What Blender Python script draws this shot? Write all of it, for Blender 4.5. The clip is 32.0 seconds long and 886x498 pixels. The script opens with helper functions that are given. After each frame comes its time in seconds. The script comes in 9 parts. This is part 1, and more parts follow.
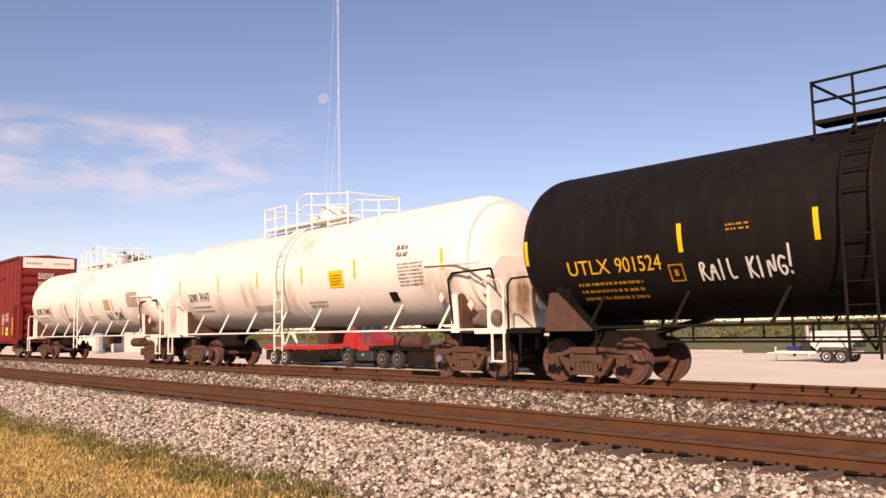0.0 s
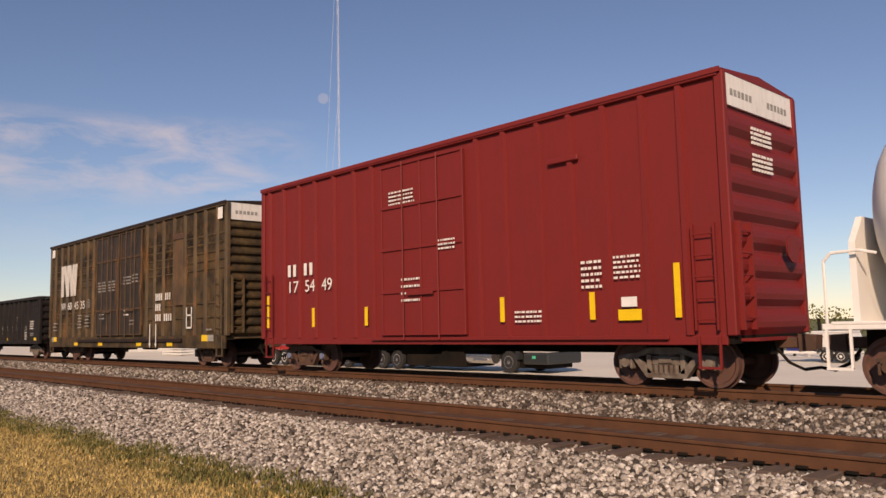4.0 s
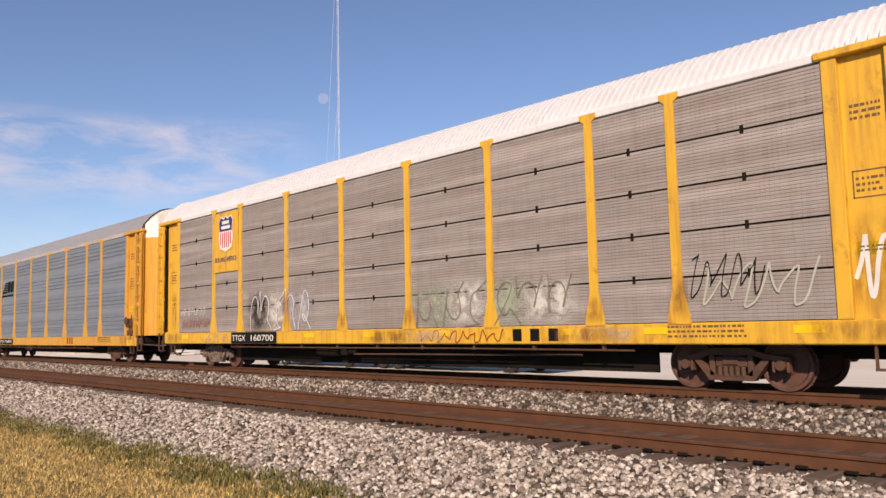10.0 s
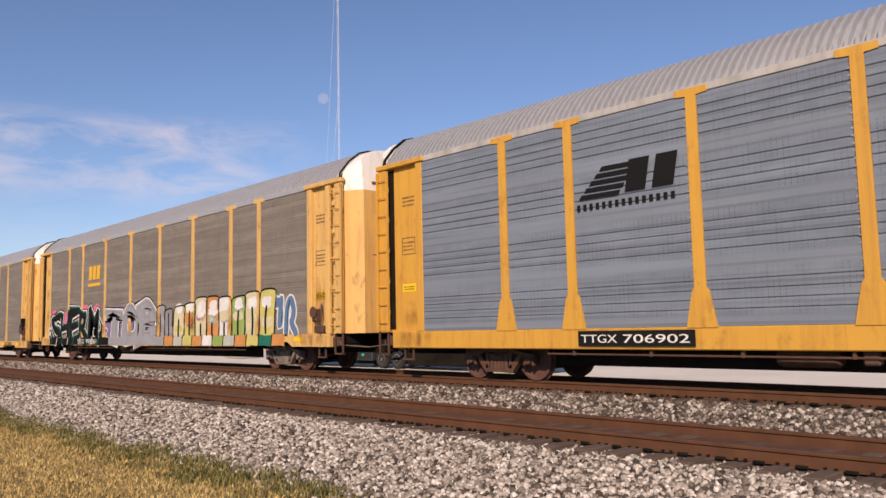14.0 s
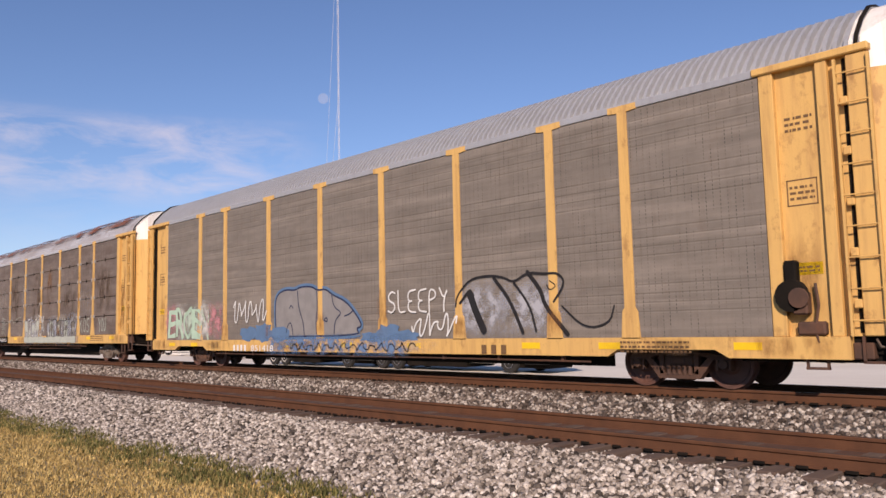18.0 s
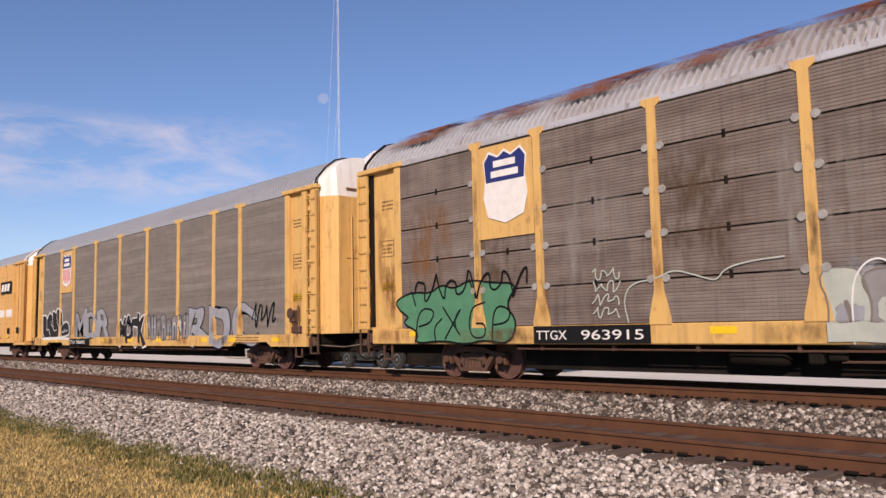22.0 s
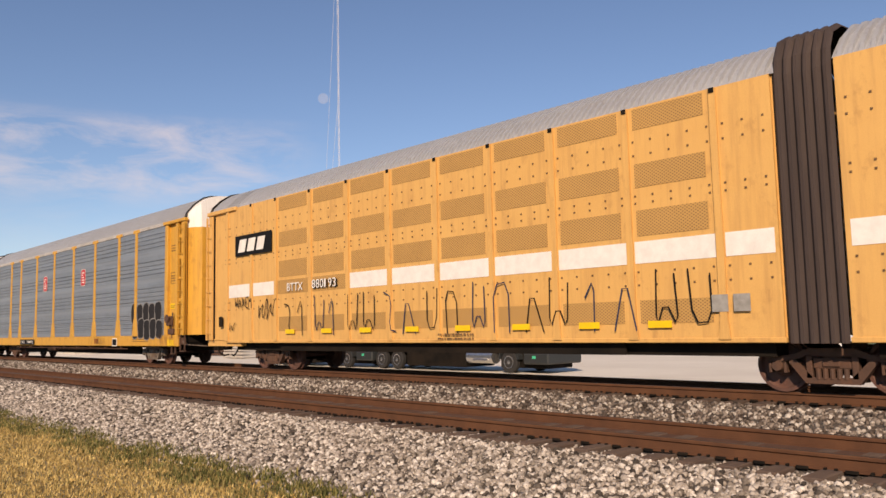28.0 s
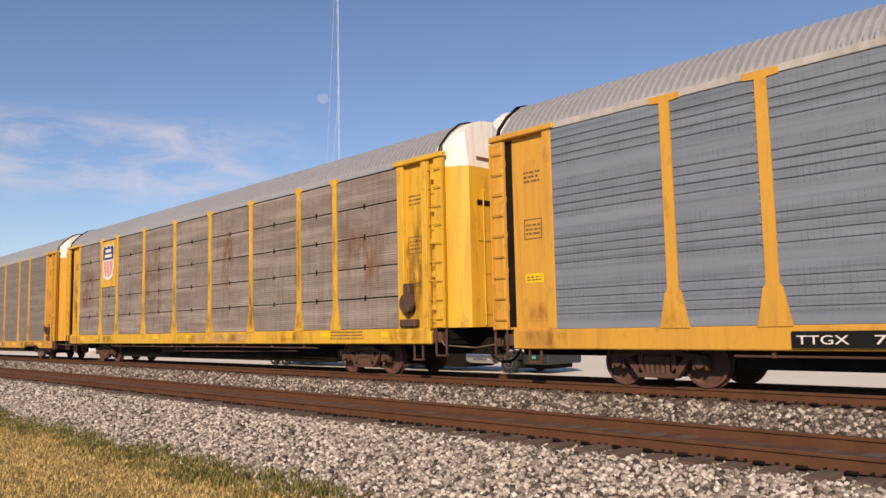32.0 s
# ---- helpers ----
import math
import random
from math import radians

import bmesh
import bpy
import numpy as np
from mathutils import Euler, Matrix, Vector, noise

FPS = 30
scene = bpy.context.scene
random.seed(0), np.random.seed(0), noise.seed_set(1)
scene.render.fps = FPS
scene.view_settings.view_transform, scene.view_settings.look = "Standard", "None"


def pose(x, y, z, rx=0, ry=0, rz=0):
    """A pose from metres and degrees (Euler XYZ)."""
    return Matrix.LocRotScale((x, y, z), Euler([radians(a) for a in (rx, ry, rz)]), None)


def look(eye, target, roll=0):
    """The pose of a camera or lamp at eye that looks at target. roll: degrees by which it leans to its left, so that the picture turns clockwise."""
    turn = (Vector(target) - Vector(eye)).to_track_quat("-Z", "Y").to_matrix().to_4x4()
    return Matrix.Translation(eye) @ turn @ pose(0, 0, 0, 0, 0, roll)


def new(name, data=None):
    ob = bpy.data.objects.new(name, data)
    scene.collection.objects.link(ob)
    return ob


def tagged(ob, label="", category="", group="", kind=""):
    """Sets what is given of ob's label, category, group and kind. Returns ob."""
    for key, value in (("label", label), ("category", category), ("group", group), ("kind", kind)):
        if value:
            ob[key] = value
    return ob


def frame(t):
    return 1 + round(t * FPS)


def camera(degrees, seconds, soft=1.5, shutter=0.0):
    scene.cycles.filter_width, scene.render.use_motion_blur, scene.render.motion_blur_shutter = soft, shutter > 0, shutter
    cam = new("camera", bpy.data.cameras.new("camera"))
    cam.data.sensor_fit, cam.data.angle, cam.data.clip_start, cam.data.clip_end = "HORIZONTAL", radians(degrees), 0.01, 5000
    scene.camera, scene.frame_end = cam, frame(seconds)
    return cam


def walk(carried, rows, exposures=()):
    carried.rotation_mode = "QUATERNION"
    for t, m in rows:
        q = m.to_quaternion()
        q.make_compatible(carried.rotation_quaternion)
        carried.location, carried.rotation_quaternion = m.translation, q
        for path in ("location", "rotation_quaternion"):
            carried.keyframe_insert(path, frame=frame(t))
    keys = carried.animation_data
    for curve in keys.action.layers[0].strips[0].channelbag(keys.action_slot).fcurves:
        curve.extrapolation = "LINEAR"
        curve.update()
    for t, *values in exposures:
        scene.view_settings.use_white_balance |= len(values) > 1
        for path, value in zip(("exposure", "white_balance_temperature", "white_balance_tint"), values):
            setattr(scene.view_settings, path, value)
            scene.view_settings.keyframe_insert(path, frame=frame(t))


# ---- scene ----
CENTRE = 14.49          # distance of the train's track from the camera's foot
cam = camera(58.83, 32.0, soft=1.5)
EYE = (0.0, 0.0, 1.245)
YAW, PITCH = -0.8143, 0.0986
AIM = (math.sin(YAW) * math.cos(PITCH), math.cos(YAW) * math.cos(PITCH), 1.245 + math.sin(PITCH))
# the clip's camera meters the passing cars: it darkens for the white tanks and opens up for the black gondola
EXPOSURE = [(0.0, 0.32, 8390, 34), (0.6, 0.1, 7690, 34), (1.0, -0.12, 7740, 31), (2.0, -0.44, 7490, 27), (3.5, -0.35, 7590, 26), (5.5, 0.42, 8090, 25), (6.0, 0.56, 8190, 25), (7.0, 0.64, 7790, 23), (8.0, 0.5, 7740, 24), (9.0, 0.22, 7920, 26), (10.0, 0.1, 7090, 24), (12.0, 0.0, 6740, 24), (14.5, 0.0, 6870, 24), (17.0, 0.0, 6530, 25), (22.0, -0.02, 6480, 25), (24.0, -0.05, 6330, 24), (26.0, -0.02, 6580, 22), (28.0, 0.02, 7380, 21), (30.0, 0.02, 7230, 21), (32.0, 0.02, 7080, 21)]
walk(cam, [(0.0, look(EYE, AIM, -1.25)), (32.0, look(EYE, AIM, -1.25))], exposures=EXPOSURE)

# ---- light ----
SUN_DIR = Vector((0.52, -0.72, 0.50)).normalized()
world = bpy.data.worlds.new("sky")
scene.world = world
world.use_nodes = True
wn = world.node_tree.nodes
sky = wn.new("ShaderNodeTexSky")
sky.sky_type = "NISHITA"
sky.sun_disc = False
sky.sun_elevation = math.asin(SUN_DIR.z)
sky.sun_rotation = math.atan2(SUN_DIR.x, SUN_DIR.y)
sky.air_density, sky.dust_density, sky.ozone_density = 1.0, 0.0, 5.0
wn["Background"].inputs[1].default_value = 0.112
world.node_tree.links.new(sky.outputs[0], wn["Background"].inputs[0])
sun = new("sun", bpy.data.lights.new("sun", "SUN"))
sun.data.energy, sun.data.angle, sun.data.color = 5.0, radians(0.53), (1.0, 0.86, 0.66)
sun.matrix_world = look(SUN_DIR * 60, (0, 0, 0))


# ---- materials ----
def paint(name, base, rough=0.6, metal=0.0, second=None, blotch=0.35, scale=1.2, streak=0.0, streak_col=(0.10, 0.055, 0.03),
          grain=0.15, bump=0.15, grain_scale=60.0, spots=0.0, spot_col=(0.16, 0.06, 0.025), dots=0.0, vary=0.0, stretch=(1, 1, 1), spec=0.4, perf=None):
    """A weathered surface: large blotches, vertical streaks, rust spots, fine grain and relief; perf adds dark level
    bands and painted glints.
    """
    m = bpy.data.materials.new(name)
    m.use_nodes = True
    n, l = m.node_tree.nodes, m.node_tree.links
    b = n["Principled BSDF"]
    b.inputs["Roughness"].default_value, b.inputs["Metallic"].default_value = rough, metal
    b.inputs["Specular IOR Level"].default_value = spec
    tc, info = n.new("ShaderNodeTexCoord"), n.new("ShaderNodeObjectInfo")
    shift = n.new("ShaderNodeVectorMath"); shift.operation = "MULTIPLY_ADD"
    l.new(info.outputs["Random"], shift.inputs[0])
    shift.inputs[1].default_value = (37.0, 91.0, 53.0)
    l.new(tc.outputs["Object"], shift.inputs[2])
    co = shift.outputs[0]

    def mapped(v):
        k = n.new("ShaderNodeVectorMath"); k.operation = "MULTIPLY"
        l.new(co, k.inputs[0]); k.inputs[1].default_value = v
        return k.outputs[0]

    def fbm(v, s, detail, lo, hi, rough_=0.55):
        t = n.new("ShaderNodeTexNoise")
        t.inputs["Scale"].default_value, t.inputs["Detail"].default_value, t.inputs["Roughness"].default_value = s, detail, rough_
        l.new(v, t.inputs["Vector"])
        r = n.new("ShaderNodeMapRange")
        r.inputs[1].default_value, r.inputs[2].default_value = lo, hi
        l.new(t.outputs["Fac"], r.inputs[0])
        return r.outputs[0], t.outputs["Fac"]

    def mix(a, bcol, fac, mode="MIX"):
        k = n.new("ShaderNodeMix"); k.data_type, k.blend_type = "RGBA", mode
        for sock, val in ((k.inputs[6], a), (k.inputs[7], bcol), (k.inputs[0], fac)):
            if hasattr(val, "is_output"):
                l.new(val, sock)
            else:
                sock.default_value = (*val, 1) if isinstance(val, tuple) else val
        return k.outputs[2]

    def times(a, v):
        k = n.new("ShaderNodeMath"); k.operation = "MULTIPLY"
        l.new(a, k.inputs[0]); k.inputs[1].default_value = v
        return k.outputs[0]

    second = second or tuple(c * 0.7 for c in base)
    big, _ = fbm(mapped(stretch), scale, 5, 0.35, 0.68)
    col = mix(base, second, times(big, blotch))
    fine, raw = fbm(co, grain_scale, 3, 0.3, 0.7)
    col = mix(col, tuple(c * 0.55 for c in base), times(fine, grain))
    if streak:
        s, _ = fbm(mapped((3.2, 3.2, 0.22)), 2.2, 6, 0.48, 0.72, 0.65)
        col = mix(col, streak_col, times(s, streak))
    if spots:
        s, _ = fbm(mapped((1, 1, 0.6)), 3.1, 8, 0.56, 0.66, 0.7)
        col = mix(col, spot_col, times(s, spots))
    if vary:
        k = n.new("ShaderNodeMapRange")
        l.new(info.outputs["Random"], k.inputs[0])
        k.inputs[3].default_value, k.inputs[4].default_value = 0.0, vary
        col = mix(col, second, k.outputs[0])
    height = raw
    if dots:
        sep = n.new("ShaderNodeSeparateXYZ"); l.new(tc.outputs["Object"], sep.inputs[0])
        waves = []
        for out, step in ((sep.outputs[0], 0.085), (sep.outputs[2], 0.06)):
            w = times(out, 2 * math.pi / step)
            s = n.new("ShaderNodeMath"); s.operation = "SINE"; l.new(w, s.inputs[0]); waves.append(s.outputs[0])
        pr = n.new("ShaderNodeMath"); pr.operation = "MULTIPLY"; l.new(waves[0], pr.inputs[0]); l.new(waves[1], pr.inputs[1])
        r = n.new("ShaderNodeMapRange"); l.new(pr.outputs[0], r.inputs[0]); r.inputs[1].default_value, r.inputs[2].default_value = 0.1, 0.6
        col = mix(col, (0.015, 0.015, 0.015), times(r.outputs[0], dots))
    if perf:
        # rows of punched slots: (spacing along, share of the 0.8 m pitch that is punched, depth of tone, tone of the plain bands)
        sep = n.new("ShaderNodeSeparateXYZ"); l.new(tc.outputs["Object"], sep.inputs[0])

        def within(out, step, share, off=0.0):
            a = n.new("ShaderNodeMath"); a.operation = "MULTIPLY_ADD"
            l.new(out, a.inputs[0]); a.inputs[1].default_value, a.inputs[2].default_value = 1 / step, off
            f = n.new("ShaderNodeMath"); f.operation = "FRACT"; l.new(a.outputs[0], f.inputs[0])
            c = n.new("ShaderNodeMath"); c.operation = "LESS_THAN"; l.new(f.outputs[0], c.inputs[0]); c.inputs[1].default_value = share
            return c.outputs[0]

        def both(a, b_):
            k = n.new("ShaderNodeMath"); k.operation = "MULTIPLY"; l.new(a, k.inputs[0]); l.new(b_, k.inputs[1])
            return k.outputs[0]
        group = within(sep.outputs[2], 1.06, perf[1], -0.16)
        soil, _ = fbm(mapped((0.9, 1, 2.0)), 2.6, 6, 0.40, 0.66)
        patchy, _ = fbm(mapped((1.6, 1, 1.0)), 2.2, 5, 0.40, 0.66)
        slots = both(both(within(sep.outputs[0], perf[0], 0.11), within(sep.outputs[2], 0.072, 0.62)), group)
        col = mix(col, perf[3], times(within(sep.outputs[2], 1.06, 1 - perf[1] - 0.06, -perf[1] - 0.19), 0.22))
        # soft dark level bands in the colour, repeating every 0.17 m
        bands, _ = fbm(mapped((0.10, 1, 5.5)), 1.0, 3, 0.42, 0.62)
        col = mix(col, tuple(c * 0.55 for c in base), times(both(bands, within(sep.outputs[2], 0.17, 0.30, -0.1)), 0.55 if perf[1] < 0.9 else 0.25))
        # glints of light painted into the colour as pale level streaks
        glints, _ = fbm(mapped((0.12, 1, 3.0)), 1.3, 3, 0.50, 0.66)
        col = mix(col, tuple(min(0.8, c * 1.35) for c in base), times(glints, 0.5))
        col = mix(col, tuple(c * 0.45 for c in base), times(both(group, soil), 0.32 * perf[2]))
        col = mix(col, (0.02, 0.018, 0.016), times(both(slots, patchy), perf[2]))
    l.new(col, b.inputs["Base Color"])
    rr = n.new("ShaderNodeMapRange"); l.new(raw, rr.inputs[0])
    rr.inputs[3].default_value, rr.inputs[4].default_value = max(0.02, rough - 0.12), min(1, rough + 0.15)
    l.new(rr.outputs[0], b.inputs["Roughness"])
    if bump:
        bp = n.new("ShaderNodeBump"); bp.inputs["Strength"].default_value, bp.inputs["Distance"].default_value = bump, 0.01
        l.new(height, bp.inputs["Height"]); l.new(bp.outputs[0], b.inputs["Normal"])
    return m


def stain_paint(name, colour, strength, stretch=(1, 1, 1), scale=2.2, lo=0.42, hi=0.70, axes=(0, 2)):
    """Rust or grime lying on a surface: patchy, fading out towards the edge of its sheet."""
    m = bpy.data.materials.new(name); m.use_nodes = True
    n, l = m.node_tree.nodes, m.node_tree.links
    b = n["Principled BSDF"]
    b.inputs["Base Color"].default_value, b.inputs["Roughness"].default_value = (*colour, 1), 0.85
    b.inputs["Specular IOR Level"].default_value = 0.15
    tc, nz, mp = n.new("ShaderNodeTexCoord"), n.new("ShaderNodeTexNoise"), n.new("ShaderNodeVectorMath")
    mp.operation = "MULTIPLY"; l.new(tc.outputs["Object"], mp.inputs[0]); mp.inputs[1].default_value = stretch
    l.new(mp.outputs[0], nz.inputs["Vector"]); nz.inputs["Scale"].default_value, nz.inputs["Detail"].default_value, nz.inputs["Roughness"].default_value = scale, 7, 0.65
    r = n.new("ShaderNodeMapRange"); l.new(nz.outputs["Fac"], r.inputs[0]); r.inputs[1].default_value, r.inputs[2].default_value = lo, hi
    sep = n.new("ShaderNodeSeparateXYZ"); l.new(tc.outputs["Generated"], sep.inputs[0])
    fac = r.outputs[0]
    for axis in axes:
        k = n.new("ShaderNodeMath"); k.operation = "PINGPONG"; l.new(sep.outputs[axis], k.inputs[0]); k.inputs[1].default_value = 0.5
        e = n.new("ShaderNodeMapRange"); l.new(k.outputs[0], e.inputs[0]); e.inputs[1].default_value, e.inputs[2].default_value = 0.0, 0.30
        p = n.new("ShaderNodeMath"); p.operation = "MULTIPLY"; l.new(fac, p.inputs[0]); l.new(e.outputs[0], p.inputs[1])
        fac = p.outputs[0]
    p = n.new("ShaderNodeMath"); p.operation = "MULTIPLY"; l.new(fac, p.inputs[0]); p.inputs[1].default_value = strength
    l.new(p.outputs[0], b.inputs["Alpha"])
    return m


def island_mix(name, stops, rough=0.85, noise_scale=30.0):
    """Loose pieces in one mesh, each with a tone of its own."""
    m = bpy.data.materials.new(name); m.use_nodes = True
    n, l = m.node_tree.nodes, m.node_tree.links
    b = n["Principled BSDF"]; b.inputs["Roughness"].default_value = rough
    b.inputs["Specular IOR Level"].default_value = 0.25
    geo, ramp, tc, nz = n.new("ShaderNodeNewGeometry"), n.new("ShaderNodeValToRGB"), n.new("ShaderNodeTexCoord"), n.new("ShaderNodeTexNoise")
    while len(ramp.color_ramp.elements) < len(stops):
        ramp.color_ramp.elements.new(0.5)
    for e, (p, c) in zip(ramp.color_ramp.elements, stops):
        e.position, e.color = p, (*c, 1)
    l.new(geo.outputs["Random Per Island"], ramp.inputs[0])
    l.new(tc.outputs["Object"], nz.inputs["Vector"]); nz.inputs["Scale"].default_value = noise_scale; nz.inputs["Detail"].default_value = 4
    k = n.new("ShaderNodeMix"); k.data_type, k.blend_type = "RGBA", "MULTIPLY"
    r = n.new("ShaderNodeMapRange"); l.new(nz.outputs["Fac"], r.inputs[0]); r.inputs[1].default_value, r.inputs[2].default_value = 0.3, 0.7
    r.inputs[3].default_value, r.inputs[4].default_value = 0.65, 1.1
    k.inputs[0].default_value = 1.0
    l.new(ramp.outputs[0], k.inputs[6]); l.new(r.outputs[0], k.inputs[7]); l.new(k.outputs[2], b.inputs["Base Color"])
    return m


YELLOW = paint("rack_yellow", (0.62, 0.33, 0.045), 0.5, second=(0.52, 0.26, 0.05), streak=0.4, streak_col=(0.26, 0.12, 0.035), spots=0.28)
YELLOW_PALE = paint("rack_yellow_pale", (0.66, 0.41, 0.13), 0.6, second=(0.55, 0.33, 0.12), streak=0.5, streak_col=(0.32, 0.17, 0.07), spots=0.42)
YELLOW_BRIGHT = paint("rack_yellow_bright", (0.70, 0.41, 0.035), 0.45, second=(0.58, 0.31, 0.04), streak=0.5, streak_col=(0.28, 0.13, 0.035), spots=0.40)
YELLOW_TTX = paint("carrier_yellow", (0.67, 0.39, 0.125), 0.55, second=(0.58, 0.31, 0.09), streak=0.4, streak_col=(0.36, 0.19, 0.07), spots=0.2)
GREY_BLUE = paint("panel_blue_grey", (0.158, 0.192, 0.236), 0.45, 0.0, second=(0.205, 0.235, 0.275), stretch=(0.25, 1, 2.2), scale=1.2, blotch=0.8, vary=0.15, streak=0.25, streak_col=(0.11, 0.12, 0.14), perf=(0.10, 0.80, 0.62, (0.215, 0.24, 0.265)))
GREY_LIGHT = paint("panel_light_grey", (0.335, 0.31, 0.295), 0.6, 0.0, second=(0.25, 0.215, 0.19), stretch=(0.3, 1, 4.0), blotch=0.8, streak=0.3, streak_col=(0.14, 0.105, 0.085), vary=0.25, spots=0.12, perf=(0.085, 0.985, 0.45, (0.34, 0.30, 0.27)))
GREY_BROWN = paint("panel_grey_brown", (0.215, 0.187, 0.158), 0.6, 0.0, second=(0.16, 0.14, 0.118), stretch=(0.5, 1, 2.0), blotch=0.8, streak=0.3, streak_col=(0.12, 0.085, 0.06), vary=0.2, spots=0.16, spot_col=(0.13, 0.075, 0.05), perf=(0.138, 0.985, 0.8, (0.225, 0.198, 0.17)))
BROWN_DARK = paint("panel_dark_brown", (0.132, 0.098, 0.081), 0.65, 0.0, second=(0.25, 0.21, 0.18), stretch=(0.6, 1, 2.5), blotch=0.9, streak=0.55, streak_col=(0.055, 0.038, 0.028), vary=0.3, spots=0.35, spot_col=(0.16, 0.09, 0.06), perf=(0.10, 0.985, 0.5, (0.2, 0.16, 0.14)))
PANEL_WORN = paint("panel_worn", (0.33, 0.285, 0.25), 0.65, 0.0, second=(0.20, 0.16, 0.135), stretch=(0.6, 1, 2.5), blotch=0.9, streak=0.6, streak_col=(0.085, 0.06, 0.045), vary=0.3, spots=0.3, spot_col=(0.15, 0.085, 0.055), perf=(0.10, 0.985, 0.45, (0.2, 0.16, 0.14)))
ROOF_GREY = paint("roof_grey", (0.41, 0.42, 0.44), 0.42, 0.25, second=(0.31, 0.31, 0.32), stretch=(0.3, 1, 1), streak=0.25, streak_col=(0.2, 0.17, 0.15))
ROOF_WHITE = paint("roof_white", (0.66, 0.68, 0.71), 0.6, second=(0.58, 0.59, 0.60), streak=0.2, streak_col=(0.4, 0.33, 0.26))
ROOF_RUSTY = paint("roof_rusty", (0.53, 0.54, 0.56), 0.45, 0.25, second=(0.40, 0.37, 0.36), scale=0.7, blotch=1.0, stretch=(0.6, 1.5, 1), spots=0.55)
WHITE_END = paint("end_white", (0.80, 0.78, 0.74), 0.5, second=(0.62, 0.58, 0.5), streak=0.3, streak_col=(0.35, 0.22, 0.14), spots=0.15)
TANK_WHITE = paint("tank_white", (0.80, 0.775, 0.735), 0.42, second=(0.78, 0.735, 0.67), scale=0.5, blotch=0.6, streak=0.12, streak_col=(0.50, 0.38, 0.27), grain=0.05, spots=0.05, spot_col=(0.36, 0.22, 0.12))
TANK_BLACK = paint("tank_black", (0.008, 0.007, 0.007), 0.6, spec=0.12, second=(0.016, 0.013, 0.011), scale=0.8, streak=0.3, streak_col=(0.03, 0.023, 0.018), grain=0.1)
RED_BOX = paint("boxcar_red", (0.20, 0.020, 0.018), 0.55, spec=0.25, second=(0.155, 0.018, 0.016), streak=0.3, streak_col=(0.12, 0.02, 0.02))
BROWN_BOX = paint("boxcar_brown", (0.034, 0.027, 0.019), 0.65, spec=0.15, second=(0.115, 0.073, 0.033), scale=1.9, blotch=1.0, streak=0.75, streak_col=(0.018, 0.015, 0.013), spots=0.4, spot_col=(0.18, 0.08, 0.027))
BROWN_RIB = paint("boxcar_rib", (0.125, 0.082, 0.040), 0.65, second=(0.05, 0.036, 0.024), scale=1.4, blotch=1.0, streak=0.5, streak_col=(0.035, 0.028, 0.022), spots=0.6, spot_col=(0.22, 0.085, 0.025))
GON_BLACK = paint("gondola_black", (0.013, 0.0115, 0.012), 0.65, spec=0.2, second=(0.028, 0.022, 0.020), streak=0.4, streak_col=(0.05, 0.036, 0.028), spots=0.12)
STEEL_DARK = paint("dark_steel", (0.009, 0.008, 0.007), 0.8, second=(0.026, 0.019, 0.014), blotch=0.7, spec=0.08)
TRUCK_RUST = paint("truck_rust", (0.105, 0.052, 0.032), 0.75, second=(0.06, 0.035, 0.026), blotch=0.9, scale=4, spots=0.3)
TRUCK_GREY = paint("truck_grey", (0.20, 0.165, 0.135), 0.75, second=(0.08, 0.05, 0.036), blotch=0.9, scale=4, spots=0.3)
WHEEL = paint("wheel_rust", (0.12, 0.055, 0.040), 0.65, second=(0.07, 0.04, 0.032), blotch=0.7, scale=5)
TREAD = paint("wheel_tread", (0.36, 0.35, 0.34), 0.3, 0.9, blotch=0.2)
RAIL = paint("rail_rust", (0.118, 0.054, 0.029), 0.8, spec=0.12, second=(0.078, 0.037, 0.022), blotch=0.8, scale=3, spots=0.15)
RAIL_TOP = paint("rail_running_face", (0.060, 0.040, 0.034), 0.6, 0.0, blotch=0.5, spec=0.2)
TIE = paint("tie_wood", (0.075, 0.046, 0.033), 0.85, second=(0.12, 0.085, 0.066), scale=5, blotch=0.9, stretch=(4, 0.6, 4), vary=0.5)
LETTER_WHITE = paint("lettering_white", (0.78, 0.76, 0.72), 0.55, second=(0.5, 0.46, 0.42), scale=5, blotch=0.35, bump=0)
LETTER_DIM = paint("lettering_dim", (0.34, 0.33, 0.31), 0.6, second=(0.2, 0.19, 0.17), scale=6, blotch=0.8, bump=0)
LETTER_BLACK = paint("lettering_black", (0.012, 0.012, 0.013), 0.7, bump=0, spec=0.1)
LETTER_YELLOW = paint("lettering_yellow", (0.75, 0.42, 0.02), 0.5, second=(0.55, 0.3, 0.03), scale=6, bump=0)
REFLECTOR = paint("reflective_yellow", (0.85, 0.55, 0.01), 0.35, second=(0.65, 0.40, 0.02), scale=5, blotch=0.4, bump=0)
STENCIL = paint("stencil_brown", (0.16, 0.09, 0.04), 0.6, bump=0)
PINK_SIGN = paint("placard_red", (0.62, 0.10, 0.08), 0.5, bump=0)
BLUE = paint("shield_blue", (0.02, 0.03, 0.16), 0.5, bump=0)
RED = paint("shield_red", (0.55, 0.04, 0.05), 0.5, bump=0)
RUBBER = paint("bellows_rubber", (0.040, 0.027, 0.024), 0.75, second=(0.065, 0.045, 0.038), blotch=0.8, stretch=(4, 1, 0.4))
MESH_SCREEN = paint("screen", (0.50, 0.285, 0.09), 0.6, dots=0.55, blotch=0.3)
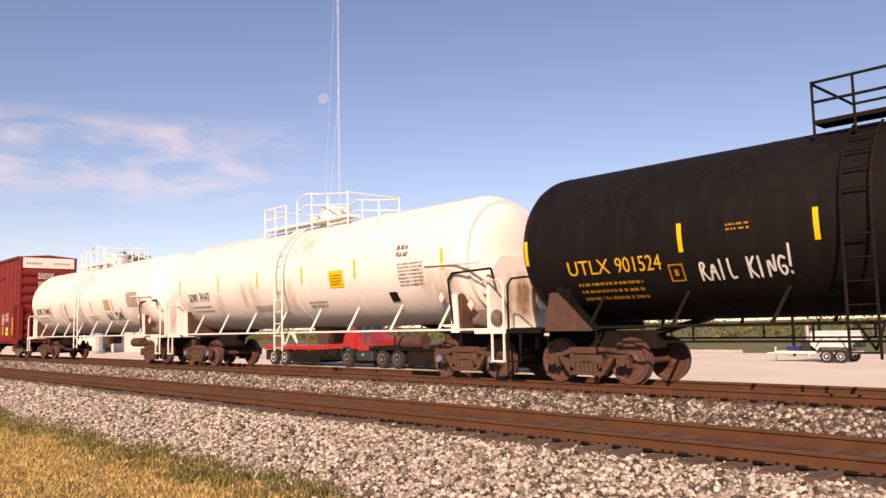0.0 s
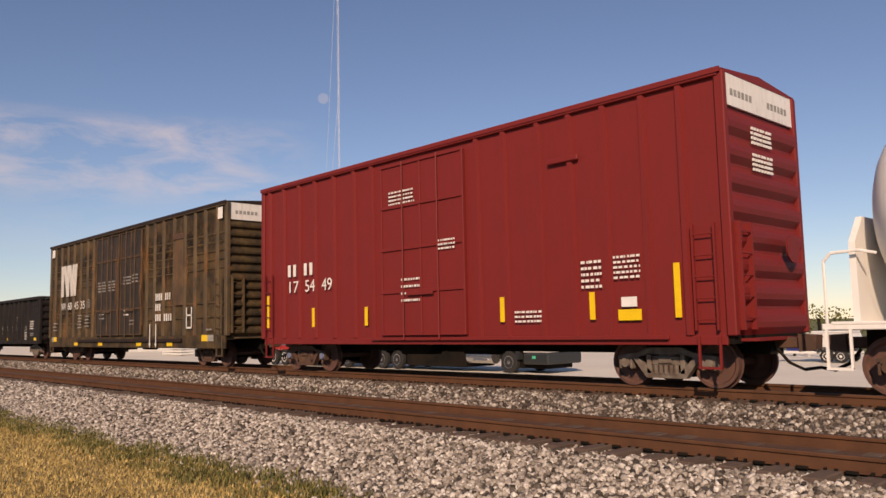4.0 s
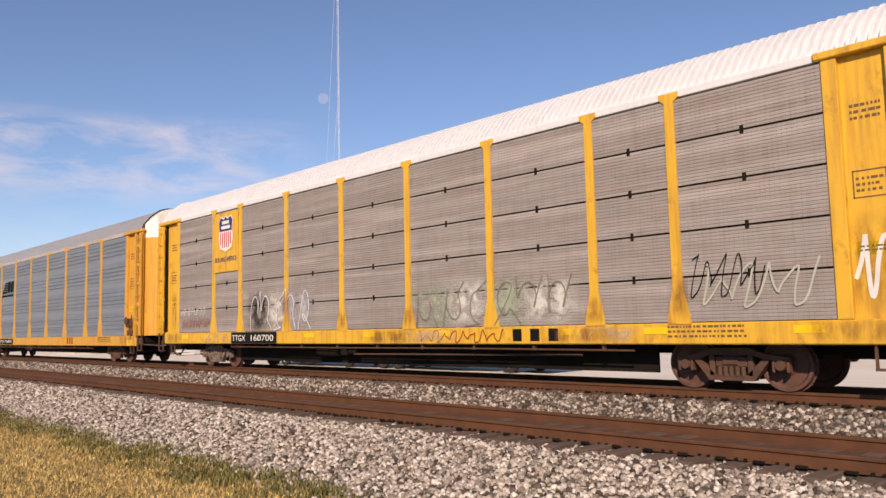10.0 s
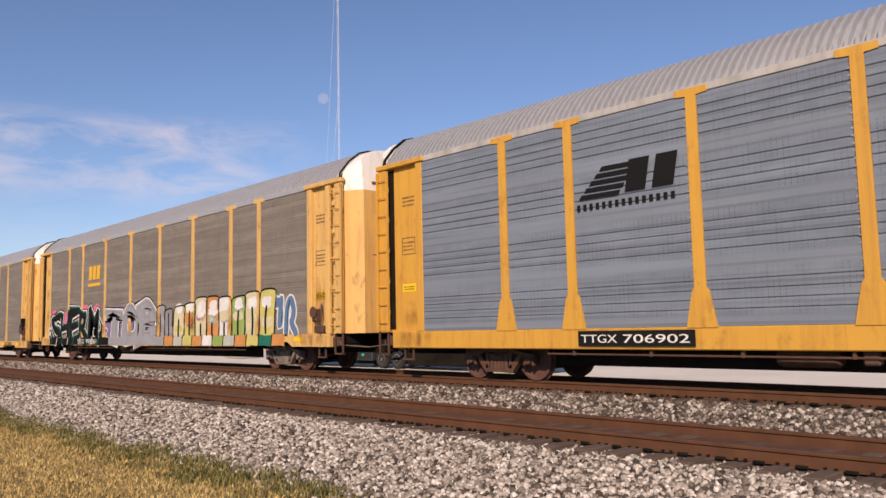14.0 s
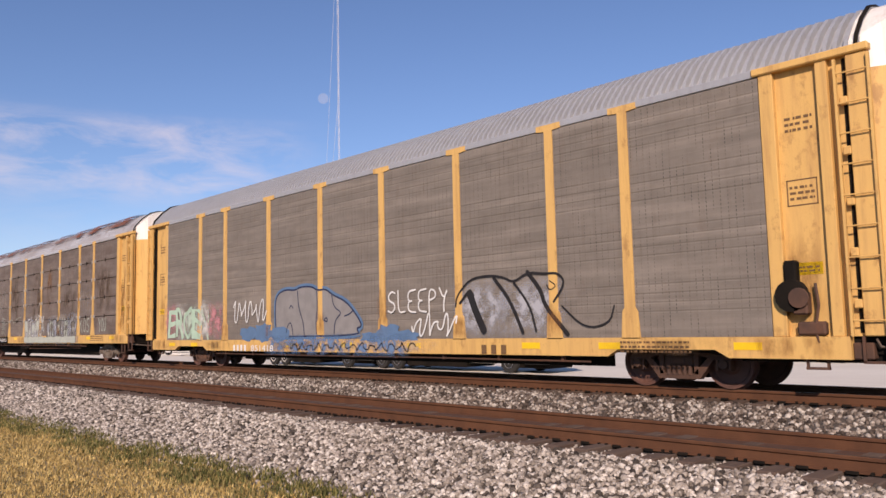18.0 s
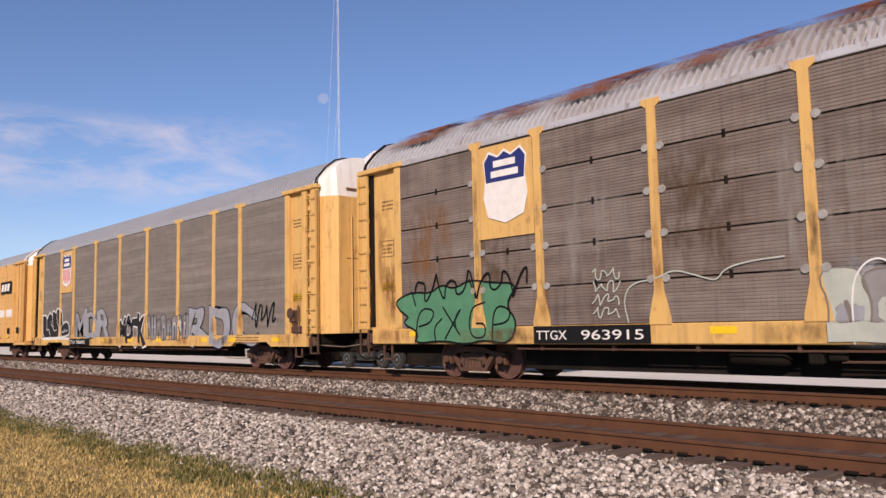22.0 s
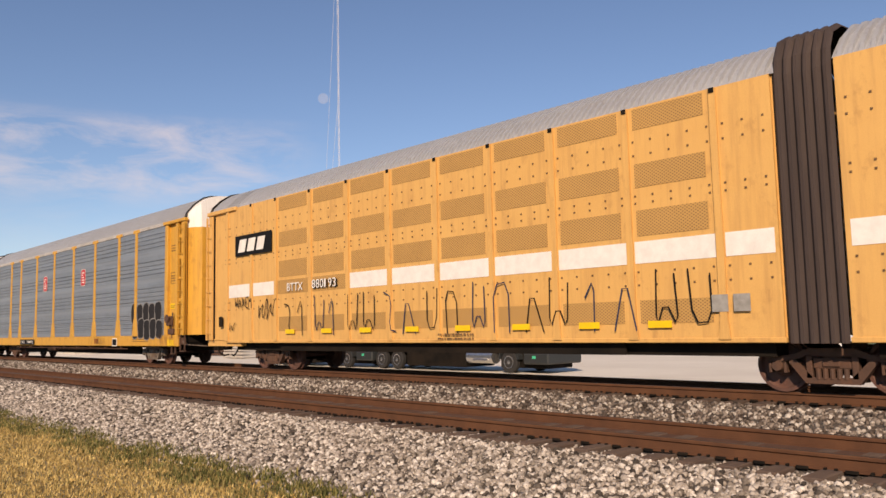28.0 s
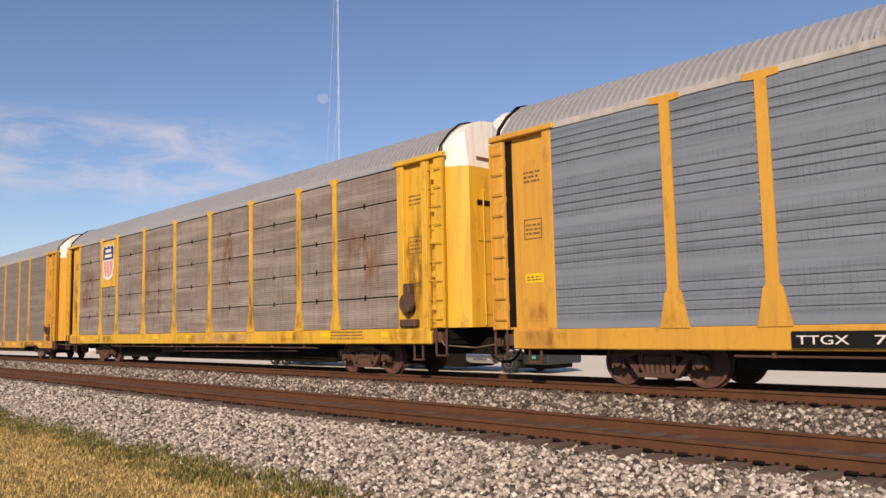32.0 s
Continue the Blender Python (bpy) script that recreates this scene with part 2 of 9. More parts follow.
SPRAY = {k: paint("spray_" + k, c, 0.7, second=tuple(x * 0.72 for x in c), scale=3, blotch=0.6, bump=0, spec=0.12, grain=0.2, streak=0.15, streak_col=tuple(x * 0.5 for x in c)) for k, c in dict(
    white=(0.72, 0.72, 0.70), black=(0.008, 0.008, 0.009), silver=(0.31, 0.32, 0.345), green=(0.085, 0.245, 0.14), teal=(0.015, 0.16, 0.11),
    pink=(0.70, 0.16, 0.28), blue=(0.115, 0.20, 0.335), yellow=(0.58, 0.52, 0.17), lime=(0.29, 0.40, 0.11), orange=(0.60, 0.27, 0.09),
    violet=(0.22, 0.16, 0.36), mint=(0.42, 0.58, 0.45), pale=(0.45, 0.48, 0.42), rust=(0.30, 0.06, 0.03), dust=(0.20, 0.18, 0.155), haze=(0.26, 0.25, 0.245), coal=(0.026, 0.025, 0.027), navy=(0.03, 0.04, 0.085), cream=(0.62, 0.56, 0.36)).items()}


RUST_STAIN = stain_paint("rust_stain", (0.27, 0.125, 0.045), 0.75, (1.6, 1, 0.5))
GRIME_STAIN = stain_paint("grime_stain", (0.11, 0.07, 0.042), 0.8, (1.4, 1, 0.6))
PALE_STAIN = stain_paint("peeled_stain", (0.50, 0.40, 0.28), 0.9, (1, 1, 1), 3.0)
FADED = {k: stain_paint("faded_" + k, c, 0.85, (1, 1, 1), 2.6, 0.40, 0.58) for k, c in dict(white=(0.62, 0.62, 0.58), green=(0.34, 0.40, 0.30), silver=(0.42, 0.43, 0.47), black=(0.02, 0.02, 0.022), pink=(0.55, 0.25, 0.27), mint=(0.45, 0.56, 0.46), lime=(0.34, 0.46, 0.14), blue=(0.13, 0.23, 0.40)).items()}
SOOT_STAIN = stain_paint("soot_stain", (0.014, 0.012, 0.012), 0.6, (0.8, 1, 1.2), 1.8, 0.36, 0.6)
PALE_WASH = stain_paint("pale_wash", (0.36, 0.33, 0.30), 0.55, (2.2, 1, 0.3), 2.4)
ROOF_STAIN = stain_paint("roof_stain", (0.17, 0.065, 0.04), 1.0, (0.8, 0.5, 1), 1.2, 0.38, 0.6, (0,))
DOOR_DARK = paint("boxcar_door", (0.026, 0.021, 0.018), 0.55, spec=0.25, second=(0.055, 0.038, 0.026), blotch=0.9, scale=1.6, streak=0.5, streak_col=(0.012, 0.011, 0.011), spots=0.35, spot_col=(0.15, 0.06, 0.02))
DOOR_RUST = paint("boxcar_door_frame", (0.11, 0.058, 0.026), 0.7, second=(0.045, 0.03, 0.02), blotch=0.9, scale=2.5, streak=0.5, streak_col=(0.03, 0.022, 0.016), spots=0.7, spot_col=(0.22, 0.09, 0.03))
LETTER_WORN = paint("lettering_worn", (0.66, 0.64, 0.60), 0.6, second=(0.40, 0.36, 0.31), scale=3, blotch=0.5, streak=0.4, streak_col=(0.2, 0.14, 0.09), spots=0.25, bump=0)


# ---- mesh tools ----
class Geo:
    """Collects vertices and faces of one part."""

    def __init__(self, smooth=False):
        self.v, self.f, self.smooth = [], [], smooth

    def add(self, verts, faces):
        o = len(self.v)
        self.v += [tuple(p) for p in verts]
        self.f += [tuple(i + o for i in q) for q in faces]
        return self

    def box(self, x0, x1, y0, y1, z0, z1, c=0.0):
        if c <= 0:
            vs = [(x, y, z) for x in (x0, x1) for y in (y0, y1) for z in (z0, z1)]
            return self.add(vs, [(0, 1, 3, 2), (4, 6, 7, 5), (0, 4, 5, 1), (2, 3, 7, 6), (0, 2, 6, 4), (1, 5, 7, 3)])
        vs, idx = [], {}
        lim = ((x0, x1), (y0, y1), (z0, z1))
        for i in range(8):
            s = (i >> 2 & 1, i >> 1 & 1, i & 1)
            for a in range(3):
                idx[s, a] = len(vs)
                vs.append(tuple(lim[k][s[k]] + (0 if k == a else (c if s[k] == 0 else -c)) for k in range(3)))
        fs = []
        for a in range(3):
            b, d = (a + 1) % 3, (a + 2) % 3

            def key(va, vb, vd):
                t = [0, 0, 0]; t[a], t[b], t[d] = va, vb, vd
                return tuple(t)
            for va in (0, 1):
                q = [idx[key(va, *p), a] for p in ((0, 0), (1, 0), (1, 1), (0, 1))]
                fs.append(tuple(q if va else q[::-1]))
            for vb in (0, 1):
                for vd in (0, 1):
                    s0, s1 = key(0, vb, vd), key(1, vb, vd)
                    q = (idx[s0, b], idx[s1, b], idx[s1, d], idx[s0, d])
                    fs.append(q if vb == vd else q[::-1])
        for i in range(8):
            s = (i >> 2 & 1, i >> 1 & 1, i & 1)
            q = tuple(idx[s, a] for a in range(3))
            fs.append(q if sum(s) % 2 else q[::-1])
        return self.add(vs, fs)

    def sheet(self, x0, x1, y0, y1, z0, z1):
        """One flat upright leaf at the front of the given box."""
        return self.add([(x0, y0, z0), (x1, y0, z0), (x1, y0, z1), (x0, y0, z1)], [(0, 1, 2, 3)])

    def prism(self, pts, a, b, axis="x", close=True):
        """A profile drawn out along an axis: x (points y, z), y (points x, z) or z (points x, y)."""
        k = len(pts)
        put = {"x": lambda p, t: (t, p[0], p[1]), "y": lambda p, t: (p[0], t, p[1]), "z": lambda p, t: (p[0], p[1], t)}[axis]
        vs = [put(p, a) for p in pts] + [put(p, b) for p in pts]
        fs = [(i, (i + 1) % k, k + (i + 1) % k, k + i) for i in range(k if close else k - 1)]
        if close:
            fs += [tuple(range(k))[::-1], tuple(range(k, 2 * k))]
        return self.add(vs, fs)

    def cyl(self, p, q, r, n=10, r2=None):
        p, q = Vector(p), Vector(q)
        d = (q - p).normalized()
        u = d.orthogonal().normalized()
        w = d.cross(u)
        r2 = r if r2 is None else r2
        vs = [p + (u * math.cos(t) + w * math.sin(t)) * r for t in (2 * math.pi * i / n for i in range(n))]
        vs += [q + (u * math.cos(t) + w * math.sin(t)) * r2 for t in (2 * math.pi * i / n for i in range(n))]
        return self.add(vs, [(i, (i + 1) % n, n + (i + 1) % n, n + i) for i in range(n)] + [tuple(range(n))[::-1], tuple(range(n, 2 * n))])

    def tube(self, pts, r, n=6):
        for p, q in zip(pts, pts[1:]):
            self.cyl(p, q, r, n)
        return self

    def lathe(self, prof, n=32, axis="x", centre=(0, 0, 0)):
        """Turns a profile (along, radius) round an axis."""
        vs, c = [], centre
        for a, r in prof:
            for i in range(n):
                t = 2 * math.pi * i / n
                p = {"x": (a, r * math.cos(t), r * math.sin(t)), "y": (r * math.cos(t), a, r * math.sin(t)), "z": (r * math.cos(t), r * math.sin(t), a)}[axis]
                vs.append((p[0] + c[0], p[1] + c[1], p[2] + c[2]))
        fs = [(j * n + i, j * n + (i + 1) % n, (j + 1) * n + (i + 1) % n, (j + 1) * n + i) for j in range(len(prof) - 1) for i in range(n)]
        return self.add(vs, fs + [tuple(range(n))[::-1], tuple(range((len(prof) - 1) * n, len(prof) * n))])

    def plate(self, pts, y0, y1):
        """A flat outline (x, z) with a thickness in y."""
        return self.prism(pts, y0, y1, "y")

    def mesh(self, name, mats):
        me = bpy.data.meshes.new(name)
        me.from_pydata(self.v, [], self.f)
        for m in (mats if isinstance(mats, (list, tuple)) else [mats]):
            me.materials.append(m)
        if self.smooth:
            me.polygons.foreach_set("use_smooth", [True] * len(me.polygons))
            me.set_sharp_from_angle(angle=radians(38))
        return me


def part(name, geo, material, parent, label="", at=None):
    """Links a mesh as one part under a thing or a part; geo may be a ready mesh."""
    me = geo if isinstance(geo, bpy.types.Mesh) else geo.mesh(name, material)
    ob = new(name, me)
    ob.parent = parent
    if at is not None:
        ob.matrix_basis = Matrix.Translation(at)
    return tagged(ob, label) if label else ob


def thing(name, label, category, group="", at=(0, 0, 0)):
    ob = new(name)
    ob.location = at
    return tagged(ob, label, category, group)


def solid(name, geo, material, label, category, group="", kind="", at=(0, 0, 0)):
    ob = new(name, geo.mesh(name, material))
    ob.location = at
    return tagged(ob, label, category, group, kind)


def letters(text, size, material, parent, x, z, y, width=None, name="lettering", slant=0.0, label=""):
    """Raised lettering on a side that faces the camera's half of the track; x, z: lower left corner."""
    cu = bpy.data.curves.new("letters", "FONT")
    cu.body, cu.size, cu.extrude, cu.shear = text, size * 1.37, 0.002, slant
    tmp = bpy.data.objects.new("letters", cu)
    scene.collection.objects.link(tmp)
    bpy.context.view_layer.update()
    me = bpy.data.meshes.new_from_object(tmp.evaluated_get(bpy.context.evaluated_depsgraph_get()))
    bpy.data.objects.remove(tmp)
    co = np.empty(len(me.vertices) * 3)
    me.vertices.foreach_get("co", co)
    co = co.reshape(-1, 3)
    k = 1.0 if width is None else width / max(1e-6, co[:, 0].max() - co[:, 0].min())
    x_min = co[:, 0].min()
    out = np.stack([(co[:, 0] - x_min) * k, -co[:, 2], co[:, 1]], -1)
    me.vertices.foreach_set("co", out.ravel())
    me.materials.clear()
    me.materials.append(material)
    me.name = name
    return part(name, me, material, parent, label, (x, y - 0.004, z))


def bars(text, size, material, parent, x, z, y, width, name="lettering", lean=0.0, fat=0.5):
    """A mark that is not spelt out: one upright block for each sign."""
    n, out = len(text), []
    step = width / n
    for i, c in enumerate(text):
        if c != " ":
            a, b = x + i * step, x + (i + fat) * step
            g = Geo().plate([(a, z), (b, z), (b + lean * size, z + size), (a + lean * size, z + size)], y - 0.006, y + 0.002)
            out.append(part(name, g, material, parent))
    return out


def stencil(parent, material, x, z, y, w, h, rows=3, seed=1):
    """Small data lines that cannot be read: short bars of their size."""
    r, g = random.Random(seed), Geo()
    for j in range(rows):
        zz, xx = z + h * (rows - 1 - j) / rows, x
        while xx < x + w - 0.02:
            k = min(r.uniform(0.025, 0.10), x + w - xx)
            g.box(xx, xx + k, y - 0.005, y + 0.001, zz, zz + min(0.055, 0.45 * h / rows))
            xx += k + r.uniform(0.015, 0.05)
    return tagged(part("data_stencil", g, material, parent), "small stencilled data lines", kind="stuff")


# ---- ground and tracks ----
NEAR, GAUGE = 9.48, 1.505            # near rail of the empty track; distance between rail centres
TRAIN_NEAR = CENTRE - GAUGE / 2
LOW = -0.29                          # the empty track lies lower


def height(y):
    """The lie of the land across the tracks."""
    pts = [(-60, -0.86), (5.2, -0.84), (5.9, -0.80), (8.35, -0.535), (8.8, -0.53), (9.36, -0.54), (9.5, -0.485), (11.7, -0.485), (12.3, -0.40), (13.0, -0.235), (16.2, -0.235), (17.6, -0.60), (19.5, -0.94), (5000, -0.94)]
    for (a, za), (b, zb) in zip(pts, pts[1:]):
        if y <= b:
            return za + (zb - za) * (y - a) / (b - a)
    return -0.94


def strip(name, ys, material, label, category, x0=-4000, x1=2500, lift=0.0):
    g = Geo()
    xs = [x0, -300, -120] + [-60 + 2 * i for i in range(41)] + [120, x1]
    vs = [(x, y, height(y) + lift) for x in xs for y in ys]
    k = len(ys)
    g.add(vs, [(i * k + j, (i + 1) * k + j, (i + 1) * k + j + 1, i * k + j + 1) for i in range(len(xs) - 1) for j in range(k - 1)])
    return solid(name, g, material, label, category, kind="structure")


SOIL = paint("dry_lawn_soil", (0.31, 0.235, 0.115), 0.95, second=(0.20, 0.165, 0.075), scale=0.9, blotch=0.9, grain=0.4, grain_scale=25, bump=0.6)
BED = paint("ballast_bed", (0.11, 0.092, 0.08), 0.95, second=(0.05, 0.042, 0.036), scale=14, blotch=0.9, grain=0.6, grain_scale=45, bump=1.0)
LOT = paint("gravel_lot", (0.74, 0.685, 0.585), 0.95, second=(0.62, 0.56, 0.47), scale=0.25, blotch=0.7, grain=0.2, grain_scale=18, bump=0.3)
VERGE = paint("verge_grass", (0.10, 0.13, 0.035), 0.95, second=(0.20, 0.17, 0.07), scale=0.12, blotch=0.9, grain=0.5, grain_scale=6, bump=0.6)
strip("ground", [-3000, -60, -20, -4, 2, 4, 5.2, 5.9], SOIL, "dry straw-yellow lawn beside the ballast", "lawn")
strip("ballast_bed", [5.9, 7.2, 8.35, 8.8, 9.36, 9.5, 10.2, 11.7, 12.3, 13.0, 14.5, 16.2, 17.6], BED, "grey bed of crushed stone under both tracks", "ballast")
strip("gravel_lot", [17.6, 19.5, 25, 32, 51], LOT, "pale bright gravel lot behind the railway", "lot")
strip("verge", [51, 60, 100, 300, 4500], VERGE, "green and straw grass strip reaching to the horizon", "grass")


def rail_profile():
    h = [(0.075, 0), (0.075, 0.012), (0.012, 0.035), (0.010, 0.125), (0.036, 0.142), (0.037, 0.172), (0.028, 0.185)]
    return [(y, z) for y, z in h] + [(-y, z) for y, z in reversed(h)]


def track(name, near, top, label):
    """Two rails with ties, tie plates and spikes."""
    t = thing(name, label, "railway track")
    for y in (near, near + GAUGE):
        g = Geo()
        g.prism([(y + a, top - 0.185 + b) for a, b in rail_profile()], -420, 160)
        part("rail", g, RAIL, t)
        g = Geo()
        g.box(-420, 160, y - 0.027, y + 0.027, top - 0.001, top + 0.003)
        part("running_face", g, RAIL_TOP, t, "dark worn running face of a rail")
    return t


DUST = paint("brake_dust", (0.098, 0.046, 0.028), 0.95, second=(0.068, 0.034, 0.023), scale=4, blotch=0.8, bump=0.6)
strip("dusty_bed", [9.52, 10.2, 10.94], DUST, "rust-brown dusty stone between the rails", "ballast", lift=0.015)
track("empty_track", NEAR, LOW, "empty rust-brown track on grey ballast")
track("train_track", TRAIN_NEAR, 0.0, "rust-brown track that carries the freight train")


# ---- running gear shared by all cars ----
R_WHEEL = 0.46
WHEELSETS = []          # (wheelset, car position along the train)


def wheelset_mesh():
    g = Geo(smooth=True)
    for s in (-1, 1):
        y = s * GAUGE / 2
        prof = [(y - s * 0.012, 0.17), (y - s * 0.012, 0.10), (y - s * 0.07, 0.09), (y - s * 0.07, 0.16), (y - s * 0.03, 0.20), (y - s * 0.02, 0.36),
                (y - s * 0.07, 0.40), (y - s * 0.07, 0.455), (y + s * 0.045, 0.462), (y + s * 0.045, 0.49), (y + s * 0.075, 0.485), (y + s * 0.075, 0.40), (y + s * 0.03, 0.36), (y + s * 0.02, 0.2), (y + s * 0.08, 0.12)]
        prof = [(2 * y - a, r) for a, r in prof]
        g.lathe(prof, 30, "y")
    g.lathe([(-1.0, 0.075), (1.0, 0.075)], 12, "y")
    for k in range(3):
        t = 2 * math.pi * k / 3
        g.cyl((0.26 * math.cos(t), -GAUGE / 2 - 0.03, 0.26 * math.sin(t)), (0.26 * math.cos(t), -GAUGE / 2 + 0.03, 0.26 * math.sin(t)), 0.035, 8)
    return g.mesh("wheelset", WHEEL)


def frame_mesh():
    """A cast side frame: arched top chord, bottom chord, columns and bearing jaws."""
    g = Geo()
    y0, y1 = -0.075, 0.075
    top = [(-1.05, 0.52), (-1.05, 0.60), (-0.60, 0.66), (-0.35, 0.76), (0.35, 0.76), (0.60, 0.66), (1.05, 0.60), (1.05, 0.52), (0.66, 0.55), (0.40, 0.63), (-0.40, 0.63), (-0.66, 0.55)]
    g.plate(top, y0, y1)
    low = [(-0.72, 0.56), (-0.58, 0.56), (-0.30, 0.28), (0.30, 0.28), (0.58, 0.56), (0.72, 0.56), (0.42, 0.18), (-0.42, 0.18)]
    g.plate(low, y0, y1)
    for x in (-0.36, 0.36):
        g.box(x - 0.05, x + 0.05, y0, y1, 0.26, 0.66, 0.01)
    for x in (-0.89, 0.89):
        g.box(x - 0.15, x - 0.10, y0, y1, 0.34, 0.56, 0.01)
        g.box(x + 0.10, x + 0.15, y0, y1, 0.34, 0.56, 0.01)
    g.box(-0.30, 0.30, y0 + 0.01, y1 - 0.01, 0.42, 0.60, 0.02)
    for k in range(5):
        x = -0.22 + 0.11 * k
        g.cyl((x, -0.05, 0.26), (x, -0.05, 0.43), 0.045, 8)
    g.box(-0.14, 0.14, y0 - 0.02, y0, 0.46, 0.56, 0.01)
    return g


def cap_mesh():
    g = Geo(smooth=True)
    g.lathe([(-0.10, 0.03), (-0.10, 0.085), (-0.05, 0.10), (0.10, 0.10)], 16, "y")
    return g


MESHES = {}


def shared(key, make):
    if key not in MESHES:
        MESHES[key] = make()
    return MESHES[key]


def bogie(car, x, s, metal=TRUCK_RUST, cap=None, cap_label=""):
    """One truck under a car: bolster, two side frames, brake beam and two turning wheelsets."""
    b = Geo()
    b.box(-0.18, 0.18, -1.0, 1.0, 0.46, 0.72, 0.03)
    b.cyl((0, 0, 0.7), (0, 0, 0.84), 0.2, 14)
    t = part("truck", shared(("bolster", metal.name), lambda: b.mesh("bolster", metal)), metal, car, "", (x, 0, 0))
    me = shared(("frame", metal.name), lambda: frame_mesh().mesh("side_frame", metal))
    caps = shared(("cap", (cap or metal).name), lambda: cap_mesh().mesh("bearing_cap", cap or metal))
    for s_ in (-1, 1):
        part("side_frame", me, metal, t, "", (0, s_ * 1.0, 0))
        for dx in (-0.89, 0.89):
            c = part("bearing_cap", caps, metal, t, cap_label, (dx, s_ * 1.0, R_WHEEL))
            if s_ > 0:
                c.rotation_euler = (0, 0, math.pi)
    bm_ = shared("beam", lambda: Geo().box(-0.05, 0.05, -0.8, 0.8, 0.28, 0.38, 0.01).box(-0.09, 0.09, -0.82, -0.62, 0.2, 0.5, 0.02).mesh("brake_beam", STEEL_DARK))
    for dx in (-0.36, 0.36):
        part("brake_beam", bm_, STEEL_DARK, t, "", (dx, 0, 0))
    wm = shared("wheelset", wheelset_mesh)
    for dx in (-0.89, 0.89):
        w = part("wheelset", wm, WHEEL, t, "", (dx, 0, R_WHEEL))
        WHEELSETS.append((w, dx, s + x))
    return t


def coupler(car, x, way):
    g = Geo()
    g.box(min(x - way * 0.7, x + way * 0.25), max(x - way * 0.7, x + way * 0.25), -0.09, 0.09, 0.72, 0.92, 0.02)
    g.plate([(x + way * 0.2, 0.66), (x + way * 0.5, 0.70), (x + way * 0.52, 0.96), (x + way * 0.2, 0.98)], -0.16, 0.12)
    part("coupler", g, TRUCK_RUST, car)
    h = Geo()
    p = [(x - way * 0.1, -0.35, 0.72), (x + way * 0.1, -0.35, 0.48), (x + way * 0.35, -0.32, 0.36), (x + way * 0.62, -0.25, 0.40)]
    h.tube(p, 0.03, 6)
    part("air_hose", h, STEEL_DARK, car)


def ladder(car, x, y, z0, z1, material, width=0.42, rungs=8, name="ladder", way=-1):
    """Stiles and rungs standing off the side."""
    g = Geo()
    for dx in (-width / 2, width / 2):
        g.box(x + dx - 0.02, x + dx + 0.02, y - 0.06, y, z0, z1)
    for k in range(rungs):
        z = z0 + (k + 0.5) * (z1 - z0) / rungs
        g.cyl((x - width / 2, y - 0.05, z), (x + width / 2, y - 0.05, z), 0.013, 6)
    return part(name, g, material, car)


CARS = []               # (thing, place along the train)


def rolling(name, label, category, s, group="freight train"):
    car = thing(name, label, category, group, (s, CENTRE, 0))
    CARS.append((car, s))
    return car


HALF_W = 1.53


# ---- autoracks ----
ROOF_EDGE = paint("roof_edge", (0.46, 0.44, 0.42), 0.55, second=(0.30, 0.28, 0.26), stretch=(3, 1, 1), blotch=0.9)
POSTS = [-8.95, -7.10, -4.27, -1.42, 1.42, 4.27, 7.10, 8.95]
EDGE, HALF, EAVE = 11.69, 13.58, 5.49


def panel_mesh(w, h, ribs, material, depth=0.022):
    """A pressed sheet with level ribs."""
    pts, step = [], h / ribs
    if ribs == 30:
        z = h - 3.95
        while z < h - 0.1:
            for d in (0.0, 0.17, 0.34, 0.51):
                if 0.03 < z + d < h - 0.06:
                    pts += [(0, z + d), (depth, z + d + 0.010), (depth, z + d + 0.026), (0, z + d + 0.044)]
            z += 1.06
        pts.insert(0, (0, 0))
        ribs = 0
    for k in range(ribs):
        z = k * step
        pts += [(0, z), (0, z + step * 0.62), (depth, z + step * 0.72), (depth, z + step * 0.92)]
    pts += [(0, h), (0.05, h), (0.05, 0)]
    return Geo().prism(pts, 0, w).mesh("side_panel", material)


ARCH = [(0.0, 1.0), (0.30, 0.97), (0.50, 0.88), (0.75, 0.58), (0.95, 0.22), (0.985, 0.10), (1.0, 0.0)]


def roof_geo(half, w, z0, rise, period, depth):
    """An arched roof pressed into narrow cross ribs that end above a plain edge."""
    xs, x = [], -half
    while x < half - 1e-6:
        xs += [(x, depth), (x + period * 0.42, depth), (x + period * 0.52, 0.0), (x + period * 0.90, 0.0)]
        x += period
    xs.append((half, depth))
    arc = [(-w * a, b) for a, b in reversed(ARCH)] + [(w * a, b) for a, b in ARCH[1:]]
    n, vs = len(arc), []
    for x, d in xs:
        for y, r in arc:
            k = d * min(1.0, r / 0.15)
            vs.append((x, y * (1 - k / w), z0 + r * rise - k * 0.8 * r))
    return Geo().add(vs, [(i * n + j, (i + 1) * n + j, (i + 1) * n + j + 1, i * n + j + 1) for i in range(len(xs) - 1) for j in range(n - 1)])


def arch_z(y, w, base, rise):
    """Height of the roof's arch over a point across the car."""
    return base + rise * float(np.interp(abs(y) / w, [a for a, _ in ARCH], [b for _, b in ARCH]))


